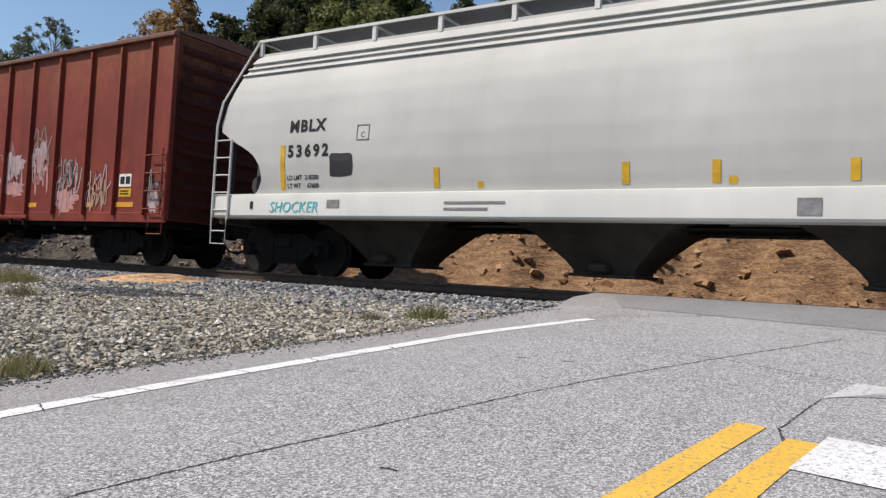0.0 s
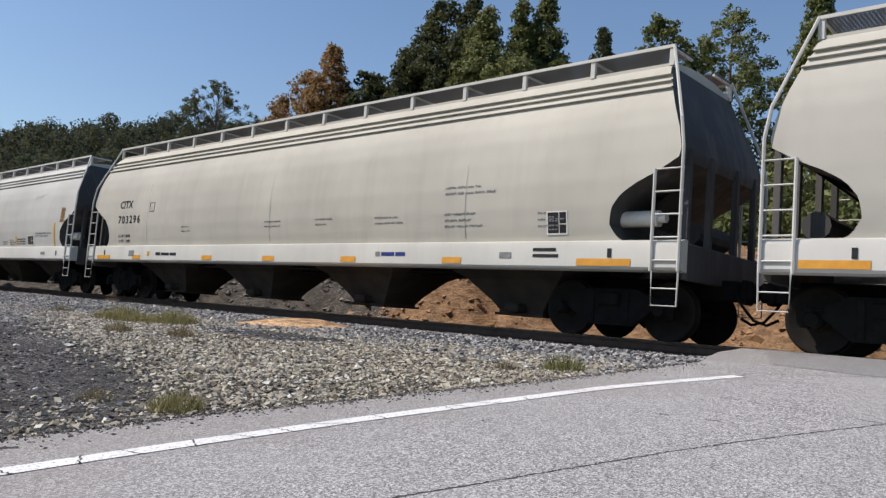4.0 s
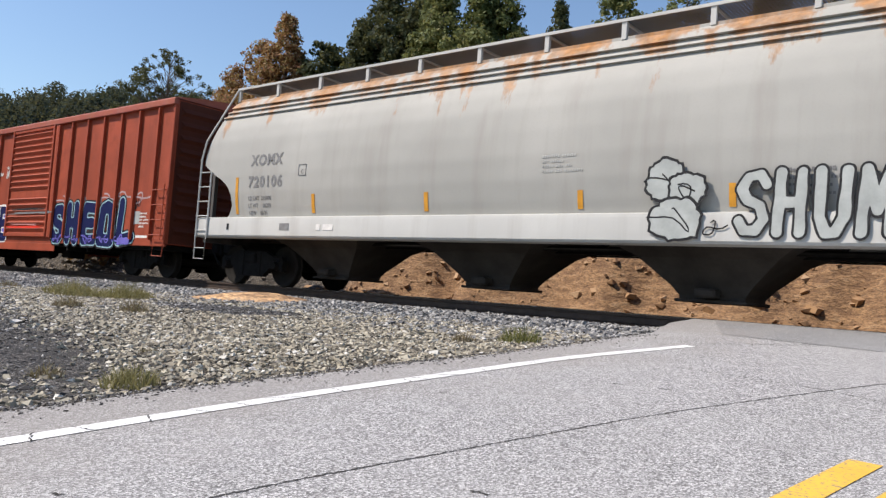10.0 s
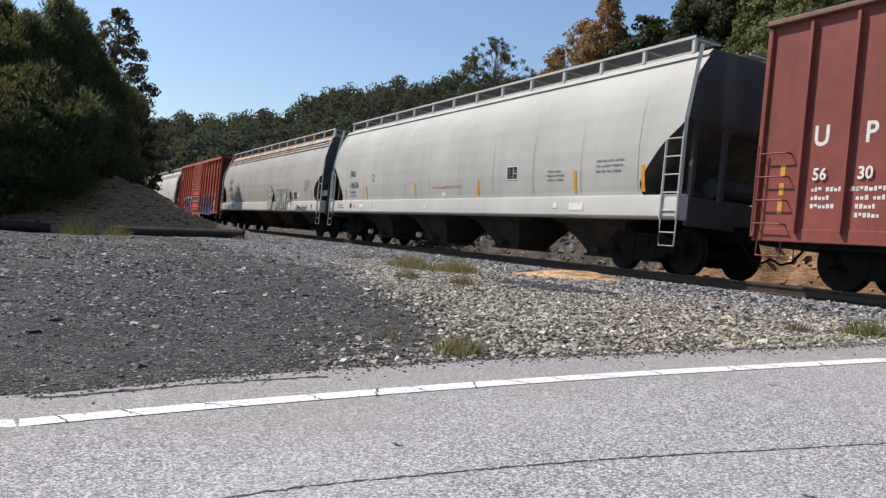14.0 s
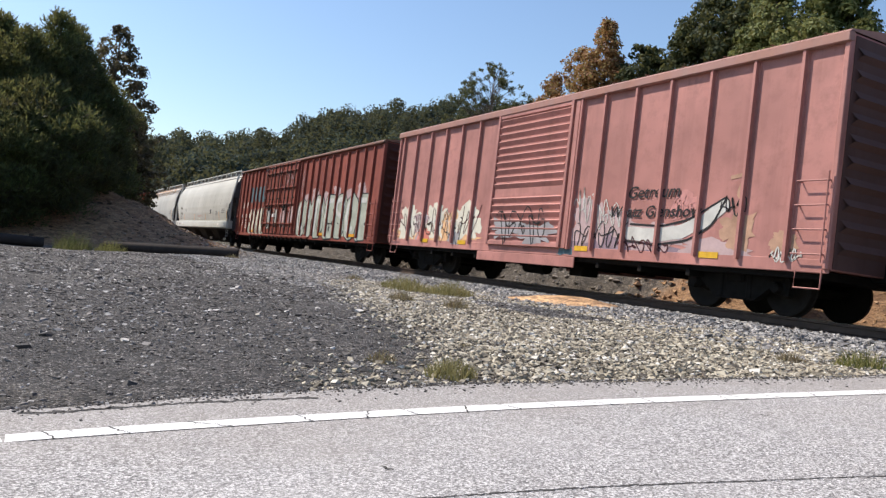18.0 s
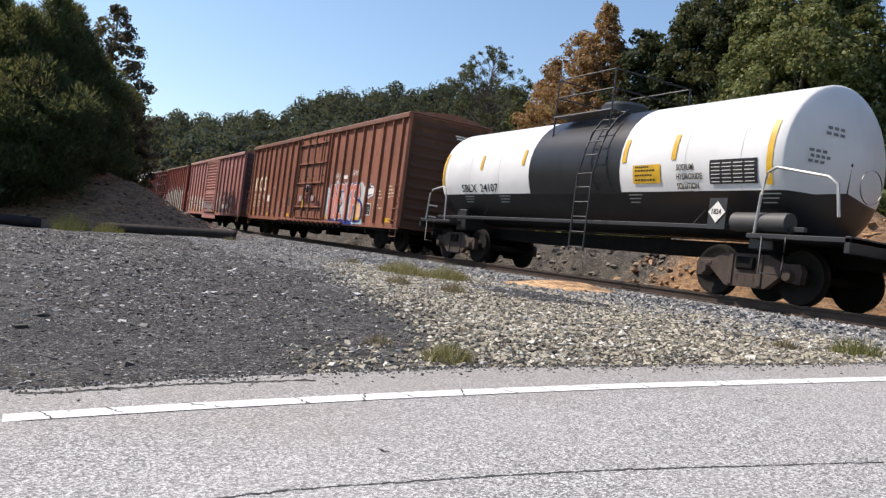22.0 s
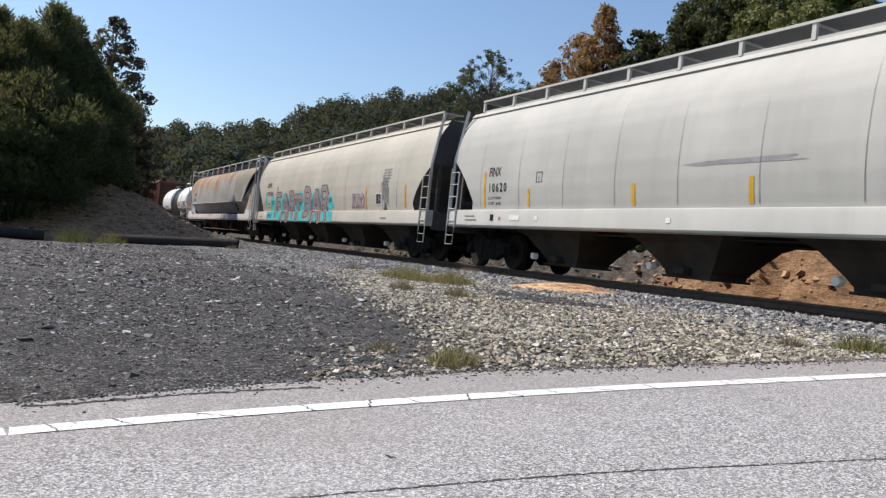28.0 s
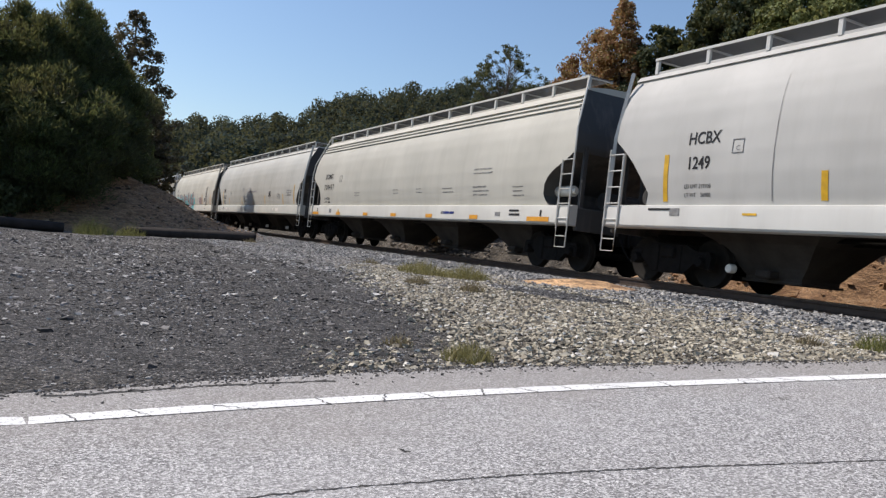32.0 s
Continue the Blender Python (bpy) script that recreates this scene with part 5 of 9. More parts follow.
def hopper_car(x, length, color, label, style="round", ribbed=True, rust=0.0, dirt=0.3, sill_color=None, caps=False, group="covered hopper wagons", bays=4):
    """A covered hopper wagon with rounded sides. Returns the wagon and its near side."""
    car = thing("hopper_car", label, "hopper wagon", group)
    sill_color = sill_color or tint(color, 1.04)
    color, sill_color = [(k * c[0], k * 0.995 * c[1], k * 0.94 * c[2]) for k, c in ((0.73, color), (0.78, sill_color))]
    pm = paint("hopper_paint", color, rust, dirt, 0.65, 3.15 if rust > 0.9 else 3.35, (0.235, 0.115, 0.043))
    sm = paint("sill_paint", sill_color, rust * 0.15, dirt * 0.9, 0.45, 9.0)
    body, ends = once(("hopper", length, style, ribbed), lambda: hopper_body_mesh(length, style, ribbed))
    part("body", painted(body, pm), car)
    # End sheets darker than the sides: grime plus their shade put into the paint.
    grimy = once("grimy_shaded_end", lambda: paint("grimy_shaded_end_paint", (0.072, 0.071, 0.069), 0, 0.5, 0.7))
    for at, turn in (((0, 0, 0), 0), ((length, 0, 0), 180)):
        part("end_sheet", painted(ends, grimy), car, "grimy end sheet with its shade painted in", at=at, turn=turn)
    for s in (-1, 1):
        def sill():
            g = Geo()
            sec = [(1.42, 1.02), (1.60, 1.04), (1.625, 1.08), (1.625, 1.40), (1.61, 1.47), (1.50, 1.50), (1.42, 1.50)]
            g.grid([[(xx, s * a, b) for a, b in sec] for xx in (0.0, 0.02, length / 2, length - 0.02, length)])
            g.add([(0.0, s * a, b) for a, b in sec], [tuple(range(len(sec)))]).add([(length, s * a, b) for a, b in sec], [tuple(range(len(sec)))])
            return g.mesh("side_sill", None, True, 30)
        part("side_sill", painted(once(("side_sill", length, s), sill), sm), car)
    # The ends' shade is also put into this framing paint.
    dk = once("dark_end", lambda: paint("shaded_end_paint", (0.062, 0.061, 0.06), 0, 0.4, 0.7))

    def end_mesh():
        g = Geo()
        g.box(0.0, 0.10, -1.42, 1.42, 0.92, 1.46, 0.015).box(0.10, 1.3, -1.42, 1.42, 1.28, 1.33)
        for y in (-1.28, -0.5, 0.5, 1.28):
            g.box(0.06, 0.16, y - 0.05, y + 0.05, 1.33, 2.9, 0.008)
        g.add([(0.15, -0.75, 2.75), (0.15, 0.75, 2.75), (1.95, 0.75, 1.30), (1.95, -0.75, 1.30)], [(0, 1, 2, 3)])
        g.tube([(0.5, -0.9, 1.75), (0.5, 0.35, 1.75)], 0.20, 12)
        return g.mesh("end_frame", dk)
    part("end_frame", once("hopper_end", end_mesh), car, "end framing with its shade painted in")
    part("end_frame", once("hopper_end", end_mesh), car, "end framing with its shade painted in", at=(length, 0, 0), turn=180)
    y = -1.645
    up = [(0.03, y, 2.85), (0.10, -1.60, 3.3), (0.40, -1.25, 4.25), (0.52, -1.12, 4.62)] if style == "round" else [(0.03, y, 2.66)]
    stiles = [[(0.03, y, 1.02)] + up, [(0.46, y, 1.02), (0.46, y, 2.55)]]
    plain_ladder = once(("hopper_ladder", style), lambda: ladder_mesh(None, stiles, (1.18, 1.52, 1.86, 2.20, 2.54), True, y, 0.46))
    lad = painted(plain_ladder, sm)
    part("ladder", lad, car)
    part("ladder", lad, car, at=(length, 0, 0), turn=180)
    other = once(("hopper_ladder_mirror", style), lambda: mirror_x(plain_ladder))
    lad2 = painted(other, sm)
    part("ladder", lad2, car, at=(length, 0, 0))
    part("ladder", lad2, car, at=(0, 0, 0), turn=180)
    if style != "round":
        for ys in (-1, 1):
            post = once(("end_post", ys), lambda: Geo().tube([(0.05, ys * 1.60, 1.46), (0.06, ys * 1.59, 2.9), (0.09, ys * 1.34, 4.34)], 0.05, 4).mesh("end_post"))
            part("end_post", painted(post, sm), car, "pale corner post")
            part("end_post", painted(post, sm), car, "pale corner post", at=(length, 0, 0), turn=180)
    if style == "round":
        can = once("brake_can", lambda: Geo().tube([(-1.25, -1.12, 1.88), (-0.62, -1.12, 1.88)], 0.13, 14).tube([(-0.62, -1.12, 1.88), (-0.50, -1.12, 1.88)], 0.07, 10).mesh("brake_cylinder", M["cap"], True, 40))
        part("brake_cylinder", can, car, "pale grey brake cylinder", at=(length, 0, 0))
    step = 4.15
    for k in range(bays):
        xb = length / 2 + (k - (bays - 1) / 2) * step
        chute(car, xb, style)
        if caps:
            cap = once("cap", lambda: Geo().grid(lathe_y([(-0.96, 0.001), (-0.96, 0.072), (-0.935, 0.085), (-0.82, 0.085)], 14), True).mesh("outlet_cap", M["cap"], True, 40))
            part("outlet_cap", cap, car, "white round outlet cap", at=(xb - 0.62, 0, 0.40))
    part("side_pipe", once(("pipe", length), lambda: Geo().tube([(2.8, -0.55, 1.02), (length - 2.8, -0.55, 1.02)], 0.045, 6).mesh("side_pipe", M["steel_dark"], True)), car)
    walkway(car, length, sm)
    underparts(car, length, 1.45, stub=True)
    MOVERS.append((car, x))
    return car, Side(car, True)


def mirror_x(me):
    m = me.copy()
    m.transform(Matrix.Diagonal((-1, 1, 1, 1)))
    m.flip_normals()
    return m


def plate_c(side, x, z, size=0.30, words="C"):
    """A square outline with a letter in it."""
    g = Geo()
    t = 0.013
    for a, b, c, d in ((0, size, 0, t), (0, size, size - t, size), (0, t, 0, size), (size - t, size, 0, size)):
        g.box(a, b, -0.006, 0, c, d)
    part("plate_mark", side.lay(g.mesh("plate_mark", M["grey_mark"]), x, z), side.car, "small square stencil")
    side.words(words, x + size * 0.33, z + size * 0.18, size * 0.5, "grey_mark")


def sill_marks(side, items):
    """Marks on the side sill: x, width, low, high, colour."""
    for x, w, z0, z1, m in items:
        decal_box("sill_mark", side.car, x, w, z0, z1, M[m], -1.631)


def data_panel(side, x, z, w=0.42, h=0.32):
    """A black panel of four fields with a thin white border and rows of small print."""
    part("data_panel", side.lay(Geo().box(0, w, -0.004, 0, 0, h).mesh("data_panel", M["black_mark"]), x, z), side.car, "black stencilled data panel with a white border")
    t = 0.022
    g = Geo().box(-t, w + t, -0.006, 0, -t, 0).box(-t, w + t, -0.006, 0, h, h + t).box(-t, 0, -0.006, 0, 0, h).box(w, w + t, -0.006, 0, 0, h)
    g.box(w * 0.60, w * 0.60 + 0.012, -0.006, 0, 0, h).box(w * 0.6, w, -0.006, 0, h * 0.42, h * 0.42 + 0.012)
    part("border", side.lay(g.mesh("border", M["white_mark"]), x, z), side.car, "thin white border")
    g = Geo()
    for k in range(4):
        for i in range(3 - k % 2):
            g.box(w * (0.06 + 0.17 * i), w * (0.06 + 0.17 * i + 0.12), -0.006, 0, h * (0.16 + 0.2 * k), h * (0.22 + 0.2 * k))
    g.box(w * 0.68, w * 0.90, -0.006, 0, h * 0.66, h * 0.72)
    part("small_print", side.lay(g.mesh("small_print", M["grey_mark"]), x, z), side.car)


def seams(side, xs, z0=1.56, z1=3.7, mat="grey_mark", wide=0.03):
    """Dark runs along the weld seams of a hopper's side."""
    for i, x in enumerate(xs):
        g = Geo()
        zt = z1 - 0.35 * ((i * 7) % 3) / 2
        zs = np.linspace(z0, zt, 12)
        rows = [[(x + k * wide * (1 - 0.75 * (z - z0) / (zt - z0)), -half_width(z) - 0.009, z) for z in zs] for k in (-0.5, 0.5)]
        part("weld_seam", g.grid(rows).mesh("weld_seam", M[mat]), side.car)


# ---------------------------------------------------------------- boxcars
def louver_door(car, w, z0, z1, paint_mat, at, turn):
    """A sliding door: sheet, stiles, rails and its slats."""
    dr = part("door", painted(once(("louver", w, z0, z1), lambda: Geo().box(0, w, -0.03, 0.0, z0, z1).mesh("door")), paint_mat), car, "louvred sliding door", at=at, turn=turn)
    stile = painted(once(("stile", z0, z1), lambda: Geo().box(-0.05, 0.05, -0.085, -0.03, z0, z1, 0.01).mesh("stile")), paint_mat)
    for x in (0.05, w - 0.05):
        part("stile", stile, dr, at=(x, 0, 0))
    rail = painted(once(("door_rail", w), lambda: Geo().box(0.1, w - 0.1, -0.07, -0.03, 0, 0.11, 0.01).mesh("rail")), paint_mat)
    for z in (z0, z1 - 0.11):
        part("rail", rail, dr, at=(0, 0, z))
    slat = painted(once(("slat", w), lambda: slat_mesh(w)), paint_mat)
    for z in slat_heights(z0, z1):
        part("slat", slat, dr, at=(0, 0, z))


def slat_heights(z0, z1):
    zs = np.arange(z0 + 0.14, z1 - 0.14, 0.185)
    return [float(z) for z in zs if abs(z - (z0 + (z1 - z0) * 0.36)) > 0.09]


def slat_mesh(w):
    """One pressed louvre: proud at its top, sloping back below."""
    return Geo().add([(0.12, -0.03, 0.0), (w - 0.12, -0.03, 0.0), (w - 0.12, -0.09, 0.11), (0.12, -0.09, 0.11), (0.12, -0.03, 0.15), (w - 0.12, -0.03, 0.15)],
                     [(0, 1, 2, 3), (3, 2, 5, 4), (0, 3, 4), (1, 5, 2)]).mesh("slat")


def plug_door_mesh(w, z0, z1):
    g = Geo()
    g.box(0, w, -0.05, 0.0, z0, z1, 0.01)
    return g.mesh("door")


def plug_rod_mesh(z0, z1):
    g = Geo()
    g.tube([(0, 0, z0 - 0.05), (0, 0, z1 + 0.03)], 0.022, 6)
    for z in (z0 + 0.3, (z0 + z1) / 2, z1 - 0.4):
        g.box(-0.05, 0.05, -0.03, 0.06, z, z + 0.06, 0.01)
    return g.mesh("lock_rod", None, True, 40)


def boxcar(x, length, color, label, top=4.55, low=0.80, door=("louver", 6.3, 2.9), ribs=(), dirt=0.35, rust=0.0, roof=None, inset=2.1, eave=0.16):
    """A boxcar with outside ribs. door: kind, where it begins, width (twice for a pair)."""
    car = thing("boxcar", label, "boxcar", "boxcars")
    pm = paint("boxcar_paint", color, rust, dirt + 0.1, 0.62, 3.0, tint(RUST, 0.7), tint(color, 0.35), 0.22)
    rm = paint("roof_paint", roof or tint(color, 0.9), 0.2, dirt, 0.6)
    W = 1.50
    g = Geo()
    g.box(0, length, -W, W, low, top - 0.02)
    part("body", painted(g.mesh("body"), pm), car)
    # Ends take the side colour far darkened: their shade is put into the paint.
    em = paint("shaded_end_paint", (0.26 * color[0], 0.34 * color[1], 0.36 * color[2]), rust, 0.6, 0.8, 3.0, tint(RUST, 0.7), tint(color, 0.15))
    kind, d0, dw = door
    # side sills and eaves
    for s in (-1, 1):
        g = Geo()
        a, b = (-W - 0.007, -W + 0.02) if s < 0 else (W - 0.02, W + 0.007)
        g.box(0, length, a, b, low - 0.06, low + 0.16, 0.012)
        if kind == "louver":
            g.box(d0 - 0.5, d0 + dw + 0.5, a, b, low - 0.30, low - 0.06, 0.012)
        part("side_sill", painted(g.mesh("side_sill"), pm), car)
        g = Geo()
        a, b = (-W - 0.11, -W + 0.02) if s < 0 else (W - 0.02, W + 0.11)
        g.box(-0.02, length + 0.02, a, b, top - eave, top, 0.015)
        part("eave", painted(g.mesh("eave"), rm), car)
    g = Geo()
    sec = [(-W - 0.10, top - 0.002), (-W - 0.06, top + 0.03), (-0.7, top + 0.16), (0, top + 0.22), (0.7, top + 0.16), (W + 0.06, top + 0.03), (W + 0.10, top - 0.002)]
    g.grid([[(xx, a, b) for a, b in sec] for xx in (-0.02, length * 0.5, length + 0.02)])
    for xx in (-0.02, length + 0.02):
        g.add([(xx, a, b) for a, b in sec], [tuple(range(len(sec)))])
    xx = 0.6
    while xx < length - 0.4:
        g.grid([[(xx + o, a, b + 0.035) for a, b in sec[1:-1]] for o in (0.0, 0.06)])
        xx += 1.0
    part("roof", painted(g.mesh("roof"), rm), car)
    rib = once(("rib", top, low), lambda: Geo().prism([(-0.028, low + 0.10), (0.028, low + 0.10), (0.028, top - 0.14), (-0.028, top - 0.14)], -0.085, 0.0).box(-0.06, 0.06, -0.010, 0.0, low + 0.1, top - 0.14).mesh("rib"))
    pr = painted(rib, pm)
    xs = list(ribs)
    for xr in xs:
        part("rib", pr, car, at=(xr, -W, 0))
        part("rib", pr, car, at=(length - xr, W, 0), turn=180)
    corner = painted(once(("corner", top, low), lambda: Geo().box(-0.05, 0.05, -0.05, 0.05, low, top - 0.1, 0.015).mesh("corner_post")), pm)
    for xr in (0.04, length - 0.04):
        for s in (-1, 1):
            part("corner_post", corner, car, at=(xr, s * (W + 0.01), 0))
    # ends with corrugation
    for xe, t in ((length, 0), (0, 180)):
        sheet = part("end_sheet", painted(once(("end_sheet", top, low), lambda: Geo().box(0, 0.012, -1.44, 1.44, low + 0.02, top - 0.05).mesh("end_sheet")), em), car, "end sheet with shade in its paint", at=(xe, 0, 0), turn=t)
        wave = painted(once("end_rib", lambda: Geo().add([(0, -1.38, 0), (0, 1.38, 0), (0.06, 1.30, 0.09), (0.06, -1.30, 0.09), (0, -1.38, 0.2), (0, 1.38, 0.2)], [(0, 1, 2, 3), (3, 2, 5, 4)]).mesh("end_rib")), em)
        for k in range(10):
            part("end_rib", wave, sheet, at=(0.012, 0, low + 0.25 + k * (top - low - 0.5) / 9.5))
    # doors on both sides
    for s, t in ((-1, 0), (1, 180)):
        z0, z1 = low + 0.12, top - 0.14
        if kind == "louver":
            at = (d0, -W - 0.02, 0) if s < 0 else (d0 + dw, W + 0.02, 0)
            louver_door(car, dw, z0, z1, pm, at, t)
            g = Geo().box(d0 - 0.35, d0 + dw + 3.0, -0.02, 0.03, z1 - 0.03, z1 + 0.03).box(d0 + dw + 0.06, d0 + dw + 0.20, -0.02, 0.03, z0, z1)
            if s < 0:
                part("door_track", painted(g.mesh("door_track"), pm), car, at=(0, -W - 0.06, 0))
        else:
            n = 2 if kind == "double" else 1
            for k in range(n):
                w = dw / n
                at = (d0 + k * w, -W - 0.01, 0) if s < 0 else (d0 + (k + 1) * w, W + 0.01, 0)
                dr = part("door", painted(once(("plug", w, z0, z1), lambda: plug_door_mesh(w - 0.03, z0, z1)), pm), car, "plug door with lock rods", at=at, turn=t)
                post = painted(once(("door_post", z0, z1), lambda: Geo().box(-0.03, 0.03, -0.10, -0.05, z0 + 0.05, z1 - 0.05, 0.008).mesh("door_post")), pm)
                for xr in (0.06, w * 0.27, w * 0.52, w * 0.77, w - 0.10):
                    part("door_post", post, dr, at=(xr, 0, 0))
                beam = painted(once(("door_beam", w), lambda: Geo().box(0, w - 0.03, -0.13, -0.05, 0, 0.07, 0.008).mesh("door_beam")), pm)
                for zb in (z0 + 0.45, z0 + (z1 - z0) * 0.42, z0 + (z1 - z0) * 0.66, z1 - 0.35):
                    part("door_beam", beam, dr, at=(0, 0, zb))
                for xr in (0.18, w * 0.4, w * 0.62, w - 0.22):
                    part("lock_rod", painted(once(("rod", z0, z1), lambda: plug_rod_mesh(z0, z1)), M["truck_rust"]), dr, at=(xr, -0.165, 0))
                part("door_handle", once("plug_handle", lambda: Geo().box(-0.45, 0.35, -0.02, 0.02, 0, 0.05, 0.01).box(-0.05, 0.05, -0.03, 0.03, -0.14, 0.14, 0.01).mesh("door_handle", M["steel_dark"])), dr, at=(w / 2, -0.185, 2.1))
            if s < 0:
                g = Geo()
                g.box(d0 - 2.4, d0 + dw + 2.4, -0.09, 0.0, low - 0.02, low + 0.05, 0.01).box(d0 - 0.2, d0 + dw + 0.2, -0.07, 0.0, z1 + 0.0, z1 + 0.06, 0.01)
                part("door_track", painted(g.mesh("door_track"), pm), car, at=(0, -W - 0.05, 0))
                teeth = once("track_bracket", lambda: Geo().prism([(-0.05, 0), (0.05, 0), (0.10, -0.16), (0.02, -0.16)], -0.05, 0).mesh("track_bracket", M["steel_dark"]))
                for k in range(14):
                    part("track_bracket", teeth, car, at=(d0 - 2.2 + (dw + 4.4) * k / 13, -W - 0.06, low - 0.01))
    # ladders at the corners
    y = -W - 0.14
    for xe, flip in ((0.06, False), (length - 0.06, True)):
        me = once(("box_ladder", low), lambda: box_ladder_mesh(low))
        if flip:
            me = once(("box_ladder_mirror", low), lambda: mirror_x(once(("box_ladder", low), None)))
        part("ladder", painted(me, pm), car, at=(xe, 0, 0))
    # floor beams below
    g = Geo()
    g.box(0.2, length - 0.2, -1.40, 1.40, low - 0.14, low - 0.02)
    part("underframe", g.mesh("underframe", M["steel_dark"]), car, "dark steel underframe")
    beam = once("cross_beam", lambda: Geo().box(-0.05, 0.05, -1.42, 1.42, -0.25, -0.14).mesh("cross_beam", M["steel_dark"]))
    for k in range(9):
        part("cross_beam", beam, car, at=(2.9 + (length - 5.8) * k / 8, 0, low))
    part("air_tank", once("air_tank", lambda: Geo().tube([(0, -0.55, -0.32), (0.9, -0.55, -0.32)], 0.17, 12).mesh("air_tank", M["steel_dark"], True, 40)), car, at=(length * 0.42, 0, low))
    part("valve_box", once("valve_box", lambda: Geo().box(0, 0.5, -0.8, -0.3, -0.45, -0.14, 0.03).mesh("valve_box", M["steel_dark"])), car, at=(length * 0.55, 0, low))
    underparts(car, length, inset)
    MOVERS.append((car, x))
    return car, Side(car, False, -W - 0.003)


def box_ladder_mesh(low):
    g = Geo()
    y = -1.50 - 0.12
    for z in (low + 0.22, low + 0.60, low + 0.98, low + 1.36):
        g.tube([(0.02, -1.50, z), (0.02, y, z), (0.56, y, z), (0.56, -1.50, z)], 0.014, 6)
    g.tube([(0.02, y, low + 0.1), (0.02, y, low + 1.5)], 0.014, 6)
    g.tube([(0.06, -1.5, low), (0.06, -1.52, low - 0.30), (0.52, -1.52, low - 0.30), (0.52, -1.5, low)], 0.016, 6)
    return g.mesh("ladder", None, True, 40)


def build_boxcar_first():
    car, s = boxcar(-29.2, 15.6, (0.215, 0.036, 0.021), "dark red weathered boxcar with pale graffiti along its side", 4.95, 0.98, ("plug", 5.2, 3.0), (0.72, 1.8, 2.9, 4.0, 5.05, 8.4, 9.3, 10.38, 11.5, 12.72, 13.82, 14.88), 0.55, 0.35, (0.11, 0.05, 0.04), eave=0.09)
    # faded outlines of letters, one over another
    for k, (x, z, w, h, m, n) in enumerate(((9.0, 1.75, 1.1, 1.1, "pale_pink", 3), (9.1, 1.55, 1.0, 0.7, "pink_mark", 4), (10.42, 1.9, 0.85, 1.25, "pale_pink", 3), (10.5, 1.7, 0.75, 0.8, "pale_red", 4),
                                            (11.5, 1.2, 1.0, 1.1, "pink_mark", 4), (11.55, 1.7, 0.9, 0.7, "pale_pink", 5), (12.72, 1.15, 0.9, 1.0, "pink_mark", 4), (12.8, 1.25, 0.8, 0.6, "dull_peach", 5), (14.9, 1.2, 0.5, 0.9, "pale_pink", 4))):
        s.scrawl(x, z, w, h, m, 20 + k, n, 0.034, label="faded pale sprayed outline", out=0.003 + 0.001 * k)
    for k, (x, w, z0, z1) in enumerate(((9.15, 0.9, 2.0, 2.6), (9.2, 1.0, 1.55, 1.85), (10.5, 0.6, 2.0, 2.8), (11.6, 0.8, 1.15, 1.7), (14.95, 0.35, 1.15, 1.6))):
        s.patch(x, w, z0, z1, ("pink_mark", "pale_red")[k % 2], 700 + k, 0.4, out=0.001, e=0.8, label="faded pale graffiti patch")
    s.bar(13.95, 0.42, 1.70, 1.98, "white_mark", "placard", "white notice placard")
    for x in (14.0, 14.19):
        s.bar(x, 0.14, 1.76, 1.92, "black_mark", "placard_mark").location.y -= 0.007
    s.bar(13.96, 0.42, 1.48, 1.66, "yellow_mark", "placard", "yellow notice placard")
    for z in (1.53, 1.59):
        s.bar(14.02, 0.28, z, z + 0.025, "black_mark", "placard_mark").location.y -= 0.007
    for x, w in ((12.70, 0.35), (13.69, 0.80), (10.45, 0.35), (9.0, 0.3)):
        s.bar(x, w, 1.25, 1.36, "orange_mark", "reflector", "orange reflective strip").location.y -= 0.004


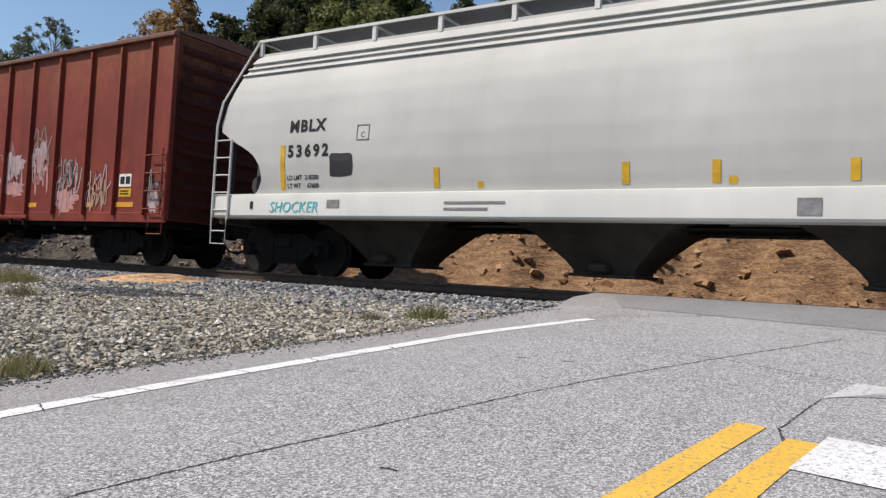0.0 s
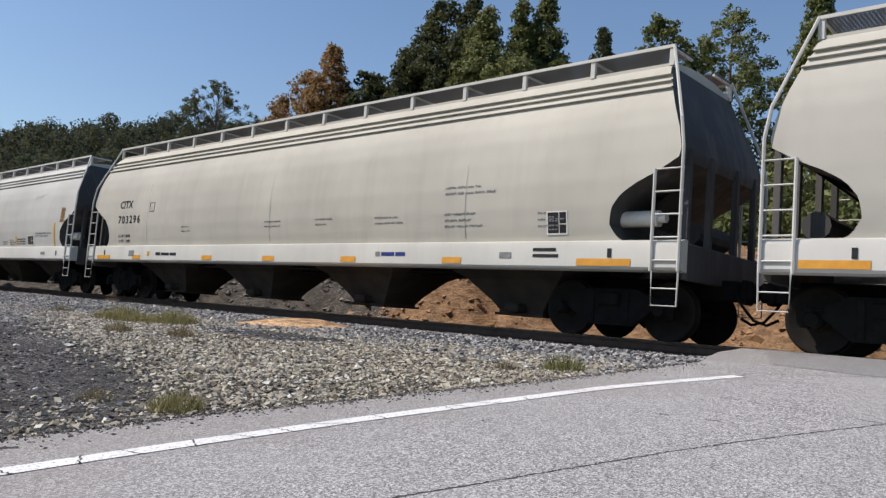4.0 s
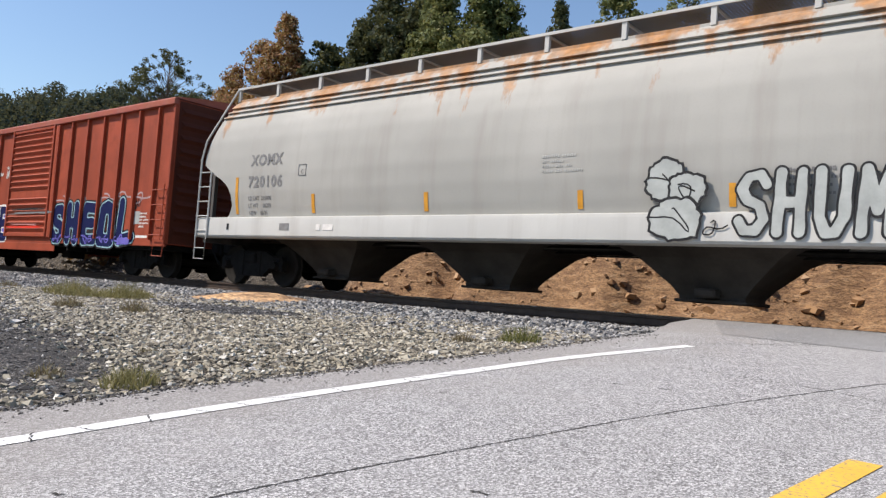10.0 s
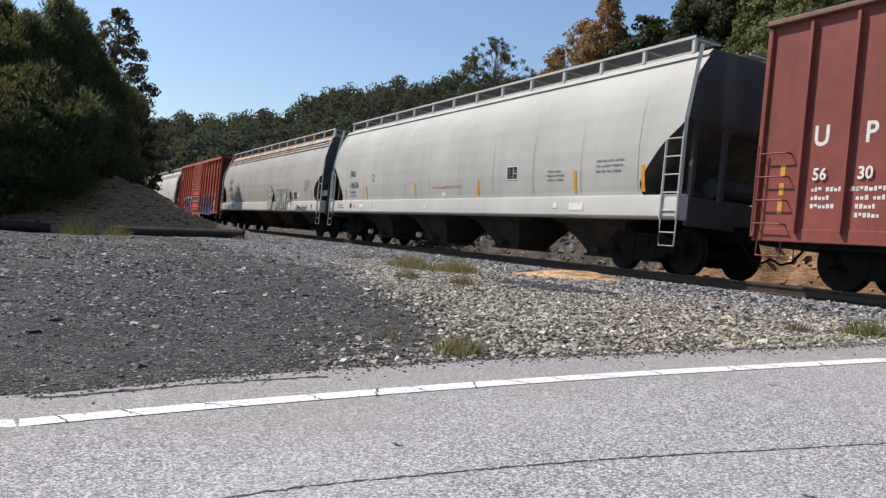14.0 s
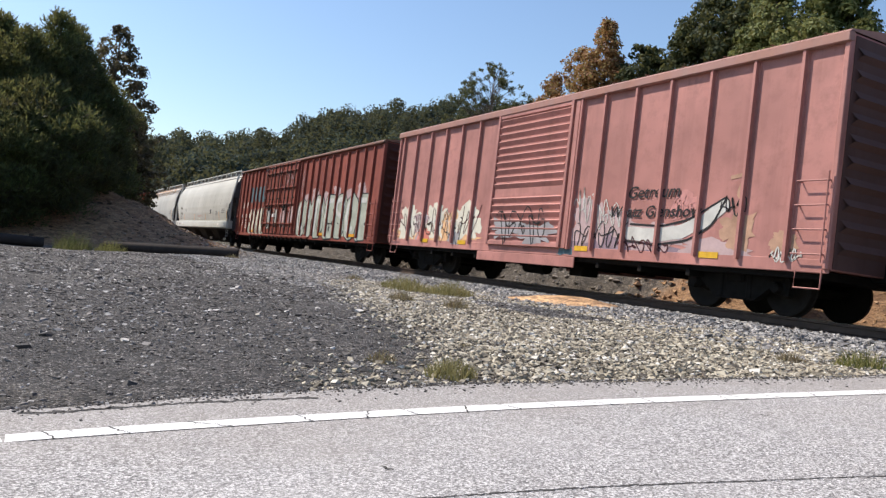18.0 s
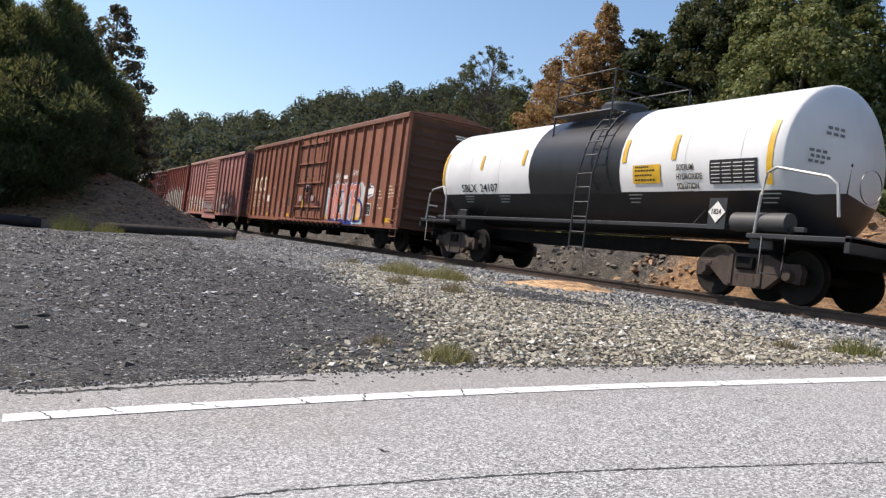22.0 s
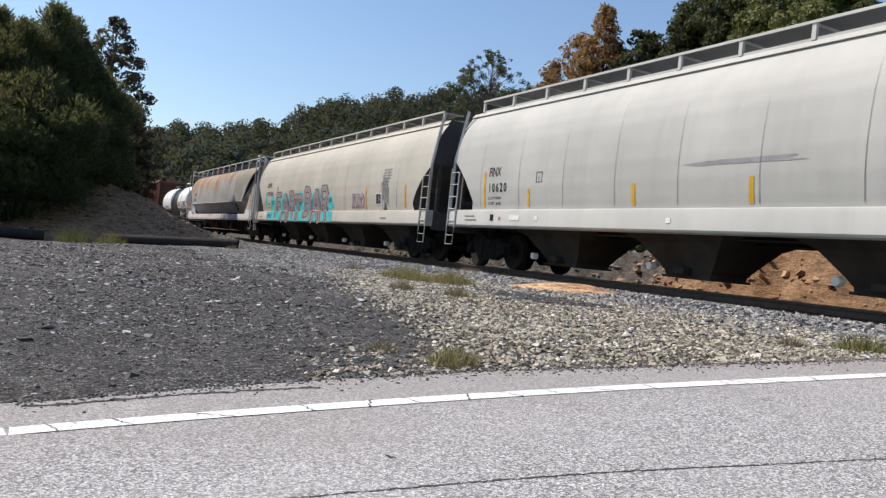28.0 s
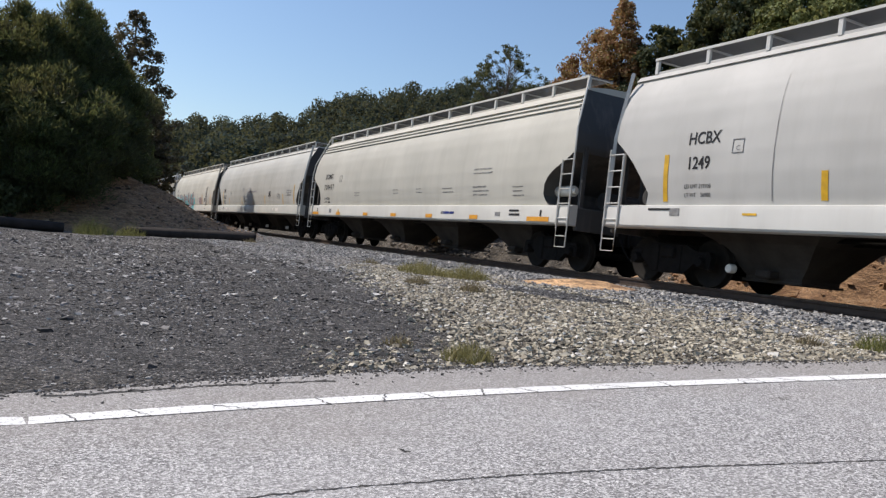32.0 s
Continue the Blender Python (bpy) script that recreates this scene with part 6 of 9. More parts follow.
def build_hopper_second():
    L = 19.52
    car, s = hopper_car(-12.07, L, (0.68, 0.68, 0.675), "clean white covered hopper wagon with a black sprayed-out square", "round", True, 0.0, 0.14, (0.78, 0.78, 0.77))
    s.words("MBLX", 1.93, 2.62, 0.30, "black_mark", 0.012, 1.0, 0.0, "black reporting letters")
    s.words("53692", 1.92, 2.16, 0.30, "black_mark", 0.012, 0.95, 0.0, "black wagon number")
    s.words("LD LMT  218200", 1.90, 1.74, 0.12, "black_mark", 0.002, 0.92)
    s.words("LT WT     67600", 1.90, 1.59, 0.12, "black_mark", 0.002, 0.92)
    plate_c(s, 3.52, 2.40, 0.27)
    s.patch(2.92, 0.52, 1.78, 2.19, "black_paint", 4, 0.06, "sprayed_square", "black sprayed-out square")
    for x, z1 in ((1.74, 2.38), (5.13, 1.88), (8.3, 1.87), (9.54, 1.86), (11.17, 1.83), (14.32, 1.88)):
        s.bar(x, 0.11, 1.56, z1, "yellow_mark", "reflector", "yellow reflective strip")
    s.bar(17.80, 0.12, 1.52, 2.29, "yellow_mark", "reflector", "yellow reflective strip")
    for x in (5.95, 9.75, 13.75):
        s.patch(x, 0.11, 1.54, 1.64, "yellow_mark", 7, 0.02, "yellow_spot")
    s.lines(13.0, 1.66, 0.45, 2, seed=3), s.lines(13.75, 1.72, 0.5, 3, seed=4), s.lines(14.5, 1.75, 0.75, 3, "black_mark", seed=5)
    data_panel(s, 15.5, 1.57, 0.52, 0.30)
    s.lines(16.2, 1.93, 1.3, 2, "grey_mark", 0.09, 0.05, seed=6)
    s.scrawl(15.7, 3.2, 0.95, 0.16, "silver_mark", 9, 2, 0.014, "scuff")
    for k in range(6):
        s.bar(18.30 + k * 0.055, 0.032, 2.36 + 0.04 * (k % 3), 2.82 - 0.05 * (k % 2), "rust_mark", "rust_streak", "rusty drip")
    s.patch(18.27, 0.36, 2.30, 2.40, "rust_mark", 12, 0.25, "rust_streak", "rusty drip")
    s.words("SHOCKER", 1.55, 1.14, 0.28, "teal_mark", 0.0, 0.95, 0.2, "turquoise sprayed tag", 0.001, "graffiti")
    sill_marks(s, [(1.05, 0.07, 1.20, 1.34, "black_mark"), (2.95, 0.28, 1.22, 1.36, "grey_mark"), (5.4, 1.1, 1.28, 1.32, "grey_mark"), (5.4, 0.8, 1.18, 1.22, "grey_mark"), (10.6, 0.28, 1.12, 1.34, "grey_mark"), (17.0, 0.35, 1.2, 1.3, "grey_mark"), (L - 1.25, 0.08, 1.18, 1.34, "black_mark")])


def marks_plain(s, L, letters, number, dark="black_mark", x=1.78, fat=0.006, squeeze=1.0):
    s.words(letters, x, 2.60, 0.31, dark, fat, squeeze, 0.0, "stencilled reporting letters")
    s.words(number, x - 0.02, 2.15, 0.31, dark, fat, squeeze, 0.0, "stencilled wagon number")
    s.words("LD LMT 220600", x, 1.74, 0.115, dark, 0.001, 0.95)
    s.words("LT WT    65400", x, 1.59, 0.115, dark, 0.001, 0.95)
    plate_c(s, x + 1.85, 2.45, 0.26)


def sill_yellow(s, L, gap=0.52, back=0.0):
    """Orange reflectors and black plates on a plastics hopper's sill."""
    decal = [(gap, 0.85, 1.09, 1.20, "orange_mark"), (L - 1.75, 0.95, 1.09, 1.20, "orange_mark")]
    for x in (3.7 - back, 6.75, 9.4, 12.2, 15.05):
        decal.append((x, 0.46, 1.10, 1.21, "orange_mark"))
    decal += [(1.15, 0.07, 1.22, 1.36, "black_mark"), (L - 1.2, 0.07, 1.22, 1.36, "black_mark"), (2.75, 0.30, 1.18, 1.34, "grey_mark"), (L - 3.3, 0.25, 1.2, 1.3, "grey_mark"), (3.85, 0.12, 1.20, 1.32, "yellow_mark"),
              (13.25, 0.13, 1.22, 1.31, "grey_mark"), (13.42, 0.36, 1.23, 1.30, "blue_mark"), (13.82, 0.26, 1.23, 1.30, "blue_mark"), (L - 2.6, 0.45, 1.32, 1.37, "black_mark"), (L - 2.6, 0.5, 1.22, 1.27, "black_mark")]
    sill_marks(s, decal)


def small_notices(s, L, seed):
    for k, (x, z, w, n) in enumerate(((5.5, 1.96, 0.45, 2), (9.3, 2.0, 0.55, 2), (11.2, 2.0, 0.5, 2), (13.1, 1.98, 0.7, 2), (15.0, 2.47, 1.0, 2), (15.0, 1.98, 0.85, 3), (17.1, 1.95, 0.5, 3))):
        s.lines(x, z, w, n, "grey_mark", 0.11, 0.042 if k in (4, 5) else 0.032, seed=seed + k)


def build_hopper_third():
    L = 19.68
    car, s = hopper_car(8.70, L, (0.66, 0.635, 0.575), "cream covered hopper wagon with orange reflectors on its sill", "round", True, 0.0, 0.22, (0.72, 0.71, 0.68))
    marks_plain(s, L, "CITX", "703296", x=1.84, squeeze=1.12)
    sill_yellow(s, L, 0.72, 0.70)
    small_notices(s, L, 30)
    data_panel(s, 17.3, 1.62, 0.36, 0.34)
    seams(s, (3.6, 9.5, 15.5), wide=0.015, z1=3.3)
    sill_marks(s, [(4.34, 0.26, 1.21, 1.29, "black_mark"), (4.65, 0.42, 1.21, 1.28, "black_mark"), (5.12, 0.32, 1.21, 1.28, "black_mark")])


def build_hopper_fourth():
    L = 19.42
    car, s = hopper_car(29.47, L, (0.66, 0.64, 0.59), "cream covered hopper wagon with a red sprayed tag", "round", True, 0.0, 0.18, (0.74, 0.73, 0.71))
    marks_plain(s, L, "XOMX", "720419")
    sill_yellow(s, L)
    small_notices(s, L, 50)
    for c, x, z, w, h in (("P", 3.72, 1.80, 0.26, 0.46), ("T", 4.15, 1.82, 0.34, 0.48), ("C", 3.84, 1.58, 0.42, 0.14)):
        s.spray(c, x, z, w, h, 0.115, "red_mark", "red_mark", 0.01, label="red sprayed letter")


def graffiti_word(s, words, x, z, size, fill, edge, fat=0.05, squeeze=1.0, slant=0.0, back=None, label="sprayed graffiti letters", border=0.035):
    """Fat sprayed letters with a contrasting edge."""
    for k, letter in enumerate(words):
        at = x
        if k:
            before = text_mesh(words[:k], size, M[edge], 0.0, squeeze, 0.0)
            at = x + max(v.co.x for v in before.vertices) + 0.05 * size
        if back:
            s.words(letter, at, z, size, back, fat + 2.2 * border, squeeze, slant, label, 0.001, "graffiti")
        s.words(letter, at, z, size, edge, fat + border, squeeze, slant, label, 0.003, "graffiti")
        s.words(letter, at, z, size, fill, fat, squeeze, slant, label, 0.005, "graffiti")


def build_boxcar_orange():
    L = 15.5
    car, s = boxcar(50.47, L, (0.355, 0.064, 0.027), "orange-red boxcar with blue and violet graffiti under a louvred door", 4.52, 0.84, ("louver", 6.08, 2.95), (0.55, 1.44, 2.33, 3.23, 4.13, 5.05, 9.28, 10.1, 11.05, 11.98, 12.93, 13.85, 14.78), 0.30, 0.0, (0.36, 0.09, 0.06), 1.85)
    s.words("AG", 1.05, 2.17, 0.27, "white_mark", 0.004, 0.9), s.words("R", 1.95, 2.17, 0.27, "white_mark", 0.004)
    s.words("77", 1.05, 1.83, 0.27, "white_mark", 0.004, 0.9), s.words("793", 1.85, 1.83, 0.27, "white_mark", 0.004)
    s.lines(1.05, 1.62, 0.35, 2, "white_mark", seed=3), s.lines(1.8, 1.62, 0.4, 2, "white_mark", seed=4)
    # first piece: dark violet letters with a white edge
    s.patch(2.38, 3.75, 0.80, 1.90, "violet_mark", 2, 0.06, out=0.001, label="violet graffiti ground")
    for k, (c, x, w, h) in enumerate((("S", 2.52, 0.62, 0.92), ("A", 3.18, 0.66, 0.90), ("N", 3.92, 0.66, 0.92), ("C", 4.72, 0.58, 0.94), ("E", 5.42, 0.55, 0.92))):
        s.spray(c, x, 0.92, w, h, 0.26, "navy_fade", "white_mark", 0.04, 0.004 + 0.007 * (k % 2), 0.06, label="dark violet graffiti letter with a white edge")
    s.stroke([(2.3, 0.95), (2.3, 1.86), (3.3, 1.93), (4.4, 1.98), (5.95, 1.95), (6.0, 1.4), (6.1, 0.85)], 0.045, "white_mark", 0.019)
    for k in range(7):
        s.scrawl(2.5 + 0.52 * k, 0.84, 0.35, 0.2, "blue_mark", 160 + k, 1, 0.022, out=0.022)
    # second piece: blue letters, pale edge, black line round it
    for k, (c, x, w, h) in enumerate((("S", 9.30, 0.66, 0.92), ("H", 10.22, 0.62, 0.96), ("E", 11.14, 0.72, 0.92), ("Q", 12.12, 0.76, 0.92), ("L", 13.08, 0.74, 1.02))):
        s.spray(c, x, 0.90, w, h, 0.28 if c != "Q" else 0.33, "navy_fade", "pale_teal", 0.035, 0.004 + 0.009 * (k % 2), 0.0, "black_mark", "blue graffiti letter with a pale edge")
    s.patch(13.15, 0.62, 0.80, 0.98, "violet_mark", 88, 0.12, out=0.026, label="violet graffiti fade")
    for k in range(6):
        s.scrawl(9.4 + k * 0.85, 1.85, 0.8, 0.33, "pink_mark", 80 + k, 1, 0.045, out=0.0005, label="faint pale loop over the letters")
    for k in range(5):
        s.scrawl(9.4 + k * 0.88, 0.82, 0.7, 0.22, "violet_mark", 60 + k, 2, 0.04, out=0.024)
    s.patch(1.9, 0.45, 0.95, 1.5, "red_mark", 5, 0.25, label="red sprayed patch", out=0.0005)
    s.scrawl(13.72, 1.72, 0.42, 0.34, "black_mark", 31, 4, 0.03), s.bar(13.75, 0.42, 1.35, 1.68, "silver_mark", "graffiti")
    s.lines(14.15, 1.6, 0.3, 5, "white_mark", seed=9), s.bar(13.9, 0.8, 0.95, 1.05, "white_mark", "graffiti")
    s.scrawl(5.0, 2.95, 0.40, 0.10, "white_mark", 2, 4, 0.022)
    for k, (z, w) in enumerate(((3.15, 0.30), (3.0, 0.36), (2.86, 0.30))):
        s.scrawl(5.62, z, w, 0.12, "white_mark", 7 + k, 4, 0.024, label="small white sprayed tag")
    s.patch(5.64, 0.28, 2.92, 3.08, "white_mark", 17, 0.4, e=0.8)
    for k, (z, w, h) in enumerate(((3.72, 0.36, 0.16), (3.54, 0.44, 0.16), (3.36, 0.38, 0.15))):
        s.scrawl(0.62, z, w, h, "pale_blue", 4 + k, 4, 0.034, label="small pale sprayed tag")
    s.stroke([(0.76, 3.98), (0.84, 4.06), (0.92, 3.98), (0.84, 3.90), (0.76, 3.98)], 0.03, "pale_blue", 0.004)
    # pale paint and scrapes on the door
    for k, (x, w, z, m) in enumerate(((6.5, 2.3, 1.75, "black_mark"), (6.4, 2.5, 1.66, "grey_mark"), (6.3, 2.4, 1.20, "red_mark"), (6.5, 2.0, 1.32, "pale_red"))):
        ob = s.patch(x, w, z, z + 0.09, m, 40 + k, 0.5, "scrape", "scraped paint on the door")
        ob.location.y -= 0.085


def build_hopper_rusty():
    L = 19.58
    car, s = hopper_car(67.43, L, (0.545, 0.54, 0.527), "dirty white covered hopper wagon with rust runs and grey graffiti", "round", True, 1.0, 0.42, (0.66, 0.66, 0.66))
    s.words("XOMX", 1.88, 2.63, 0.33, "grey_mark", 0.012, 1.0), s.words("720106", 1.84, 2.15, 0.33, "grey_mark", 0.012, 1.0)
    s.words("LD LMT  215800", 1.84, 1.86, 0.125, "grey_mark", 0.002, 0.92), s.words("LT WT     66200", 1.84, 1.70, 0.125, "grey_mark", 0.002, 0.92), s.words("NEW    10-91", 1.84, 1.54, 0.125, "grey_mark", 0.002, 0.92)
    plate_c(s, 3.5, 2.34, 0.24)
    for x, z1 in ((1.38, 2.38), (3.94, 1.95), (6.97, 1.90), (10.1, 1.85), (12.43, 1.88), (15.1, 1.89), (18.0, 2.31)):
        s.bar(x, 0.095, 1.56, z1, "orange_mark", "reflector", "orange reflective strip")
    big = Side(car, False, -1.640)
    for k, (xx, w, z0, z1) in enumerate(((11.28, 0.55, 1.66, 2.22), (11.62, 0.50, 1.58, 2.02), (11.36, 0.72, 1.10, 1.66))):
        big.patch(xx - 0.04, w + 0.08, z0 - 0.04, z1 + 0.04, "black_mark", 401 + 3 * k, 0.12, out=0.001 + 0.006 * k, e=0.85)
        big.patch(xx, w, z0, z1, "silver_mark", 401 + 3 * k, 0.12, out=0.003 + 0.006 * k, e=0.85, label="grey rounded graffiti letter")
        big.scrawl(xx + 0.15 * w, z0 + 0.25 * (z1 - z0), 0.6 * w, 0.45 * (z1 - z0), "black_mark", 403 + 7 * k, 1, 0.022, out=0.006 + 0.006 * k)
    for k, (c, x) in enumerate(zip("SHUMP", (12.58, 13.05, 13.55, 14.05, 14.62))):
        big.spray(c, x, 1.20, 0.36, 0.78, 0.13, "silver_mark", "black_mark", 0.03, 0.004 + 0.007 * (k % 2), 0.08, label="grey graffiti letter with a black edge")
    big.scrawl(12.1, 1.12, 0.28, 0.25, "black_mark", 9, 1, 0.022), big.scrawl(15.2, 1.3, 0.2, 0.22, "black_mark", 12, 2, 0.022)
    s.words("DimeSock", 16.1, 1.09, 0.34, "black_mark", 0.0, 1.15, 0.3, "thin black sprayed tag", 0.001, "graffiti")
    data_panel(s, 15.46, 1.60, 0.50, 0.30)
    s.bar(16.05, 0.22, 1.65, 1.85, "white_mark", "placard")
    s.lines(17.0, 2.36, 0.65, 5, "grey_mark", 0.1, 0.05, seed=8), s.lines(13.2, 2.0, 0.5, 4, "grey_mark", 0.1, 0.05, seed=12)
    s.lines(9.45, 2.38, 0.5, 4, "pale_grey", 0.08, 0.045, seed=14)
    sill_marks(s, [(1.2, 0.07, 1.2, 1.34, "black_mark"), (3.05, 0.3, 1.2, 1.34, "grey_mark"), (4.2, 0.12, 1.2, 1.32, "white_mark"), (4.4, 0.3, 1.2, 1.32, "white_mark"), (14.5, 0.25, 1.2, 1.38, "white_mark"), (14.9, 0.28, 1.2, 1.38, "white_mark"), (L - 1.3, 0.1, 1.16, 1.36, "black_mark")])


def finx(x, L, number, color, label, marks, shift=0.0):
    car, s = hopper_car(x, L, color, label, "angular", False, 0.0, 0.24, tint(color, 1.05), True)
    s.words("FINX", 2.02, 2.36, 0.32, "black_mark", 0.005, 0.80), s.words(number, 2.02, 1.95, 0.32, "black_mark", 0.005, 0.86)
    s.words("LD LMT 220500", 2.02, 1.76, 0.10, "black_mark", 0.0, 0.9), s.words("LT WT    65500", 2.02, 1.62, 0.10, "black_mark", 0.0, 0.9)
    plate_c(s, 4.18, 2.14, 0.24)
    for xx, z1, m in marks:
        s.bar(xx, 0.10, 1.56, z1, m, "reflector", "yellow reflective strip")
    data_panel(s, 13.15 + shift, 1.95, 0.46, 0.30)
    seams(s, (1.62, 3.44, 5.24, 7.0, 8.77, 10.61, 12.45, 14.31, 16.17, 18.0), wide=0.014)
    s.lines(14.9 + shift, 2.05, 0.7, 3, "grey_mark", 0.1, 0.045, seed=3)
    s.lines(16.7 + shift, 2.2, 0.75, 3, "grey_mark", 0.11, 0.05, seed=5)
    sill_marks(s, [(2.3, 0.16, 1.20, 1.36, "black_mark"), (3.2, 0.45, 1.22, 1.35, "white_mark"), (2.7, 0.1, 1.22, 1.3, "pale_red"), (4.3, 0.12, 1.22, 1.32, "white_mark"), (15.9, 0.5, 1.18, 1.34, "white_mark"), (8.6, 0.12, 1.2, 1.3, "white_mark"), (15.3, 0.14, 1.22, 1.34, "white_mark"), (1.0, 0.5, 1.3, 1.33, "grey_mark"), (1.0, 0.6, 1.2, 1.23, "grey_mark")])
    return car, s


def build_hopper_finx_first():
    car, s = finx(88.10, 19.25, "10036", (0.61, 0.618, 0.602), "pale grey covered hopper wagon with dark weld seams and yellow strips",
                  ((1.55, 1.9, "orange_mark"), (3.66, 1.98, "orange_mark"), (7.70, 1.98, "orange_mark"), (11.64, 1.98, "orange_mark"), (15.92, 2.05, "orange_mark"), (18.1, 2.09, "orange_mark")))
    s.words("DO NOT HAMMER SIDES OF CAR", 8.95, 1.78, 0.125, "pale_red", 0.0, 1.0)
    s.bar(9.55, 0.24, 1.58, 1.68, "white_mark", "placard")


def build_boxcar_sprayed():
    L = 20.4
    car, s = boxcar(108.95, L, (0.245, 0.066, 0.048), "dark red long boxcar with double doors and silver graffiti", 4.33, 0.76, ("double", 5.80, 5.1), (0.84, 1.63, 2.46, 3.28, 3.98, 4.78, 11.2, 11.93, 12.77, 13.6, 14.45, 15.3, 16.15, 17.0, 17.85, 18.7, 19.55), 0.40, 0.0, (0.17, 0.095, 0.075), eave=0.075)
    s.words("U", 1.00, 2.22, 0.44, "white_mark", 0.010, 0.9), s.words("P", 1.85, 2.22, 0.44, "white_mark", 0.008, 0.9)
    for w, x in (("56", 1.05), ("30", 1.80), ("02", 2.60)):
        s.words(w, x, 1.68, 0.26, "white_mark", 0.006, 0.95, out=0.022)
    s.lines(1.05, 1.5, 0.4, 3, "white_mark", 0.13, 0.07, seed=2), s.lines(1.8, 1.5, 0.4, 4, "white_mark", 0.13, 0.07, seed=3)
    for z in (1.15, 1.45, 1.75):
        s.bar(0.45, 0.09, z, z + 0.2, "orange_mark", "reflector")
    graffiti_word(s, "BUEL", 2.62, 2.58, 0.98, "blue_faded", "blue_faded", 0.04, 1.25, 0.0, None, "faded blue graffiti letters")
    s.patch(2.45, 3.45, 0.72, 1.30, "sage_mark", 7, 0.10, out=0.001, label="grey-green graffiti ground")
    for k, (c, x, w) in enumerate((("S", 2.72, 0.62), ("A", 3.42, 0.66), ("O", 4.18, 0.66), ("U", 4.92, 0.6))):
        s.spray(c, x, 1.10, w, 0.95, 0.28, "cream_spray", "black_mark", 0.028, 0.003 + 0.008 * (k % 2), 0.1, None, "cream rounded graffiti letter")
    for k, (x, w, z1) in enumerate(((2.6, 0.8, 1.25), (3.5, 0.7, 1.18), (4.2, 0.8, 1.28), (5.0, 0.75, 1.2))):
        s.patch(x, w, 0.80, z1, "sage_mark", 170 + k, 0.25, out=0.015, e=0.7, label="grey-green sprayed shading")
        s.stroke([(x + 0.1, 0.85), (x + 0.25, z1 - 0.05), (x + 0.55, z1 + 0.02), (x + 0.62, 0.85)], 0.028, "black_mark", 0.018)
    # grey-green piece
    s.patch(10.95, 8.6, 0.72, 2.0, "sage_mark", 11, 0.05, out=0.001, n=90, label="grey-green graffiti ground")
    for k, (c, x, w, h) in enumerate((("O", 11.35, 0.95, 1.16), ("Y", 12.55, 0.95, 1.14), ("D", 13.75, 0.95, 1.24), ("E", 15.0, 0.85, 1.22), ("S", 16.15, 0.95, 1.26), ("O", 17.4, 0.9, 1.2), ("E", 18.55, 0.7, 1.16))):
        s.spray(c, x, 1.06, w, h, 0.56, "sage_mark", "black_mark", 0.05, 0.003 + 0.010 * (k % 2), 0.06, None, "grey-green rounded graffiti letter with a black edge")
        lit = [[(x + (u + 0.06 * v) * w - 0.05, 1.12 + v * h) for u, v in line] for line in STROKES[c]][0]
        s.stroke(lit[: max(2, len(lit) * 2 // 3)], 0.20, "pale_grey", 0.022, "pale highlight on a letter")
    for k in range(6):
        s.patch(11.7 + k * 1.3, 0.85, 2.2, 2.72 + 0.14 * (k % 2), "pink_mark", 70 + k, 0.42, out=0.0006, label="pale sprayed flame")
    for x in (12.4, 14.2, 15.6):
        for a in (0.3, 1.35, 2.4):
            s.stroke([(x - 0.13 * math.cos(a), 1.2 - 0.17 * math.sin(a)), (x + 0.13 * math.cos(a), 1.2 + 0.17 * math.sin(a))], 0.03, "black_mark", 0.03)
    for k in range(4):
        s.patch(6.3 + 1.25 * k, 0.7, 1.2 + 0.15 * (k % 2), 2.1, "pink_mark" if k > 1 else "silver_mark", 31 + k, 0.3, out=0.075, label="sprayed paint on the doors")
    s.scrawl(9.0, 3.2, 1.5, 0.55, "pink_mark", 5, 5, 0.022, out=0.10), s.scrawl(11.4, 2.6, 0.45, 1.2, "pink_mark", 6, 3, 0.022)
    s.bar(7.6, 0.24, 1.68, 1.84, "white_mark", "placard").location.y -= 0.16
    s.bar(7.95, 0.24, 1.68, 1.84, "white_mark", "placard").location.y -= 0.16
    for x in (3.45, 6.7, 10.0, 14.4, 17.9):
        s.bar(x, 0.55, 0.90, 1.01, "orange_mark", "reflector").location.y -= 0.03


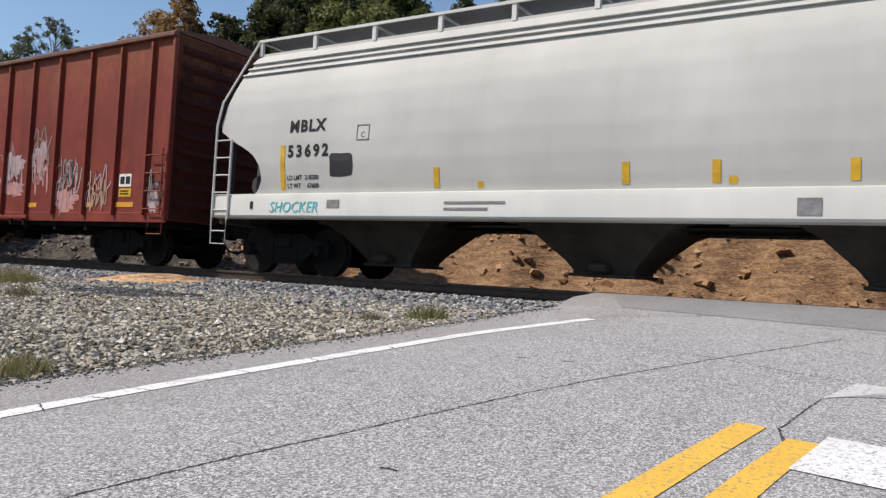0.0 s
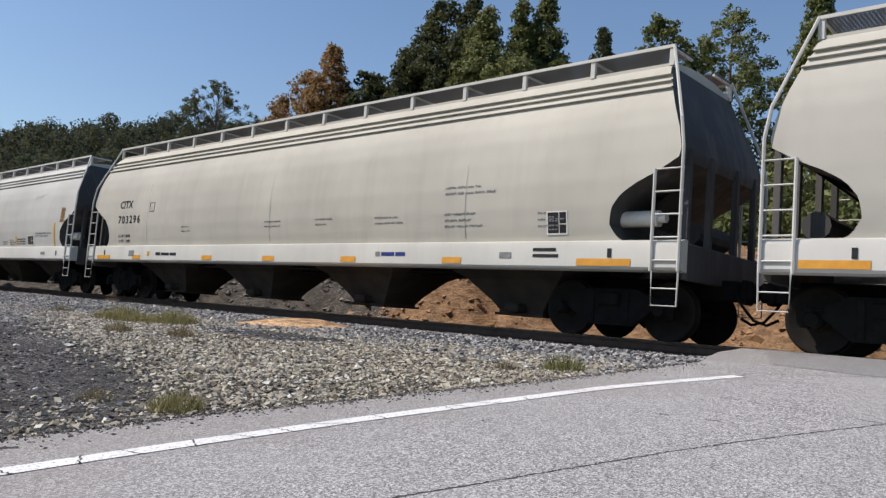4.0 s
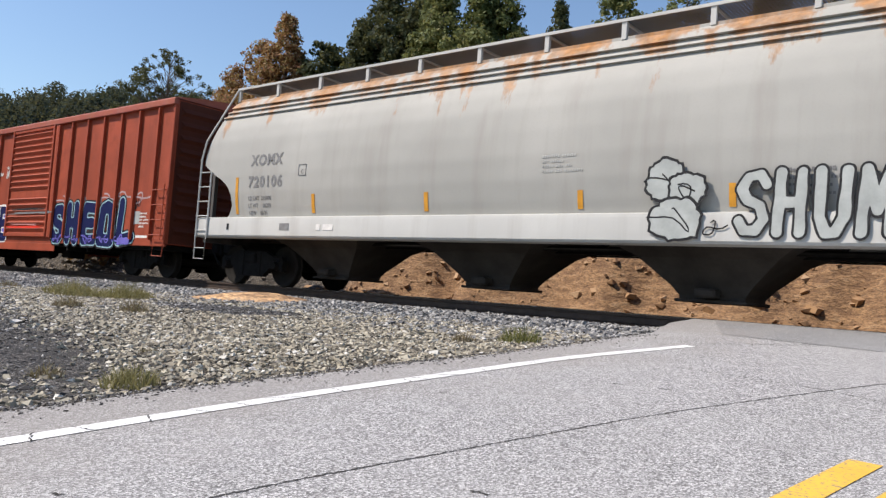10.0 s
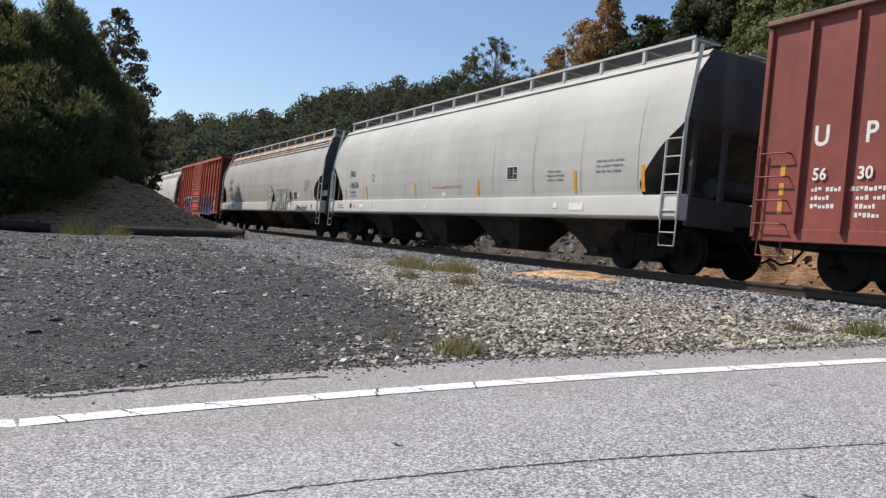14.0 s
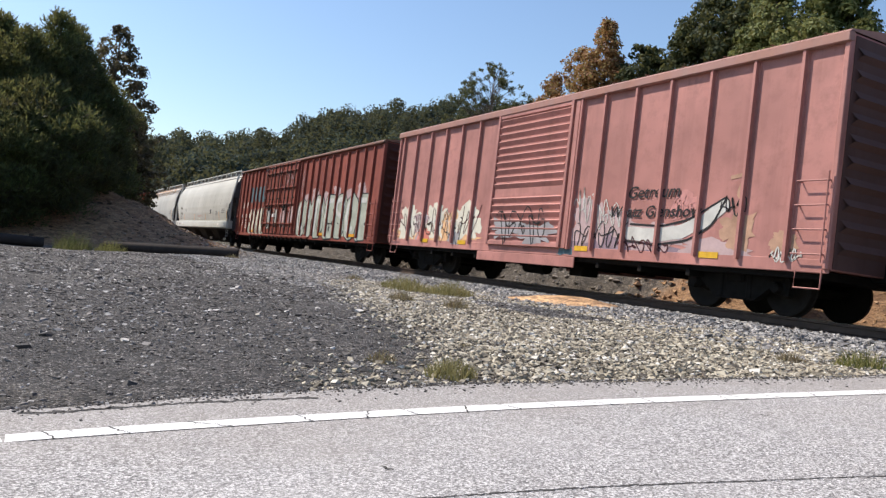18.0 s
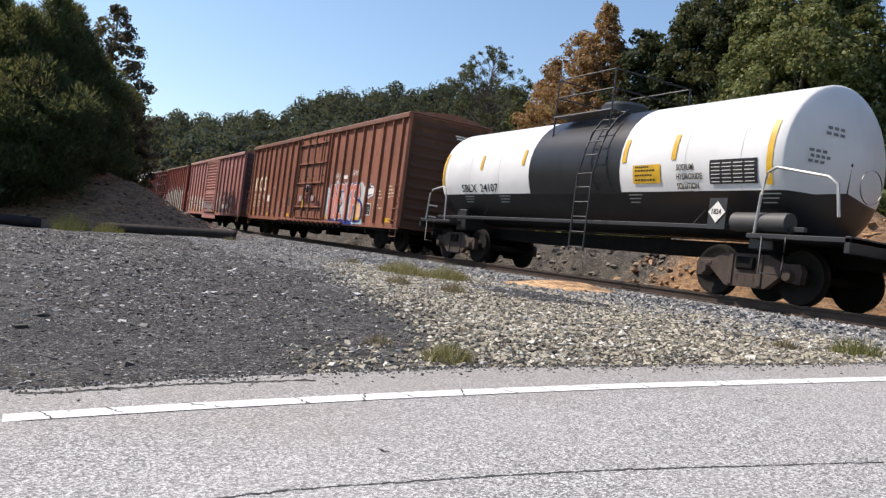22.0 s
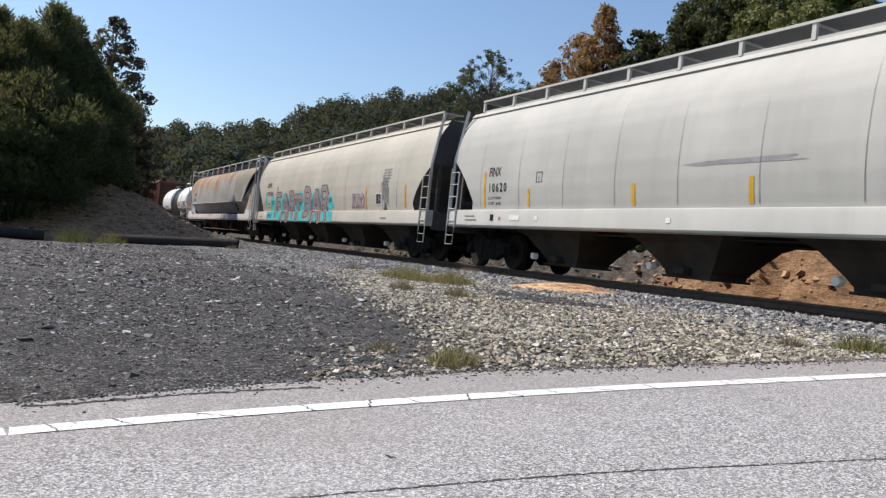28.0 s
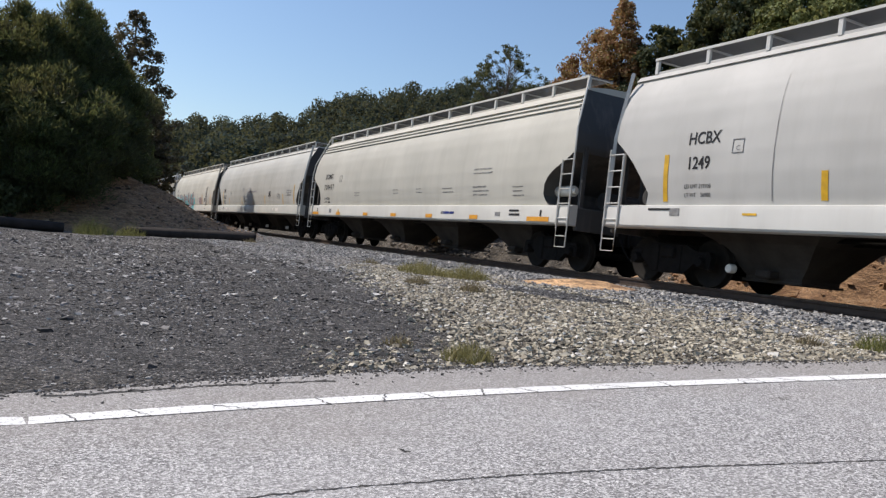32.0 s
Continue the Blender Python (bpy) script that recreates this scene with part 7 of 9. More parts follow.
def build_boxcar_pink():
    L = 16.1
    car, s = boxcar(130.65, L, (0.42, 0.19, 0.166), "faded pinkish-brown boxcar with louvred door and scrawled graffiti", 4.42, 0.78, ("louver", 6.22, 3.2), (0.4, 1.33, 2.34, 3.3, 4.26, 5.25, 9.68, 10.48, 11.45, 12.42, 13.42, 14.38, 15.33), 0.38, 0.0, (0.33, 0.18, 0.155))
    # washed-out painting before the door: pale patches under dark outlines
    for k, (xx, w, z0, z1, m) in enumerate(((0.5, 5.1, 0.82, 1.30, "peach_mark"), (0.6, 1.5, 0.95, 1.95, "cream_spray"), (1.7, 1.3, 0.9, 1.75, "pink_mark"), (2.5, 1.4, 1.0, 2.0, "cream_spray"),
                                            (3.6, 1.2, 0.9, 1.85, "peach_mark"), (4.3, 1.4, 1.0, 1.95, "cream_spray"), (2.0, 0.8, 0.9, 1.3, "coral_mark"), (4.0, 0.7, 0.85, 1.2, "grey_spray"))):
        s.patch(xx, w, z0, z1, m, 70 + k, 0.34, out=0.0006 * k, e=0.75, label="washed-out pale graffiti patch")
    for k, (xx, z, w, h, m) in enumerate(((0.65, 1.0, 1.2, 0.9, "maroon_mark"), (1.7, 0.95, 1.2, 0.8, "black_mark"), (2.6, 1.0, 1.2, 0.95, "maroon_mark"), (3.6, 0.95, 1.1, 0.8, "black_mark"), (4.5, 1.05, 1.1, 0.85, "maroon_mark"), (1.2, 1.2, 3.8, 0.5, "white_mark"))):
        s.scrawl(xx, z, w, h, m, 90 + k, 3 if k < 5 else 9, 0.032 if k < 5 else 0.02, out=0.007)
    # after the door: mauve ground, a pale horn with a black edge, brushed words
    for k, (xx, w, z0, z1, m) in enumerate(((9.6, 3.4, 0.82, 1.40, "mauve_mark"), (9.7, 1.2, 1.0, 1.95, "pink_mark"), (10.6, 1.1, 1.2, 1.75, "pink_mark"), (11.4, 1.7, 0.95, 1.50, "pink_mark"),
                                            (12.7, 0.7, 1.55, 2.05, "pale_red"), (13.0, 1.5, 0.85, 1.2, "pink_mark"), (13.95, 0.7, 1.05, 1.65, "dull_peach"))):
        s.patch(xx, w, z0, z1, m, 40 + k, 0.34, out=0.0006 * k, e=0.75, label="washed-out pale graffiti patch")
    s.stroke([(11.6, 1.28), (12.3, 1.24), (13.0, 1.32), (13.55, 1.52), (13.95, 1.80)], 0.26, "pale_grey", 0.006, "pale sprayed horn")
    s.stroke([(11.5, 1.12), (12.4, 1.06), (13.2, 1.16), (13.75, 1.45), (14.02, 1.95)], 0.045, "black_mark", 0.008, "black sprayed outline")
    s.stroke([(11.6, 1.46), (12.5, 1.42), (13.2, 1.55), (14.02, 1.95)], 0.04, "black_mark", 0.008, "black sprayed outline")
    s.words("Getreum", 11.45, 1.98, 0.34, "black_mark", 0.004, 1.15, 0.2, name="graffiti", out=0.02), s.words("Whatz Glenshow", 10.95, 1.60, 0.32, "black_mark", 0.004, 1.1, 0.2, name="graffiti", out=0.02)
    s.stroke([(14.05, 2.28), (14.4, 2.34), (14.2, 1.95), (14.5, 1.85), (14.15, 1.40), (14.6, 1.35)], 0.07, "dull_peach", 0.004, "yellowish sprayed squiggle")
    for k, (xx, z, w, h, m, n) in enumerate(((9.75, 1.5, 0.7, 0.75, "pale_grey", 4), (9.7, 0.95, 1.9, 0.5, "black_mark", 6), (10.4, 1.35, 1.2, 0.6, "pale_grey", 5), (11.3, 0.9, 1.5, 0.3, "maroon_mark", 6),
                                             (12.75, 1.6, 0.6, 0.4, "pale_red", 3), (13.9, 1.65, 0.55, 0.28, "black_mark", 4), (15.0, 0.86, 0.6, 0.22, "pale_grey", 5))):
        s.scrawl(xx, z, w, h, m, 130 + k, n, 0.026, out=0.009)
    s.patch(15.0, 0.5, 1.02, 1.35, "dull_peach", 12, 0.25, out=0.002, e=0.6), s.patch(9.3, 0.5, 0.75, 0.95, "blue_faded", 65, 0.3, out=0.006)
    for x in (2.3, 4.6, 9.9, 13.5):
        s.bar(x, 0.45, 0.86, 0.97, "yellow_mark", "reflector").location.y -= 0.012
    for k, (xx, w, z0, z1) in enumerate(((6.5, 1.3, 1.1, 1.55), (7.5, 1.7, 1.0, 1.45))):
        s.patch(xx, w, z0, z1, "grey_spray", 21 + k, 0.45, "graffiti", e=0.8).location.y -= 0.09 + 0.001 * k
    s.scrawl(6.6, 1.05, 2.4, 0.75, "black_mark", 27, 5, 0.04).location.y -= 0.09


def build_boxcar_brown():
    L = 19.3
    car, s = boxcar(148.78, L, (0.268, 0.106, 0.066), "brown long boxcar with plug door and large cream letters", 4.52, 0.76, ("plug", 8.35, 3.65), (0.71, 1.58, 2.46, 3.26, 4.16, 5.08, 5.97, 6.86, 7.75, 12.15, 12.85, 13.73, 14.6, 15.5, 16.38, 17.3, 18.1, 18.85), 0.55, 0.25, (0.17, 0.08, 0.055))
    for w, x in (("K", 0.78), ("C", 1.63), ("S", 2.54)):
        s.words(w, x, 2.17, 0.98, "cream_mark", 0.026, 0.86, 0.0, "large cream railway letter")
    for w, x in (("12", 0.80), ("92", 1.66), ("45", 2.55)):
        s.words(w, x, 1.74, 0.38, "cream_mark", 0.006, 0.9)
    s.lines(0.75, 1.58, 0.42, 3, "cream_mark", 0.12, 0.06, seed=1), s.lines(1.6, 1.58, 0.45, 3, "cream_mark", 0.12, 0.06, seed=2)
    s.bar(3.45, 0.36, 1.60, 1.92, "white_mark", "placard", "white notice placard"), plate_c(s, 4.5, 1.95, 0.28, "E")
    s.bar(5.85, 0.12, 2.3, 2.55, "yellow_mark", "reflector")
    for line in ([(1.9, 1.0), (1.95, 1.5), (2.7, 1.52), (3.0, 1.25), (2.75, 1.0), (2.35, 1.05), (2.4, 1.3)], [(3.3, 1.0), (3.35, 1.35), (3.7, 1.45), (4.0, 1.3), (4.05, 2.1), (4.3, 2.3), (4.65, 2.3), (4.82, 2.1), (4.85, 1.85)],
                 [(4.85, 1.85), (5.2, 1.7), (5.45, 1.45), (5.7, 1.7), (6.0, 1.75), (6.3, 1.62), (6.75, 1.6), (6.72, 1.4), (6.4, 1.38), (6.35, 1.2), (6.5, 1.1), (6.3, 1.02), (5.9, 1.04)],
                 [(5.0, 1.0), (4.9, 1.3), (5.15, 1.5), (5.4, 1.35), (5.35, 1.0)], [(4.15, 0.9), (4.3, 1.15), (4.6, 1.15), (4.7, 0.9)], [(5.5, 0.9), (5.7, 1.1), (5.9, 0.95)], [(6.0, 0.88), (6.3, 0.95), (6.5, 0.85)], [(2.5, 0.88), (2.8, 1.0), (3.1, 0.9)]):
        s.stroke(line, 0.035, "pink_mark", 0.002, "pale sprayed outline")
    for x, w in ((1.05, 0.4), (3.6, 0.42), (6.95, 0.4), (12.25, 0.35), (17.9, 0.7)):
        s.bar(x, w, 0.90, 1.05, "yellow_mark", "reflector", "yellow reflective strip")
    s.bar(6.6, 0.62, 1.42, 1.80, "truck_rust", "brake_box", "dark steel box on the side").location.y -= 0.004
    # sprayed piece
    for k in range(6):
        s.patch(12.0 + 0.62 * k, 1.0, 0.80 + 0.05 * (k % 3), 2.22 + 0.12 * (k % 2), ("pale_cyan", "pale_grey")[k % 2], 500 + k, 0.18, out=0.0005 * (k % 2), label="pale graffiti halo", e=0.5)
    for k, (c, x, w) in enumerate((("H", 12.52, 0.62), ("E", 13.32, 0.62), ("Y", 14.05, 0.75), ("R", 14.95, 0.72))):
        s.spray(c, x, 1.02, w, 1.16, 0.21, "coral_fade", "white_mark", 0.03, 0.009 + 0.009 * (k % 2), 0.10, "blue_mark", "coral graffiti letter with a white and dark edge")
    s.patch(15.45, 0.55, 0.98, 1.55, "peach_mark", 18, 0.10, out=0.027, label="peach graffiti shape"), s.stroke([(15.35, 1.72), (15.95, 1.6), (16.12, 1.2), (16.0, 0.9), (15.3, 0.88)], 0.09, "blue_mark", 0.028), s.stroke([(15.5, 0.97), (15.95, 0.97)], 0.09, "yellow_mark", 0.03)
    s.patch(12.75, 2.9, 0.74, 0.93, "blue_mark", 15, 0.12, out=0.013, label="dark shadow under the letters"), s.patch(15.2, 0.95, 0.76, 1.05, "pale_cyan", 16, 0.2, out=0.0135, label="pale graffiti halo")
    s.scrawl(12.9, 2.48, 0.75, 0.3, "white_mark", 3, 4, 0.016), s.scrawl(14.7, 2.55, 0.85, 0.27, "white_mark", 4, 5, 0.02), s.patch(13.85, 0.4, 2.48, 2.62, "white_mark", 6, 0.1)
    arrow = [(16.32, 1.95), (16.62, 2.28), (16.62, 2.12), (16.98, 2.16), (16.92, 1.75), (16.66, 1.86), (16.55, 1.66)]
    s.stroke(arrow, 0.10, "blue_mark", 0.002, "white sprayed arrow", close=True), s.stroke(arrow, 0.05, "white_mark", 0.005, close=True)
    s.stroke([(16.42, 1.95), (16.85, 1.98)], 0.22, "white_mark", 0.0045)
    data_panel(s, 16.36, 1.14, 0.46, 0.38)
    s.lines(17.05, 1.95, 0.5, 6, "cream_mark", 0.12, 0.05, seed=31), s.lines(18.05, 2.1, 0.6, 4, "cream_mark", 0.12, 0.05, seed=32)
    for k, (x, w, z) in enumerate(((8.75, 1.0, 1.25), (9.6, 1.3, 1.55), (10.9, 0.9, 1.2), (9.9, 0.7, 2.0))):
        s.patch(x, w, z, z + 0.38, "maroon_mark", 540 + k, 0.45, "grease_stain", "dark grease stain on the door", out=0.085, e=0.8)
    for k in range(3):
        s.bar(8.9 + 0.8 * k, 0.35, 1.6 + 0.5 * (k % 2), 1.85 + 0.5 * (k % 2), "pink_mark", "placard").location.y -= 0.10
    s.bar(9.6, 0.12, 1.3, 1.65, "yellow_mark", "placard").location.y -= 0.17
    for z, y0, w in ((4.02, 0.15, 0.40), (3.94, 0.20, 0.30), (3.55, 0.25, 0.36), (3.22, 0.30, 0.42), (1.62, -0.55, 0.35), (1.25, -0.50, 0.30)):
        part("small_print", Geo().box(L + 0.078, L + 0.084, y0, y0 + w, z, z + 0.045).mesh("small_print", M["white_mark"]), car)


# ---------------------------------------------------------------- tank wagon
def build_tank_car():
    L, x = 14.2, 169.55
    car = thing("tank_car", "white and black tank wagon for sodium hydroxide", "tank wagon")
    R, zc = 1.38, 2.46
    white = paint("tank_white", (0.74, 0.74, 0.73), 0, 0.10, 0.35)
    black = paint("tank_black", (0.02, 0.02, 0.022), 0, 0.25, 0.35, streak=(0.06, 0.055, 0.05))
    x0, x1 = 0.95, 12.75
    split = -0.60
    n = 48

    def ring(xx, r, a0, a1, k):
        return [(xx, -r * math.cos(a), zc + r * math.sin(a)) for a in np.linspace(a0, a1, k)]

    a_low = math.asin(split / R)
    ends = [(0.30, 0.02), (0.27, 0.35), (0.19, 0.68), (0.10, 0.88), (0.03, 0.975), (0.0, 1.0)]
    stations = [(x0 - 0.0 - e, R * k) for e, k in ends] + [(xx, R) for xx in np.linspace(x0 + 0.4, x1 - 0.4, 12)] + [(x1 + e, R * k) for e, k in ends[::-1]]
    low_at = lambda r: math.asin(max(-0.999, split / r)) if r > 0.1 else -math.pi / 2
    up = [ring(xx, r, low_at(r), math.pi - low_at(r), 26) for xx, r in stations]
    dn = [ring(xx, r, math.pi - low_at(r), 2 * math.pi + low_at(r), 26) for xx, r in stations]
    part("tank_top", Geo().grid(up).mesh("tank_top", white, True, 50), car, "white upper tank shell")
    part("tank_bottom", Geo().grid(dn).mesh("tank_bottom", black, True, 50), car, "black lower tank shell")
    band = [ring(xx, R + 0.006, a_low - 0.02, math.pi - a_low + 0.02, 26) for xx in (5.45, 7.1, 8.78)]
    part("band", Geo().grid(band).mesh("band", black, True), car, "black band round the middle")
    for xx in (2.55, 4.05, 10.6, 11.9):
        part("weld_seam", Geo().grid([ring(xx + d, R + 0.004, a_low, math.pi - a_low, 26) for d in (0, 0.012)]).mesh("weld_seam", M["pale_grey"], True), car)
    # dome, platform and rails
    g = Geo()
    g.grid([[(7.1 + r * math.cos(2 * math.pi * j / 20), r * math.sin(2 * math.pi * j / 20), z) for j in range(20)] for z, r in ((3.70, 0.55), (4.05, 0.55), (4.12, 0.48), (4.14, 0.01))], True)
    part("dome", g.mesh("dome", M["black_paint"], True, 40), car, "black valve dome")
    part("platform", Geo().box(5.9, 8.0, -1.15, 1.15, 3.72, 3.745).mesh("platform", M["grating"]), car, "dark grating platform")
    post = Geo().tube([(0, 0, 3.2), (0, 0, 4.65)], 0.022, 6).mesh("rail_post", M["black_paint"], True, 40)
    for xx in (5.92, 7.98):
        for y in (-1.12, 1.12):
            part("rail_post", post, car, at=(xx, y, 0))
    ring_rail = Geo().tube([(5.92, -1.12, 0), (7.98, -1.12, 0), (7.98, 1.12, 0), (5.92, 1.12, 0), (5.92, -1.12, 0)], 0.017, 6).mesh("platform_rail", M["black_paint"])
    for z in (4.2, 4.63):
        part("platform_rail", ring_rail, car, at=(0, 0, z))
    g = Geo()
    for xx in (7.72, 8.22):
        pts = [(xx, -1.62, 0.55), (xx, -1.62, 2.2)] + [(xx, -(R + 0.14) * math.cos(a), zc + (R + 0.14) * math.sin(a)) for a in (0.25, 0.5, 0.75, 1.0)]
        g.tube(pts, 0.024, 6)
    for z in (0.62, 0.95, 1.28, 1.6, 1.92, 2.22):
        g.tube([(7.72, -1.62, z), (8.22, -1.62, z)], 0.014, 6)
    for a in (0.12, 0.33, 0.54, 0.75, 0.95):
        g.tube([(xx, -(R + 0.14) * math.cos(a), zc + (R + 0.14) * math.sin(a)) for xx in (7.72, 8.22)], 0.014, 6)
    part("ladder", g.mesh("ladder", M["black_paint"], True, 40), car, "black side ladder")
    # frame
    g = Geo()
    for s in (-1, 1):
        g.box(0.9, L - 0.9, s * 1.30 - 0.04, s * 1.30 + 0.04, 1.16, 1.24, 0.01)
    for a, b in ((0.0, 1.9), (L - 1.9, L)):
        g.box(a, b, -1.48, 1.48, 1.02, 1.10, 0.01)
    for xx in (0.0, L - 0.1):
        g.box(xx, xx + 0.1, -1.48, 1.48, 0.86, 1.12, 0.01)
    for xx in (1.9, L - 1.9):
        g.box(xx - 0.25, xx + 0.25, -1.1, 1.1, 0.86, 1.45, 0.02)
    for xx in (3.4, 10.9):
        g.tube([(xx, -1.30, 1.2), (xx + 0.35, -1.36, 1.48)], 0.02, 6)
    part("frame", g.mesh("frame", M["black_paint"]), car, "black tank frame")
    sv = once("rail_silver", lambda: plain("silver_handrail", (0.36, 0.36, 0.35), 0.45, 0.2, 0.15))
    for xa, sgn in ((L - 1.75, 1), (0.35, -1)):
        g = Geo()
        p = [(0, 1.1), (0.05, 1.75), (0.14, 2.12), (0.30, 2.20), (1.25, 2.02), (1.42, 1.90), (1.50, 1.4)]
        if sgn < 0:
            p = [(1.2, 1.1), (1.15, 1.75), (1.05, 2.0), (0.9, 2.06), (0.25, 1.98), (0.1, 1.85), (0.02, 1.1)]
        g.tube([(xa + a, -1.46, b) for a, b in p], 0.026, 6)
        part("handrail", g.mesh("handrail", sv, True, 50), car, "silver bent handrail")
        g = Geo()
        g.tube([(xa + 0.2, -1.5, 1.05), (xa + 0.2, -1.5, 0.45), (xa + 0.65, -1.5, 0.45), (xa + 0.65, -1.5, 1.05)], 0.016, 6)
        part("step", g.mesh("step", M["black_paint"], True), car)
    g = Geo()
    g.tube([(11.9, -1.3, 1.30), (13.0, -1.3, 1.30)], 0.17, 14)
    part("air_tank", g.mesh("air_tank", plain("grey_tank", (0.05, 0.05, 0.05), 0.6), True, 40), car, "grey brake reservoir")
    g = Geo()
    g.grid([[(L - 0.28 + 0.02 * k, -0.75 + 0.27 * math.cos(2 * math.pi * j / 18), 1.95 + 0.27 * math.sin(2 * math.pi * j / 18)) for j in range(18)] for k in (0, 1)], True)
    part("brake_wheel", g.mesh("brake_wheel", M["black_paint"]), car)
    # marks, laid round the shell

    def wrap(name, xa, w, za, zb, mat, label="", out=0.012):
        a0, a1 = math.asin((za - zc) / R), math.asin(min(0.999, (zb - zc) / R))
        rows = [[(xx, -(R + out) * math.cos(a), zc + (R + out) * math.sin(a)) for a in np.linspace(a0, a1, 8)] for xx in (xa, xa + w)]
        return part(name, Geo().grid(rows).mesh(name, M[mat], True), car, label)

    def words(t, xa, z, size, mat, sq=0.9, out=0.014, fat=0.003):
        a = math.asin((z + size * 0.35 - zc) / R)
        ob = part("lettering", text_mesh(t, size, M[mat], fat, sq), car)
        ob.matrix_basis = pose(xa, -(R + out) * math.cos(math.asin((z - zc) / R)), z, -math.degrees(a), 0, 0)

    for xa, za, zb in ((0.98, 2.1, 3.05), (3.1, 2.5, 2.9), (5.1, 2.55, 2.95), (8.85, 2.45, 2.95), (10.25, 2.45, 2.95), (12.45, 1.95, 3.05)):
        wrap("reflector", xa, 0.12, za, zb, "yellow_mark", "yellow reflective strip")
    words("SBLX  24107", 2.10, 1.92, 0.30, "black_mark", 1.2)
    wrap("placard", 9.2, 0.78, 2.02, 2.38, "yellow_mark", "yellow notice placard")
    for z, w in ((2.07, 0.58), (2.16, 0.50), (2.25, 0.58), (2.32, 0.40)):
        for k in range(7):
            wrap("small_print", 9.27 + k * w / 7, w / 7 * 0.7, z, z + 0.035, "black_mark", out=0.016)
    for t, z in (("SODIUM", 2.24), ("HYDROXIDE", 2.07), ("SOLUTION", 1.90)):
        words(t, 10.40, z, 0.165, "black_mark", 0.68)
    wrap("data_panel", 11.22, 1.05, 1.98, 2.40, "black_mark", "black stencilled data panel")
    for k in range(6):
        for i in range(4):
            wrap("panel_line", 11.26 + 0.25 * i, 0.20, 2.01 + k * 0.064, 2.024 + k * 0.064, "white_mark", out=0.017)
    for xa, w in ((2.2, 0.5), (4.0, 0.55), (9.0, 0.4), (12.3, 0.4)):
        for k in range(3):
            wrap("small_print", xa, w * (1 - 0.15 * k), 1.80 - k * 0.07, 1.818 - k * 0.07, "silver_mark")
    # faint print on the rounded end
    for z, y0, w, m in ((2.98, -0.62, 0.42, 3), (2.88, -0.66, 0.46, 3), (2.55, -0.98, 0.40, 3), (2.46, -0.95, 0.44, 4), (2.37, -0.98, 0.36, 3)):
        g = Geo()
        for k in range(m):
            rows = []
            for zz in (z, z + 0.05):
                row = []
                for y in (y0 + w * k / m, y0 + w * (k + 0.7) / m):
                    rho = math.hypot(y, zz - zc) / R
                    row.append((x1 + float(np.interp(rho, [q[1] for q in ends[:]], [q[0] for q in ends])) + 0.012, y, zz))
                rows.append(row)
            g.grid(rows)
        part("small_print", g.mesh("small_print", M["grey_mark"]), car)
    g = Geo().prism([(0, -0.19), (0.19, 0), (0, 0.19), (-0.19, 0)], -0.006, 0)
    part("placard", g.mesh("placard", M["white_mark"]), car, "white diamond hazard placard", at=(11.6, -1.46, 1.45))
    ob = part("lettering", text_mesh("1824", 0.13, M["black_mark"], 0.004, 0.9), car)
    ob.matrix_basis = pose(11.47, -1.468, 1.41)
    part("placard_board", Geo().box(-0.2, 0.2, 0, 0.02, -0.3, 0.25).mesh("placard_board", M["black_paint"]), car, at=(11.6, -1.45, 1.45))
    underparts(car, L, 1.9, True, shift=-0.27)
    MOVERS.append((car, x))


class LowerSide(Side):
    """The sheet of the old hopper wagon that leans in below its widest line."""

    def at(self, z):
        return float(np.interp(z, (1.36, 1.75, 2.1), (-1.15, -1.39, -1.582))), 0.0


class HopperSide(Side):
    """The bulging upper sheet of the old hopper wagon, with its flat ends."""

    def at(self, z):
        return (float(np.interp(z, (2.1, 2.45, 2.8, 3.1, 3.4), (-1.584, -1.579, -1.564, -1.534, -1.484))), 0.0) if z > 2.1 else (-1.584, 0.0)


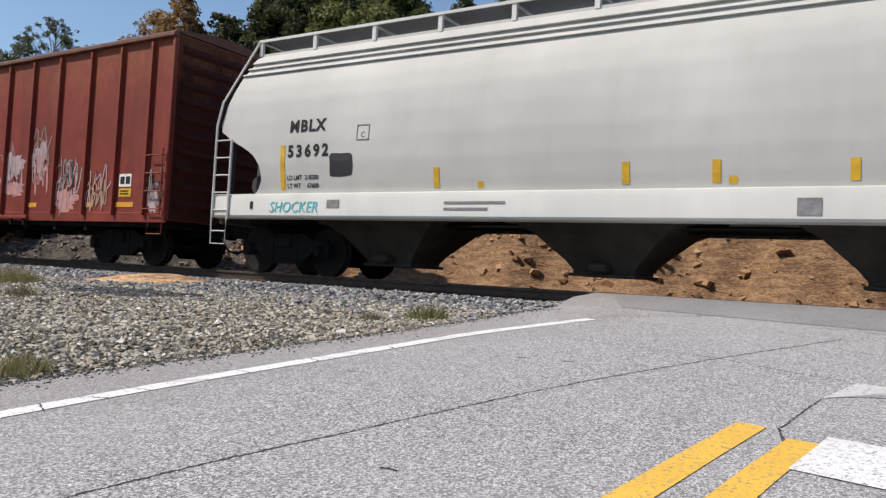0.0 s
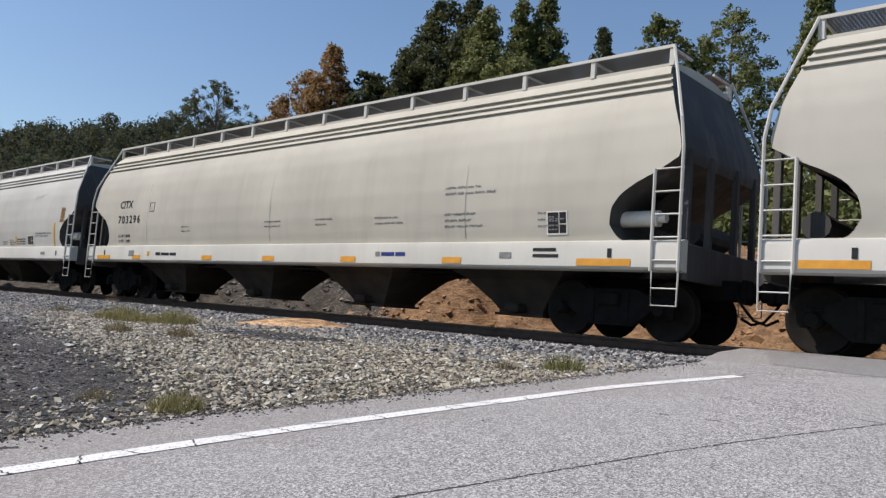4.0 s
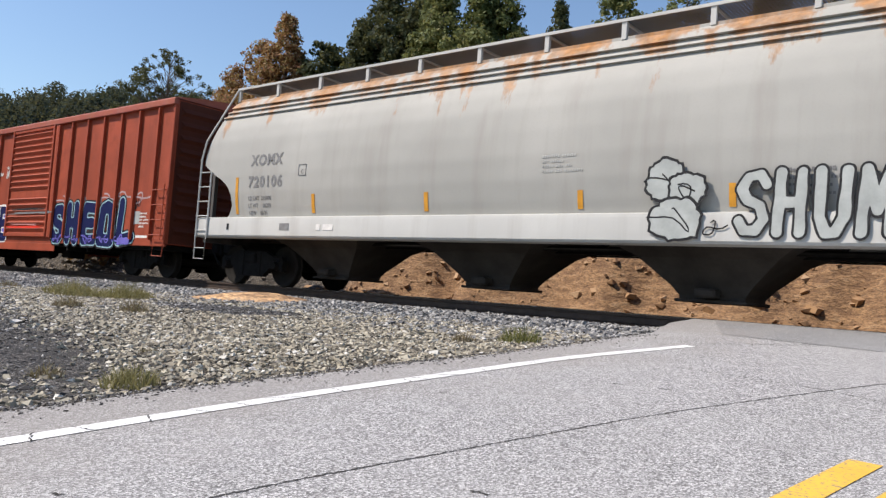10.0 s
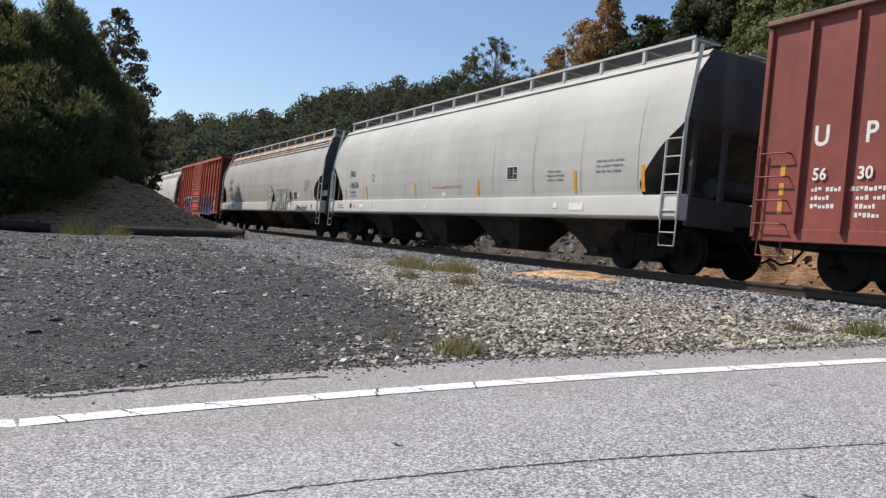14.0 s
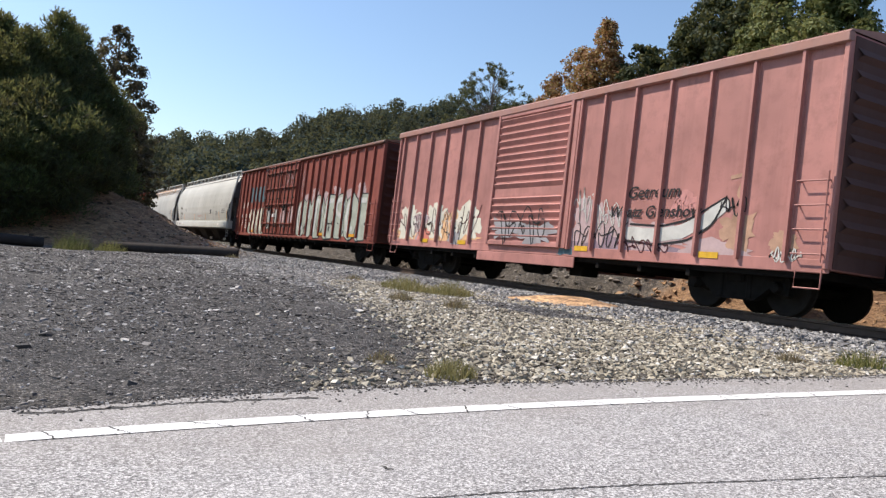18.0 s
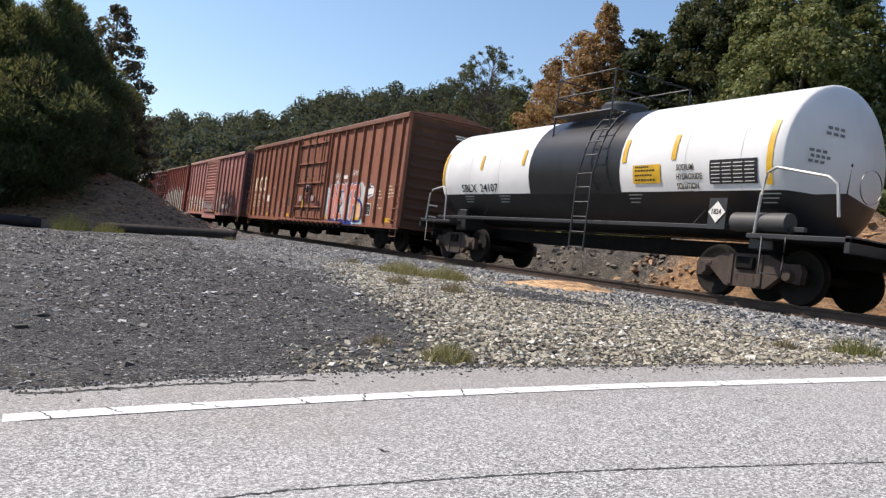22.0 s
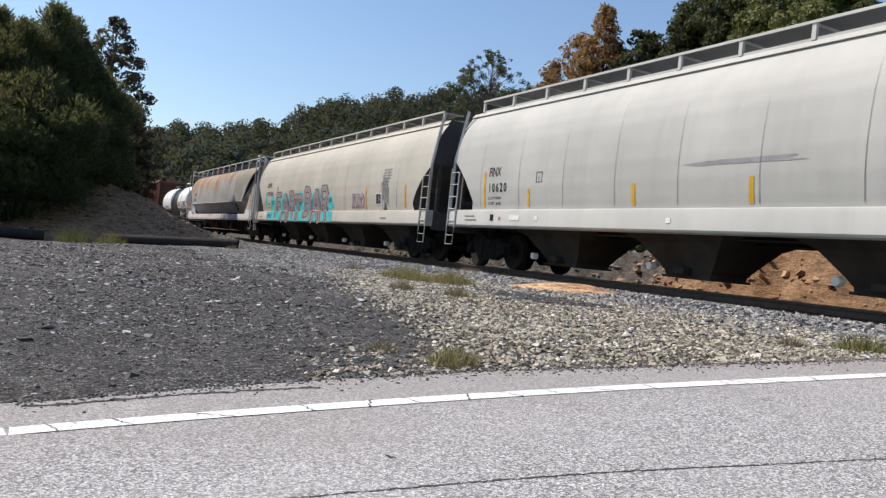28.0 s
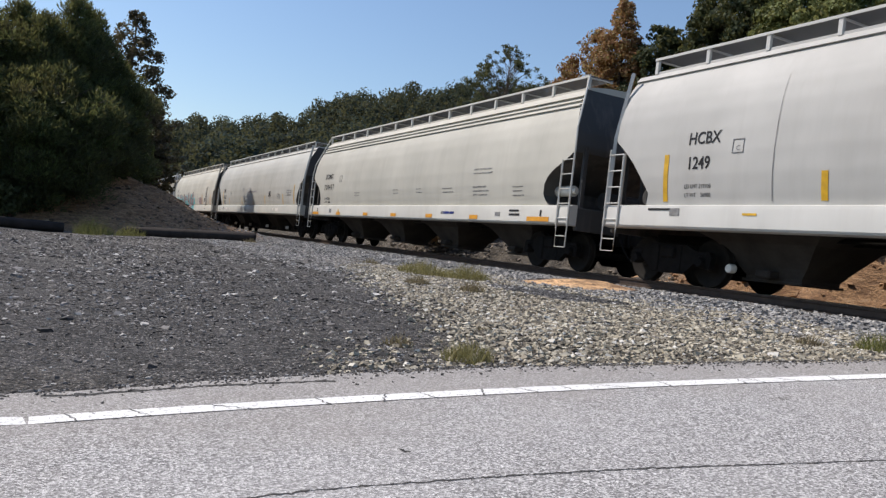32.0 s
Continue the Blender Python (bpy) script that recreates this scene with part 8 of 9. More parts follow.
def stained_paint():
    """Pale grey paint under broad orange rust stains that run down from the roof, with grimy drips below them."""
    n = Nodes("old_hopper_paint")
    sep = n.put("ShaderNodeSeparateXYZ", Vector=n.coord.outputs["Object"])
    up = n.math("SUBTRACT", sep.outputs[2], 3.2)
    c = n.mix((0.23, 0.232, 0.218), (0.30, 0.302, 0.285), n.ramp(n.noise(0.6, 4), (0.35, 0.0), (0.65, 1.0)))
    c = n.mix(c, (0.17, 0.168, 0.15), n.math("MULTIPLY", n.ramp(n.noise(1.6, 5, (1.5, 1.5, 0.15)), (0.52, 0.0), (0.75, 1.0)), 0.5))
    wash = n.math("ADD", n.noise(0.34, 5, (1, 1, 0.5)), n.math("MULTIPLY", up, 0.20))
    c = n.mix(c, (0.27, 0.205, 0.115), n.math("MULTIPLY", n.ramp(wash, (0.48, 0.0), (0.62, 1.0)), 0.85))
    run = n.math("ADD", n.noise(0.75, 6, (1.0, 1.0, 0.26), 0.62), n.math("MULTIPLY", up, 0.12))
    c = n.mix(c, (0.25, 0.108, 0.030), n.math("MULTIPLY", n.ramp(run, (0.525, 0.0), (0.62, 1.0)), 0.92))
    core = n.math("ADD", n.noise(1.3, 6, (1.2, 1.2, 0.30), 0.7), n.math("MULTIPLY", up, 0.09))
    c = n.mix(c, (0.12, 0.048, 0.024), n.math("MULTIPLY", n.ramp(core, (0.585, 0.0), (0.70, 1.0)), 0.8))
    # olive grime over the far end, its lower edge in drips
    far = n.math("MULTIPLY", n.math("SUBTRACT", sep.outputs[0], 13.2), 0.10)
    drip = n.math("ADD", n.noise(1.9, 5, (1.6, 1.6, 0.10), 0.6), n.math("ADD", n.math("MINIMUM", far, 0.16), n.math("MULTIPLY", up, 0.14)))
    c = n.mix(c, (0.185, 0.172, 0.122), n.math("MULTIPLY", n.ramp(drip, (0.56, 0.0), (0.62, 1.0)), 0.75))
    edge = n.ramp(drip, (0.545, 0.0), (0.565, 1.0), (0.60, 1.0), (0.64, 0.0))
    c = n.mix(c, (0.10, 0.094, 0.072), n.math("MULTIPLY", edge, 0.55))
    n.bump(n.noise(1.1, 2), 0.15, 0.03)
    return n.done(c, 0.65)


def build_hopper_angular():
    """An older hopper wagon with flat, sloping side sheets."""
    L, x = 19.15, 184.80
    car = thing("hopper_car", "old grey angular hopper wagon with large rust stains", "hopper wagon", "covered hopper wagons")
    pm = stained_paint()
    lowm = paint("old_hopper_low", (0.36, 0.365, 0.365), 0.0, 0.5, 0.7)
    sm = paint("old_sill_paint", (0.56, 0.56, 0.555), 0.0, 0.45, 0.6)
    top_z, kz, low_z = 4.06, 2.10, 1.36
    W = 1.58
    # side: upper sheet to the knuckle, then a lower sheet leaning in
    g = Geo()
    for s in (-1, 1):
        rows = [[(a + (L - a - b) * k / 20, s * w, z) for k in range(21)] for z, w, a, b in ((kz, W, 1.40, 2.70), (2.45, W - 0.005, 1.05, 2.38), (2.8, W - 0.02, 0.70, 2.05), (3.1, W - 0.05, 0.48, 1.78), (3.4, W - 0.10, 0.36, 1.50), (3.65, 1.40, 0.40, 1.27), (3.85, 1.28, 0.52, 1.09), (top_z - 0.06, 1.15, 0.64, 0.96), (top_z, 1.08, 0.67, 0.92))]
        g.grid(rows)
    roof_g = Geo()
    roof = [[(0.5 + (L - 1.1) * k / 10, y, z) for k in range(11)] for y, z in ((-1.08, top_z), (-0.6, top_z + 0.12), (0, top_z + 0.16), (0.6, top_z + 0.12), (1.08, top_z))]
    roof_g.grid(roof)
    part("roof", roof_g.mesh("roof", lowm, True, 20), car)
    part("body", g.mesh("body", pm, True, 20), car)
    for s in (-1, 1):
        g = Geo().grid([[(a + (L - a - b) * k / 10, s * w, z) for k in range(11)] for z, w, a, b in ((kz, W - 0.005, 1.40, 2.70), (1.75, 1.38, 1.72, 2.85), (low_z, 1.14, 2.02, 2.95))])
        part("lower_sheet", g.mesh("lower_sheet", lowm), car, "grey lower sheet leaning in")
    for end in (0, 1):
        f = (lambda v: v) if end == 0 else (lambda v: L - v)
        top_in, kn, lo = ((0.67, 1.40, 2.02) if end == 0 else (0.92, 2.70, 2.95))
        g = Geo().add([(f(top_in), -1.08, top_z), (f(top_in), 1.08, top_z), (f(kn), W, kz), (f(kn), -W, kz), (f(lo), 1.14, low_z), (f(lo), -1.14, low_z)], [(0, 1, 2, 3), (3, 2, 4, 5)])
        part("slope_sheet", g.mesh("slope_sheet", lowm), car, "grey sloping end sheet")
        near, far = (0.42, 2.32) if end == 0 else (0.50, 2.45)
        shape = [(f(near), low_z), (f(far), low_z)] + ([(f(kn + 0.05), kz), (f(0.85), 2.7), (f(near), 2.7)] if end == 0 else [(f(1.30), 2.6), (f(0.95), 3.0), (f(near), 3.05)])
        for s in (-1, 1):
            part("gusset_plate", Geo().prism(shape, s * 1.44, s * 1.41).mesh("gusset_plate", lowm), car, "pale grey gusset plate")
    g = Geo()
    for s in (-1, 1):
        g.box(1.38, L - 2.68, s * W - 0.02, s * W + 0.02, kz - 0.012, kz + 0.012)
    part("knuckle_rail", g.mesh("knuckle_rail", sm), car)
    for s in (-1, 1):
        g = Geo()
        a, b = (-1.60, -1.50) if s < 0 else (1.50, 1.60)
        g.box(0, L, a, b, 1.08, 1.36, 0.02).box(0.3, L - 0.3, a, b, 1.02, 1.06)
        for f in (lambda v: v, lambda v: L - v):
            x0, x1 = sorted((f(0.35), f(1.6)))
            g.box(x0, x1, a + 0.02, b - 0.02, 1.36, 1.58, 0.01)
        part("side_sill", g.mesh("side_sill", sm), car, "pale side sill")
    dk = once("dark_end", None)
    for xe, t in ((0, 0), (L, 180)):
        g = Geo()
        g.box(0.0, 0.10, -1.5, 1.5, 0.92, 1.36, 0.015).box(0.0, 1.3, -1.42, 1.42, 1.2, 1.25)
        for y in (-1.45, -0.5, 0.5, 1.45):
            g.box(0.05, 0.12, y - 0.035, y + 0.035, 1.3, 4.55, 0.008)
        g.box(0.04, 0.14, -1.5, 1.5, 4.20, 4.32, 0.008).box(0.04, 0.14, -1.5, 1.5, 4.5, 4.56, 0.008)
        for z in (4.53, 4.25):
            for y in (-1.45, 1.45):
                g.box(0.04, 0.62, y - 0.03, y + 0.03, z - 0.03, z + 0.03)
        part("end_frame", g.mesh("end_frame", sm), car, "pale open end framing with posts", at=(xe, 0, 0), turn=t)
        y = -1.63
        g = Geo()
        for xx in (0.03, 0.48):
            g.tube([(xx, y, 1.0), (xx, y, 2.55 if xx > 0.1 else 4.3)], 0.024, 6)
        for k in range(5):
            g.tube([(0.03, y, 1.25 + 0.32 * k), (0.48, y, 1.25 + 0.32 * k)], 0.014, 6)
        g.tube([(0.05, y, 1.0), (0.05, y, 0.55), (0.45, y, 0.55), (0.45, y, 1.0)], 0.015, 6)
        me = g.mesh("ladder", sm, True, 40)
        if xe:
            me = mirror_x(me)
        part("ladder", me, car, at=(xe, 0, 0))
    for k in range(3):
        chute(car, 4.9 + 4.3 * k, "round")
    for xx in (3.3, 7.1, 11.4, 15.2):
        part("strut", once("strut", lambda: Geo().box(-0.03, 0.03, -0.9, -0.84, 0.42, 1.1).mesh("strut", M["truck_rust"])), car, at=(xx, 0, 0))
    part("side_pipe", Geo().tube([(2.5, -0.86, 0.45), (L - 2.5, -0.86, 0.45)], 0.04, 6).mesh("side_pipe", M["truck_rust"], True), car)
    for s in (-1, 1):
        part("running_board", Geo().box(0.5, L - 0.5, min(s * 0.42, s * 1.12), max(s * 0.42, s * 1.12), 4.33, 4.342).mesh("running_board", M["grating"]), car, "grey steel grating")
    g = Geo()
    n = 11
    for i in range(n + 1):
        xx = 0.3 + (L - 0.6) * i / n
        g.box(xx - 0.03, xx + 0.03, -1.16, -1.10, 4.06, 4.53)
    g.box(0.2, L - 0.2, -1.16, -1.12, 4.50, 4.545)
    part("roof_rail", g.mesh("roof_rail", sm), car, "pale roof rail with posts")
    underparts(car, L, 1.65, True, True, -0.12)
    s = HopperSide(car, False, -W - 0.004)
    s.words("FURX", 2.05, 2.62, 0.36, "black_mark", 0.006, 0.80), s.words("893409", 1.88, 2.24, 0.36, "black_mark", 0.006, 0.80)
    plate_c(s, 3.42, 2.42, 0.24)
    under = LowerSide(car, False)
    under.words("LD LMT  199900", 2.2, 1.86, 0.11, "grey_mark", 0, 0.9), under.words("LT WT    63100", 2.2, 1.70, 0.11, "grey_mark", 0, 0.9)
    for xx, w in ((2.3, 0.45), (7.9, 0.5), (13.5, 0.8)):
        decal_box("reflector", car, xx, w, 1.40 - 0.13, 1.40 - 0.04, M["orange_mark"], -1.606, "orange reflective strip")
    s.bar(0.62, 0.11, 1.6, 2.45, "orange_mark", "reflector", "orange reflective strip")
    s.bar(L - 1.15, 0.11, 1.6, 2.5, "orange_mark", "reflector", "orange reflective strip")
    data_panel(under, 14.6, 1.62, 0.52, 0.40)
    MOVERS.append((car, x))


def build_hopper_cream_graffiti():
    L = 20.0
    car, s = hopper_car(204.70, L, (0.62, 0.595, 0.535), "cream covered hopper wagon with turquoise-haloed graffiti", "angular", False, 0.0, 0.35, (0.64, 0.62, 0.57), True)
    s.words("CBFX", 1.84, 2.68, 0.33, "black_mark", 0.003, 0.9), s.words("470598", 1.80, 2.24, 0.33, "black_mark", 0.003, 0.92)
    s.words("LD LMT  219400", 1.85, 1.82, 0.11, "black_mark", 0, 0.9), s.words("LT WT     66600", 1.85, 1.66, 0.11, "black_mark", 0, 0.9)
    plate_c(s, 3.60, 2.42, 0.24)
    s.bar(1.42, 0.11, 1.53, 2.0, "orange_mark", "reflector")
    s.patch(2.6, 8.9, 1.52, 2.10, "teal_mark", 3, 0.05, label="turquoise sprayed halo", n=90)
    for k, xx in enumerate((1.6, 2.7, 4.6, 5.3, 6.4, 7.2, 8.7, 9.1, 9.5, 10.9)):
        s.patch(xx, 0.55, 1.75, 2.20 + 0.10 * (k % 3), "teal_mark", 50 + k, 0.3, label="turquoise sprayed halo", e=0.8)
    decal_box("graffiti", car, 2.3, 9.4, 1.06, 1.475, M["teal_mark"], -1.632, "turquoise sprayed halo")
    for k, (c, xx, zz, w, h) in enumerate((("F", 3.62, 1.32, 0.78, 1.02), ("A", 4.78, 1.16, 0.78, 1.02), ("R", 5.78, 1.28, 0.72, 1.08), ("T", 6.68, 1.20, 0.86, 0.98), ("B", 7.98, 1.34, 0.88, 1.10), ("A", 9.10, 1.16, 0.92, 1.12), ("R", 10.15, 1.22, 0.86, 1.26))):
        s.spray(c, xx, zz, w, h, 0.22, "pale_pink", "maroon_mark", 0.035, 0.004 + 0.010 * (k % 2), 0.0, None, "dull pink-grey block letter with a dark edge", "pink_mark")
    s.words("2017", 2.35, 1.14, 0.3, "blue_mark", 0, 1.2, 0.3, name="graffiti", out=0.008)
    graffiti_word(s, "KURO", 13.6, 1.65, 0.6, "pink_mark", "grey_mark", 0.02, 0.7, 0.1)
    s.scrawl(16.3, 1.6, 0.7, 1.1, "grey_mark", 5, 6, 0.03), s.lines(16.4, 2.85, 0.6, 6, "grey_mark", 0.1, 0.05, seed=4)
    data_panel(s, 15.9, 1.72, 0.4, 0.34)
    for xx in (5.3, 14.9, 18.2):
        s.bar(xx, 0.12, 1.56, 2.3, "orange_mark", "reflector")
    seams(s, (3.2, 8.6, 12.9, 17.6), wide=0.02)
    sill_marks(s, [(1.0, 0.4, 1.2, 1.24, "black_mark"), (1.85, 0.25, 1.3, 1.4, "white_mark"), (16.5, 0.5, 1.2, 1.25, "grey_mark")])


def build_hopper_finx_second():
    car, s = finx(226.04, 20.5, "10620", (0.62, 0.625, 0.615), "pale grey covered hopper wagon with mustard strips and white outlet caps",
                  ((1.78, 2.49, "yellow_mark"), (3.83, 1.98, "yellow_mark"), (7.52, 1.99, "yellow_mark"), (10.4, 2.01, "yellow_mark"), (13.2, 2.03, "yellow_mark"), (16.9, 2.05, "yellow_mark"), (18.87, 2.5, "yellow_mark")), 0.9)
    s.patch(9.2, 2.2, 2.24, 2.33, "grey_spray", 5, 0.3, "smudge", "grey painted-over strip")


def build_hopper_xomx_last():
    L = 19.74
    car, s = hopper_car(247.90, L, (0.66, 0.645, 0.60), "cream covered hopper wagon with grey roof ribs and orange reflectors", "round", True, 0.0, 0.2, (0.73, 0.72, 0.70))
    marks_plain(s, L, "XOMX", "720437")
    sill_yellow(s, L)
    small_notices(s, L, 70)


def build_hopper_last():
    L = 19.5
    car, s = hopper_car(268.88, L, (0.62, 0.62, 0.625), "light grey covered hopper wagon with mustard strips", "angular", False, 0.0, 0.2, (0.70, 0.70, 0.70), True)
    s.words("HCBX", 2.22, 2.62, 0.32, "black_mark", 0.005, 0.9), s.words("1249", 2.24, 2.16, 0.32, "black_mark", 0.005, 0.9)
    s.words("LD LMT 219100", 2.2, 1.80, 0.11, "black_mark", 0, 0.9), s.words("LT WT    56900", 2.2, 1.64, 0.11, "black_mark", 0, 0.9)
    plate_c(s, 3.30, 2.40, 0.25)
    for xx, z1 in ((1.64, 2.46), (5.12, 2.02), (8.8, 2.0)):
        s.bar(xx, 0.12, 1.56, z1, "yellow_mark", "reflector")
    sill_marks(s, [(1.35, 0.6, 1.38, 1.42, "black_mark"), (1.95, 0.25, 1.28, 1.42, "grey_mark"), (3.7, 0.3, 1.3, 1.34, "yellow_mark")])
    seams(s, (4.2, 9.0, 14.0), wide=0.02)


TRAIN = (build_boxcar_first, build_hopper_second, build_hopper_third, build_hopper_fourth, build_boxcar_orange, build_hopper_rusty, build_hopper_finx_first,
         build_boxcar_sprayed, build_boxcar_pink, build_boxcar_brown, build_tank_car, build_hopper_angular, build_hopper_cream_graffiti,
         build_hopper_finx_second, build_hopper_xomx_last, build_hopper_last)


# ---------------------------------------------------------------- trees
def leaves(rng, centres, radii, counts, size, squash=0.75, slim=0.62, needles=False, hollow=0.42):
    """Small single leaves scattered in clumps, turned outwards; needles point up and out."""
    c = np.repeat(centres, counts, 0)
    r = np.repeat(radii, counts)
    n = len(c)
    d = rng.normal(size=(n, 3))
    d /= np.linalg.norm(d, axis=1, keepdims=True)
    p = c + d * (r * rng.random(n) ** hollow)[:, None] * np.array([1, 1, squash])
    s = size * rng.uniform(0.6, 1.35, n)
    face = d * 0.8 + rng.normal(0, 0.42, (n, 3)) + np.array([0, 0, 0.22])
    if needles:
        u = d * 0.75 + rng.normal(0, 0.38, (n, 3)) + np.array([0, 0, 0.65])
    else:
        u = np.cross(face, rng.normal(size=(n, 3)))
    u /= np.linalg.norm(u, axis=1, keepdims=True)
    w = np.cross(face, u)
    w /= np.linalg.norm(w, axis=1, keepdims=True)
    u, w = u * s[:, None], w * (s * slim)[:, None]
    v = np.stack([p - u, p + w, p + u, p - w], 1).reshape(-1, 3)
    k = (np.arange(n) * 4)[:, None]
    return v, k + np.array([[0, 1, 2, 3]])


def polar(az, d):
    return d * math.cos(radians(az)), d * math.sin(radians(az)) - 12.12


def tree(name, label, az, d, top_el, width, low, leaf, n, size=0.16, shape="round", seed=0, clump=1.0, category="tree", parts=46, bare=0.0):
    """A tree seen from the road: az and d place it, top_el is the angle to its top, width its crown, low where the crown begins (share of the height)."""
    rng = np.random.default_rng(seed)
    x, y = polar(az, d)
    z0 = float(land(x, y))
    high = 0.13 + d * math.tan(radians(top_el)) - z0
    t = thing(name, label, category, "trees along the track", at=(x, y, z0))
    g = Geo()
    lean = rng.normal(0, 0.02, 2) * high
    r0 = 0.016 * high + 0.05
    spine = [(lean[0] * u, lean[1] * u, high * 0.93 * u - 0.15) for u in np.linspace(0, 1, 7)]
    g.tube(spine, r0, 8, 0.03)
    z_low = high * low
    parts = int(parts * (3.6 if bare < 0.5 else 1.6))
    u = (np.arange(parts) + rng.random(parts)) / parts
    u = u ** 0.92
    if shape == "cone":
        rad = 0.80 * width * (1.02 - u) ** 0.72
    elif shape == "column":
        rad = 0.6 * width * np.sqrt(np.clip(1 - (2 * u - 0.9) ** 4 * 0.55, 0.1, 1)) * np.where(u > 0.68, (1.04 - u) / 0.36, 1.0)
    else:
        rad = 0.72 * width * np.sqrt(np.clip(1 - (2 * u - 0.95) ** 2, 0.05, 1))
    a = rng.uniform(0, 2 * math.pi, parts) + np.arange(parts) * 2.4
    reach = rad * rng.uniform(0.05, 1.0, parts) ** 0.42
    cz = z_low + (high - z_low) * u * 0.97
    cr = (0.075 * width + 0.24 if bare < 0.5 else 0.075 * width + 0.15) * clump * rng.uniform(0.65, 1.3, parts) * np.where(u > 0.85, 0.7, 1.0)
    centres = np.stack([lean[0] * cz / high + np.cos(a) * reach, lean[1] * cz / high + np.sin(a) * reach, cz - cr * 0.4], 1)
    for k in range(0, parts, 4 if bare < 0.5 else 1):
        s = max(0.05, (cz[k] - reach[k] * 0.75 - 0.3) / high)
        b = Vector((lean[0] * s, lean[1] * s, high * min(0.9, s)))
        e = Vector(centres[k])
        g.tube([b, b.lerp(e, 0.5) + Vector((0, 0, 0.08 * reach[k])), e], max(0.015, r0 * 0.25 * (1 - u[k])) + 0.012, 5, 0.01, False)
    part("trunk", g.mesh("trunk", M["bark"], True), t)
    share = cr ** 2 / np.sum(cr ** 2)
    counts = np.maximum(4, ((3.6 if leaf == "leaf_pine" else 2.1) * n * share).astype(int))
    v, f = leaves(rng, centres, cr, counts, size * (1.0 if bare < 0.5 else 0.9) * (0.85 if leaf == "leaf_pine" else 1.0), 0.75, 0.20 if leaf == "leaf_pine" else 0.62, leaf == "leaf_pine")
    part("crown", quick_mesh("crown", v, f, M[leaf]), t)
    return t


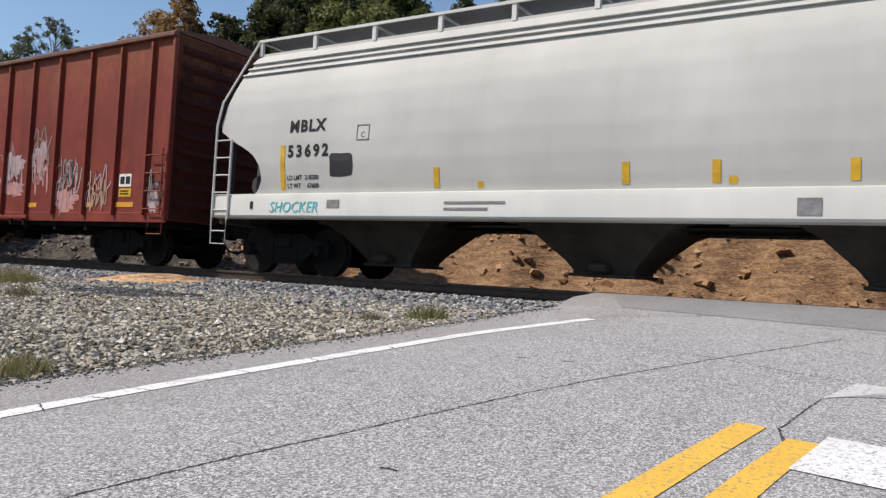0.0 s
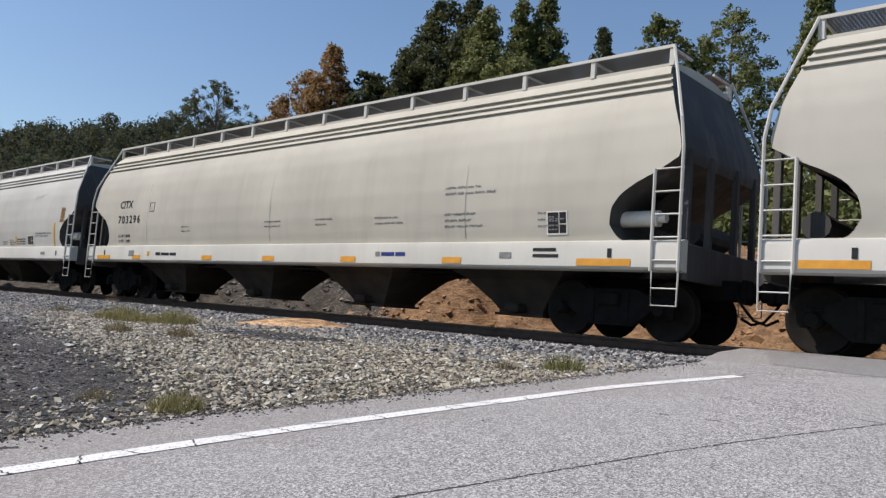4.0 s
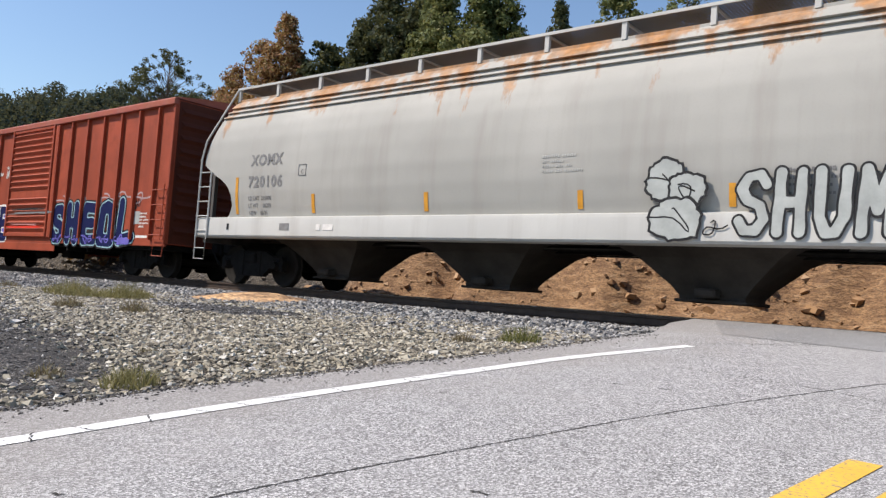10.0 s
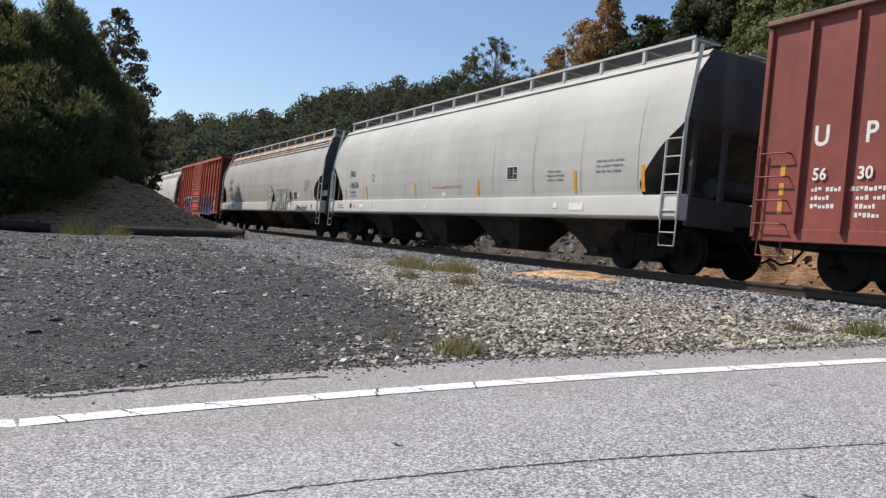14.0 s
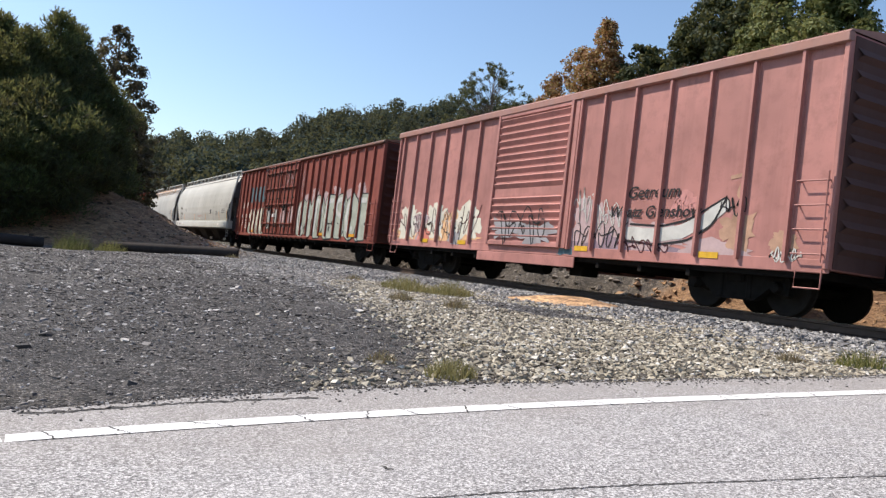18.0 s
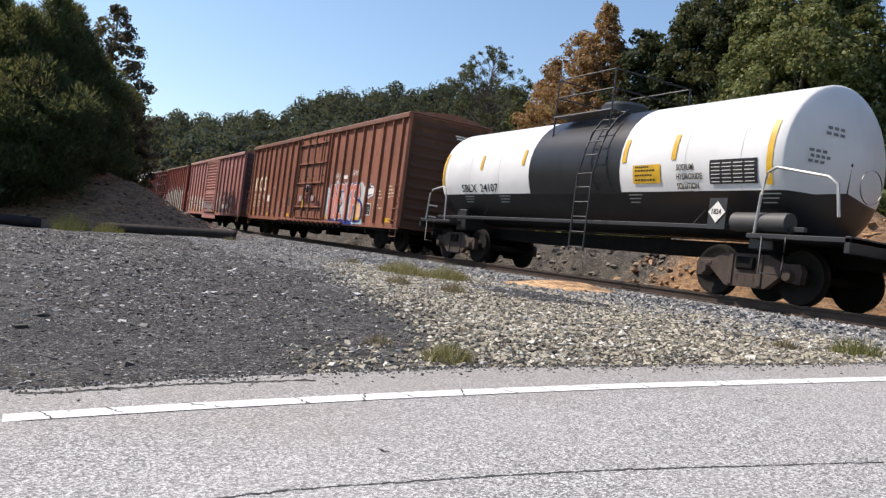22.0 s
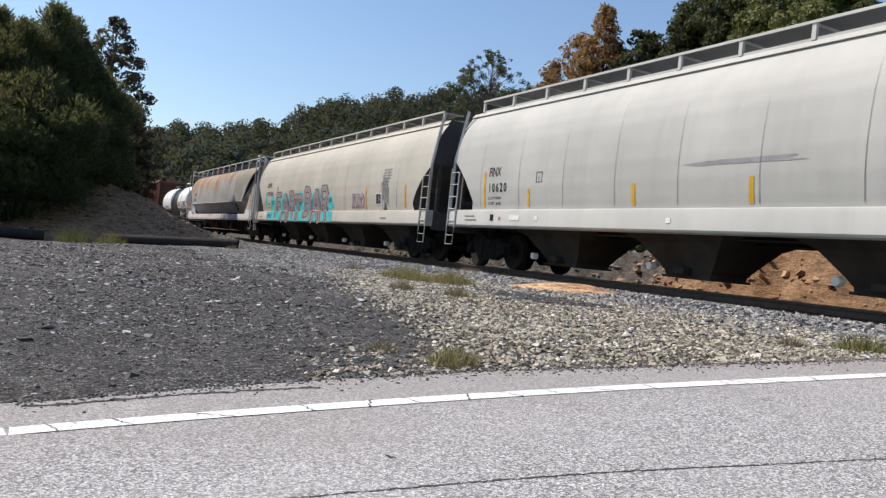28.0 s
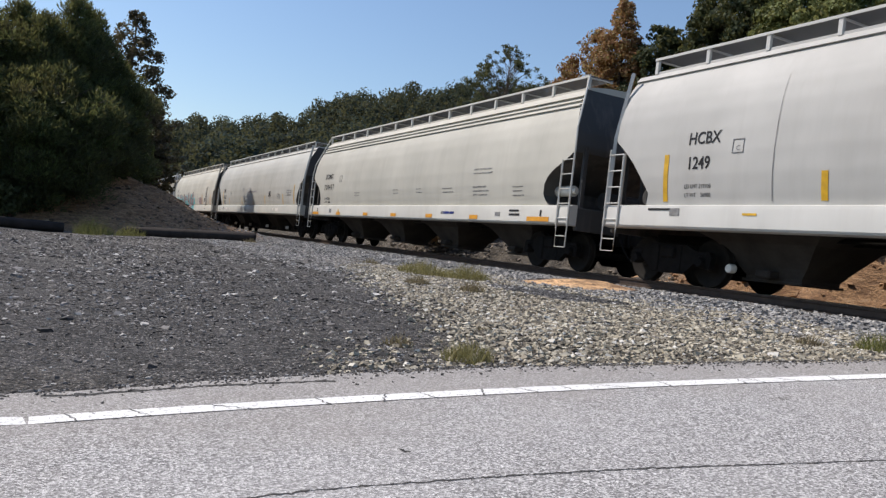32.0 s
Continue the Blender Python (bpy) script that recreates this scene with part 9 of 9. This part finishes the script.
def build_trees():
    T = tree
    T("tree", "slender sparse dark green tree behind the track", 149.9, 62, 15.4, 5.2, 0.38, "leaf_dark", 7000, 0.085, "round", 1, 0.66, parts=150, bare=1)
    T("tree", "small light green tree behind the track", 147.4, 66, 12.6, 3.0, 0.3, "leaf_green", 3200, 0.13, "cone", 2, 0.9)
    T("autumn_tree", "orange-brown autumn tree behind the track", 141.5, 55, 18.9, 5.0, 0.12, "leaf_orange", 13000, 0.11, "cone", 3, 0.95, parts=110)
    T("autumn_tree", "orange-brown autumn tree behind the track", 143.0, 56, 17.2, 4.8, 0.12, "leaf_orange", 9000, 0.11, "round", 61, 0.95, parts=80)
    T("autumn_tree", "thin russet autumn tree beside a larger one", 145.0, 56, 15.2, 3.4, 0.2, "leaf_orange", 4200, 0.10, "cone", 4, 0.8, parts=70)
    T("autumn_tree", "low yellow-brown tree below an autumn tree", 144.3, 52, 13.4, 4.4, 0.1, "leaf_orange", 6000, 0.11, "round", 62, 1.0, parts=60)
    for az, d, el, w, leaf, shape, seed in ((138.6, 54, 17.6, 4.4, "leaf_dark", "round", 5), (136.9, 54, 19.3, 4.6, "leaf_dark", "round", 63), (135.2, 53, 21.4, 4.8, "leaf_dark", "round", 6),
                                            (133.4, 53, 23.2, 5.0, "leaf_dark", "round", 64), (131.7, 52, 24.0, 4.8, "leaf_dark", "column", 16)):
        T("tree", "tall dark green broadleaf tree behind the track", az, d, el, w, 0.10, leaf, 11500, 0.13, shape, seed, 1.05, parts=86)
    for az, d, el, w, leaf, shape, seed in ((131.4, 47, 21.6, 4.4, "leaf_green", "cone", 7), (129.6, 46, 22.9, 4.4, "leaf_light", "cone", 8), (127.4, 46, 23.4, 3.8, "leaf_green", "cone", 18), (125.8, 46, 24.3, 4.0, "leaf_green", "cone", 65), (128.4, 44, 19.5, 5.2, "leaf_light", "round", 66), (125.0, 45, 19.5, 3.4, "leaf_green", "round", 67)):
        T("tree", "tall green tree with a full pointed crown", az, d, el, w, 0.08, leaf, 10500, 0.12, shape, seed, 1.1, parts=84)
    T("pine_tree", "narrow dark pine tree behind the track", 121.6, 50, 21.8, 3.4, 0.12, "leaf_dark", 8500, 0.12, "cone", 9, 1.05, parts=70)
    T("tree", "green tree behind the track", 117.0, 47, 22.5, 4.6, 0.12, "leaf_green", 10500, 0.12, "round", 10, 1.0, parts=84)
    T("tree", "pale green tree behind the track", 113.0, 48, 23.0, 4.6, 0.12, "leaf_light", 9000, 0.11, "round", 11, 0.85, parts=90)
    T("tree", "green tree behind the track", 107.3, 46, 23.7, 4.2, 0.12, "leaf_green", 10500, 0.12, "cone", 12, 1.05, parts=84)
    T("tree", "green tree behind the track", 102.0, 46, 21.0, 6.0, 0.15, "leaf_green", 7000, 0.16, "round", 13)
    T("tree", "green tree behind the track", 95.0, 47, 22.0, 6.5, 0.15, "leaf_light", 7000, 0.16, "round", 14)
    T("tree", "dark green tree behind the track", 88.0, 48, 22.5, 6.5, 0.15, "leaf_dark", 6000, 0.18, "round", 15)
    rng = random.Random(3)
    for k in range(24):
        az = 86 + k * 2.85 + rng.uniform(-0.8, 0.8)
        leaf = rng.choice(("leaf_green", "leaf_light", "leaf_dark"))
        if 145 < az < 153:
            leaf = rng.choice(("leaf_red", "leaf_light", "leaf_orange"))
        T("shrub", "reddish shrub at the edge of the wood" if leaf == "leaf_red" else "dense shrub at the edge of the wood", az, rng.uniform(36, 44), rng.uniform(8, 12.5) if az < 146 else rng.uniform(7.5, 10.0), rng.uniform(4.5, 6.0), 0.04, leaf, 2600, 0.17, "round", 100 + k, 1.25, "shrub", 40)
    # pines, bushes and trees round the spoil heap
    L = "bushy young pine tree before the spoil heap"
    # the first two stand out of view, added so their shadow falls on the heap
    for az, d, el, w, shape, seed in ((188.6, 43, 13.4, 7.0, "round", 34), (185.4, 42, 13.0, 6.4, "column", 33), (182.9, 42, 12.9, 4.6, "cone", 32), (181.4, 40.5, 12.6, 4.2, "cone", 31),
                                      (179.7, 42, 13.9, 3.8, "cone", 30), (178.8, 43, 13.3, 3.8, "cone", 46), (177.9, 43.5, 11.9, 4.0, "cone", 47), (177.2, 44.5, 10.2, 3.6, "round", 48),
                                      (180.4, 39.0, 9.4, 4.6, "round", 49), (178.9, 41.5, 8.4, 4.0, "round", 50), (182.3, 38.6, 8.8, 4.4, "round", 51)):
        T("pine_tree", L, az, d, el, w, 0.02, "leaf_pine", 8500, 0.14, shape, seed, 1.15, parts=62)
    T("tree", "tall dark leafy tree behind the bushes", 176.1, 53, 13.9, 5.4, 0.10, "leaf_plum", 4300, 0.105, "cone", 35, 0.55, parts=84)
    T("tree", "dark leafy tree behind the bushes", 174.6, 55, 8.8, 2.8, 0.08, "leaf_plum", 4200, 0.13, "cone", 36, 0.9, parts=60)
    T("shrub", "dense green shrub on the spoil heap", 176.6, 48, 7.8, 2.8, 0.02, "leaf_green", 6000, 0.12, "round", 37, 1.1, "shrub", 60)
    T("shrub", "low leafy shrub on the spoil heap", 175.5, 51, 5.0, 2.2, 0.02, "leaf_dark", 3600, 0.12, "round", 41, 1.1, "shrub", 50)
    T("shrub", "weedy shrub at the foot of the heap", 184.0, 37.6, 1.9, 3.0, 0.0, "leaf_dark", 3200, 0.10, "round", 42, 1.0, "shrub", 40)
    T("shrub", "dark leafy shrub at the foot of the pines", 180.4, 40.5, 3.4, 3.2, 0.0, "leaf_dark", 4200, 0.10, "round", 43, 1.1, "shrub", 44)
    T("shrub", "dark leafy shrub at the foot of the pines", 178.2, 43.0, 4.6, 2.6, 0.0, "leaf_dark", 4000, 0.11, "round", 44, 1.1, "shrub", 44)
    T("shrub", "dark leafy shrub at the foot of the pines", 185.4, 39.5, 4.6, 4.2, 0.0, "leaf_dark", 4400, 0.11, "round", 45, 1.2, "shrub", 40)


def build_hill_woods():
    """The wooded hillside far off, as many small crowns of leaves."""
    rng = np.random.default_rng(21)
    n = 1500
    az = rng.uniform(98, 200, n)
    az = np.where(rng.random(n) < 0.88, rng.uniform(147, 180, n), az)
    d = 105 + 190 * rng.random(n) ** 0.75
    x, y = d * np.cos(np.radians(az)), d * np.sin(np.radians(az)) - 12.12
    keep = y > 8
    x, y, d = x[keep], y[keep], d[keep]
    n = len(x)
    r = (2.0 + 4.6 * rng.random(n) ** 1.6) * np.interp(d, (105, 180), (0.8, 1.0))
    h = 3.0 + 1.5 * r + rng.uniform(0, 2.6, n)
    z = land(x, y)
    cs, rs, ct = [], [], []
    for k in range(6):
        a = rng.uniform(0, 6.28, n)
        u = (k + 0.5) / 6
        cs.append(np.stack([x + np.cos(a) * r * 0.5 * (1.1 - u), y + np.sin(a) * r * 0.5 * (1.1 - u), z + h * (0.25 + 0.7 * u)], 1))
        rs.append(r * rng.uniform(0.45, 0.8, n) * (1.15 - 0.6 * u))
        ct.append((10 + 13 * r).astype(int))
    v, f = leaves(rng, np.concatenate(cs), np.concatenate(rs), np.concatenate(ct), 0.38, 0.85, hollow=0.15)
    thing("hillside_wood", "dense green woodland on the far hillside", "woodland", kind="stuff", me=quick_mesh("hillside_wood", v, f, M["leaf_hill"]))


# ---------------------------------------------------------------- everything
build_ground()
build_road()
build_track()
for build in TRAIN:
    build()
build_pipes()
build_tufts()
build_trees()
build_hill_woods()
build_stones()


def run_at(t):
    return float(np.interp(t, [r[0] for r in RUN], [r[1] for r in RUN]))


def motions():
    """The train rolls along the track; its wheels turn with it."""
    for car, x in MOVERS:
        walk(car, [(t, pose(x + s, 0, 0)) for t, s in RUN])
    steps = np.arange(0, 32.001, 2 / 30)
    angles = [-math.degrees(-run_at(t) / WHEEL_R) for t in steps]
    for w in SPINNERS:
        at = w.matrix_basis.translation.copy()
        walk(w, [(t, pose(at.x, at.y, at.z, 0, a, 0)) for t, a in zip(steps, angles)])


motions()
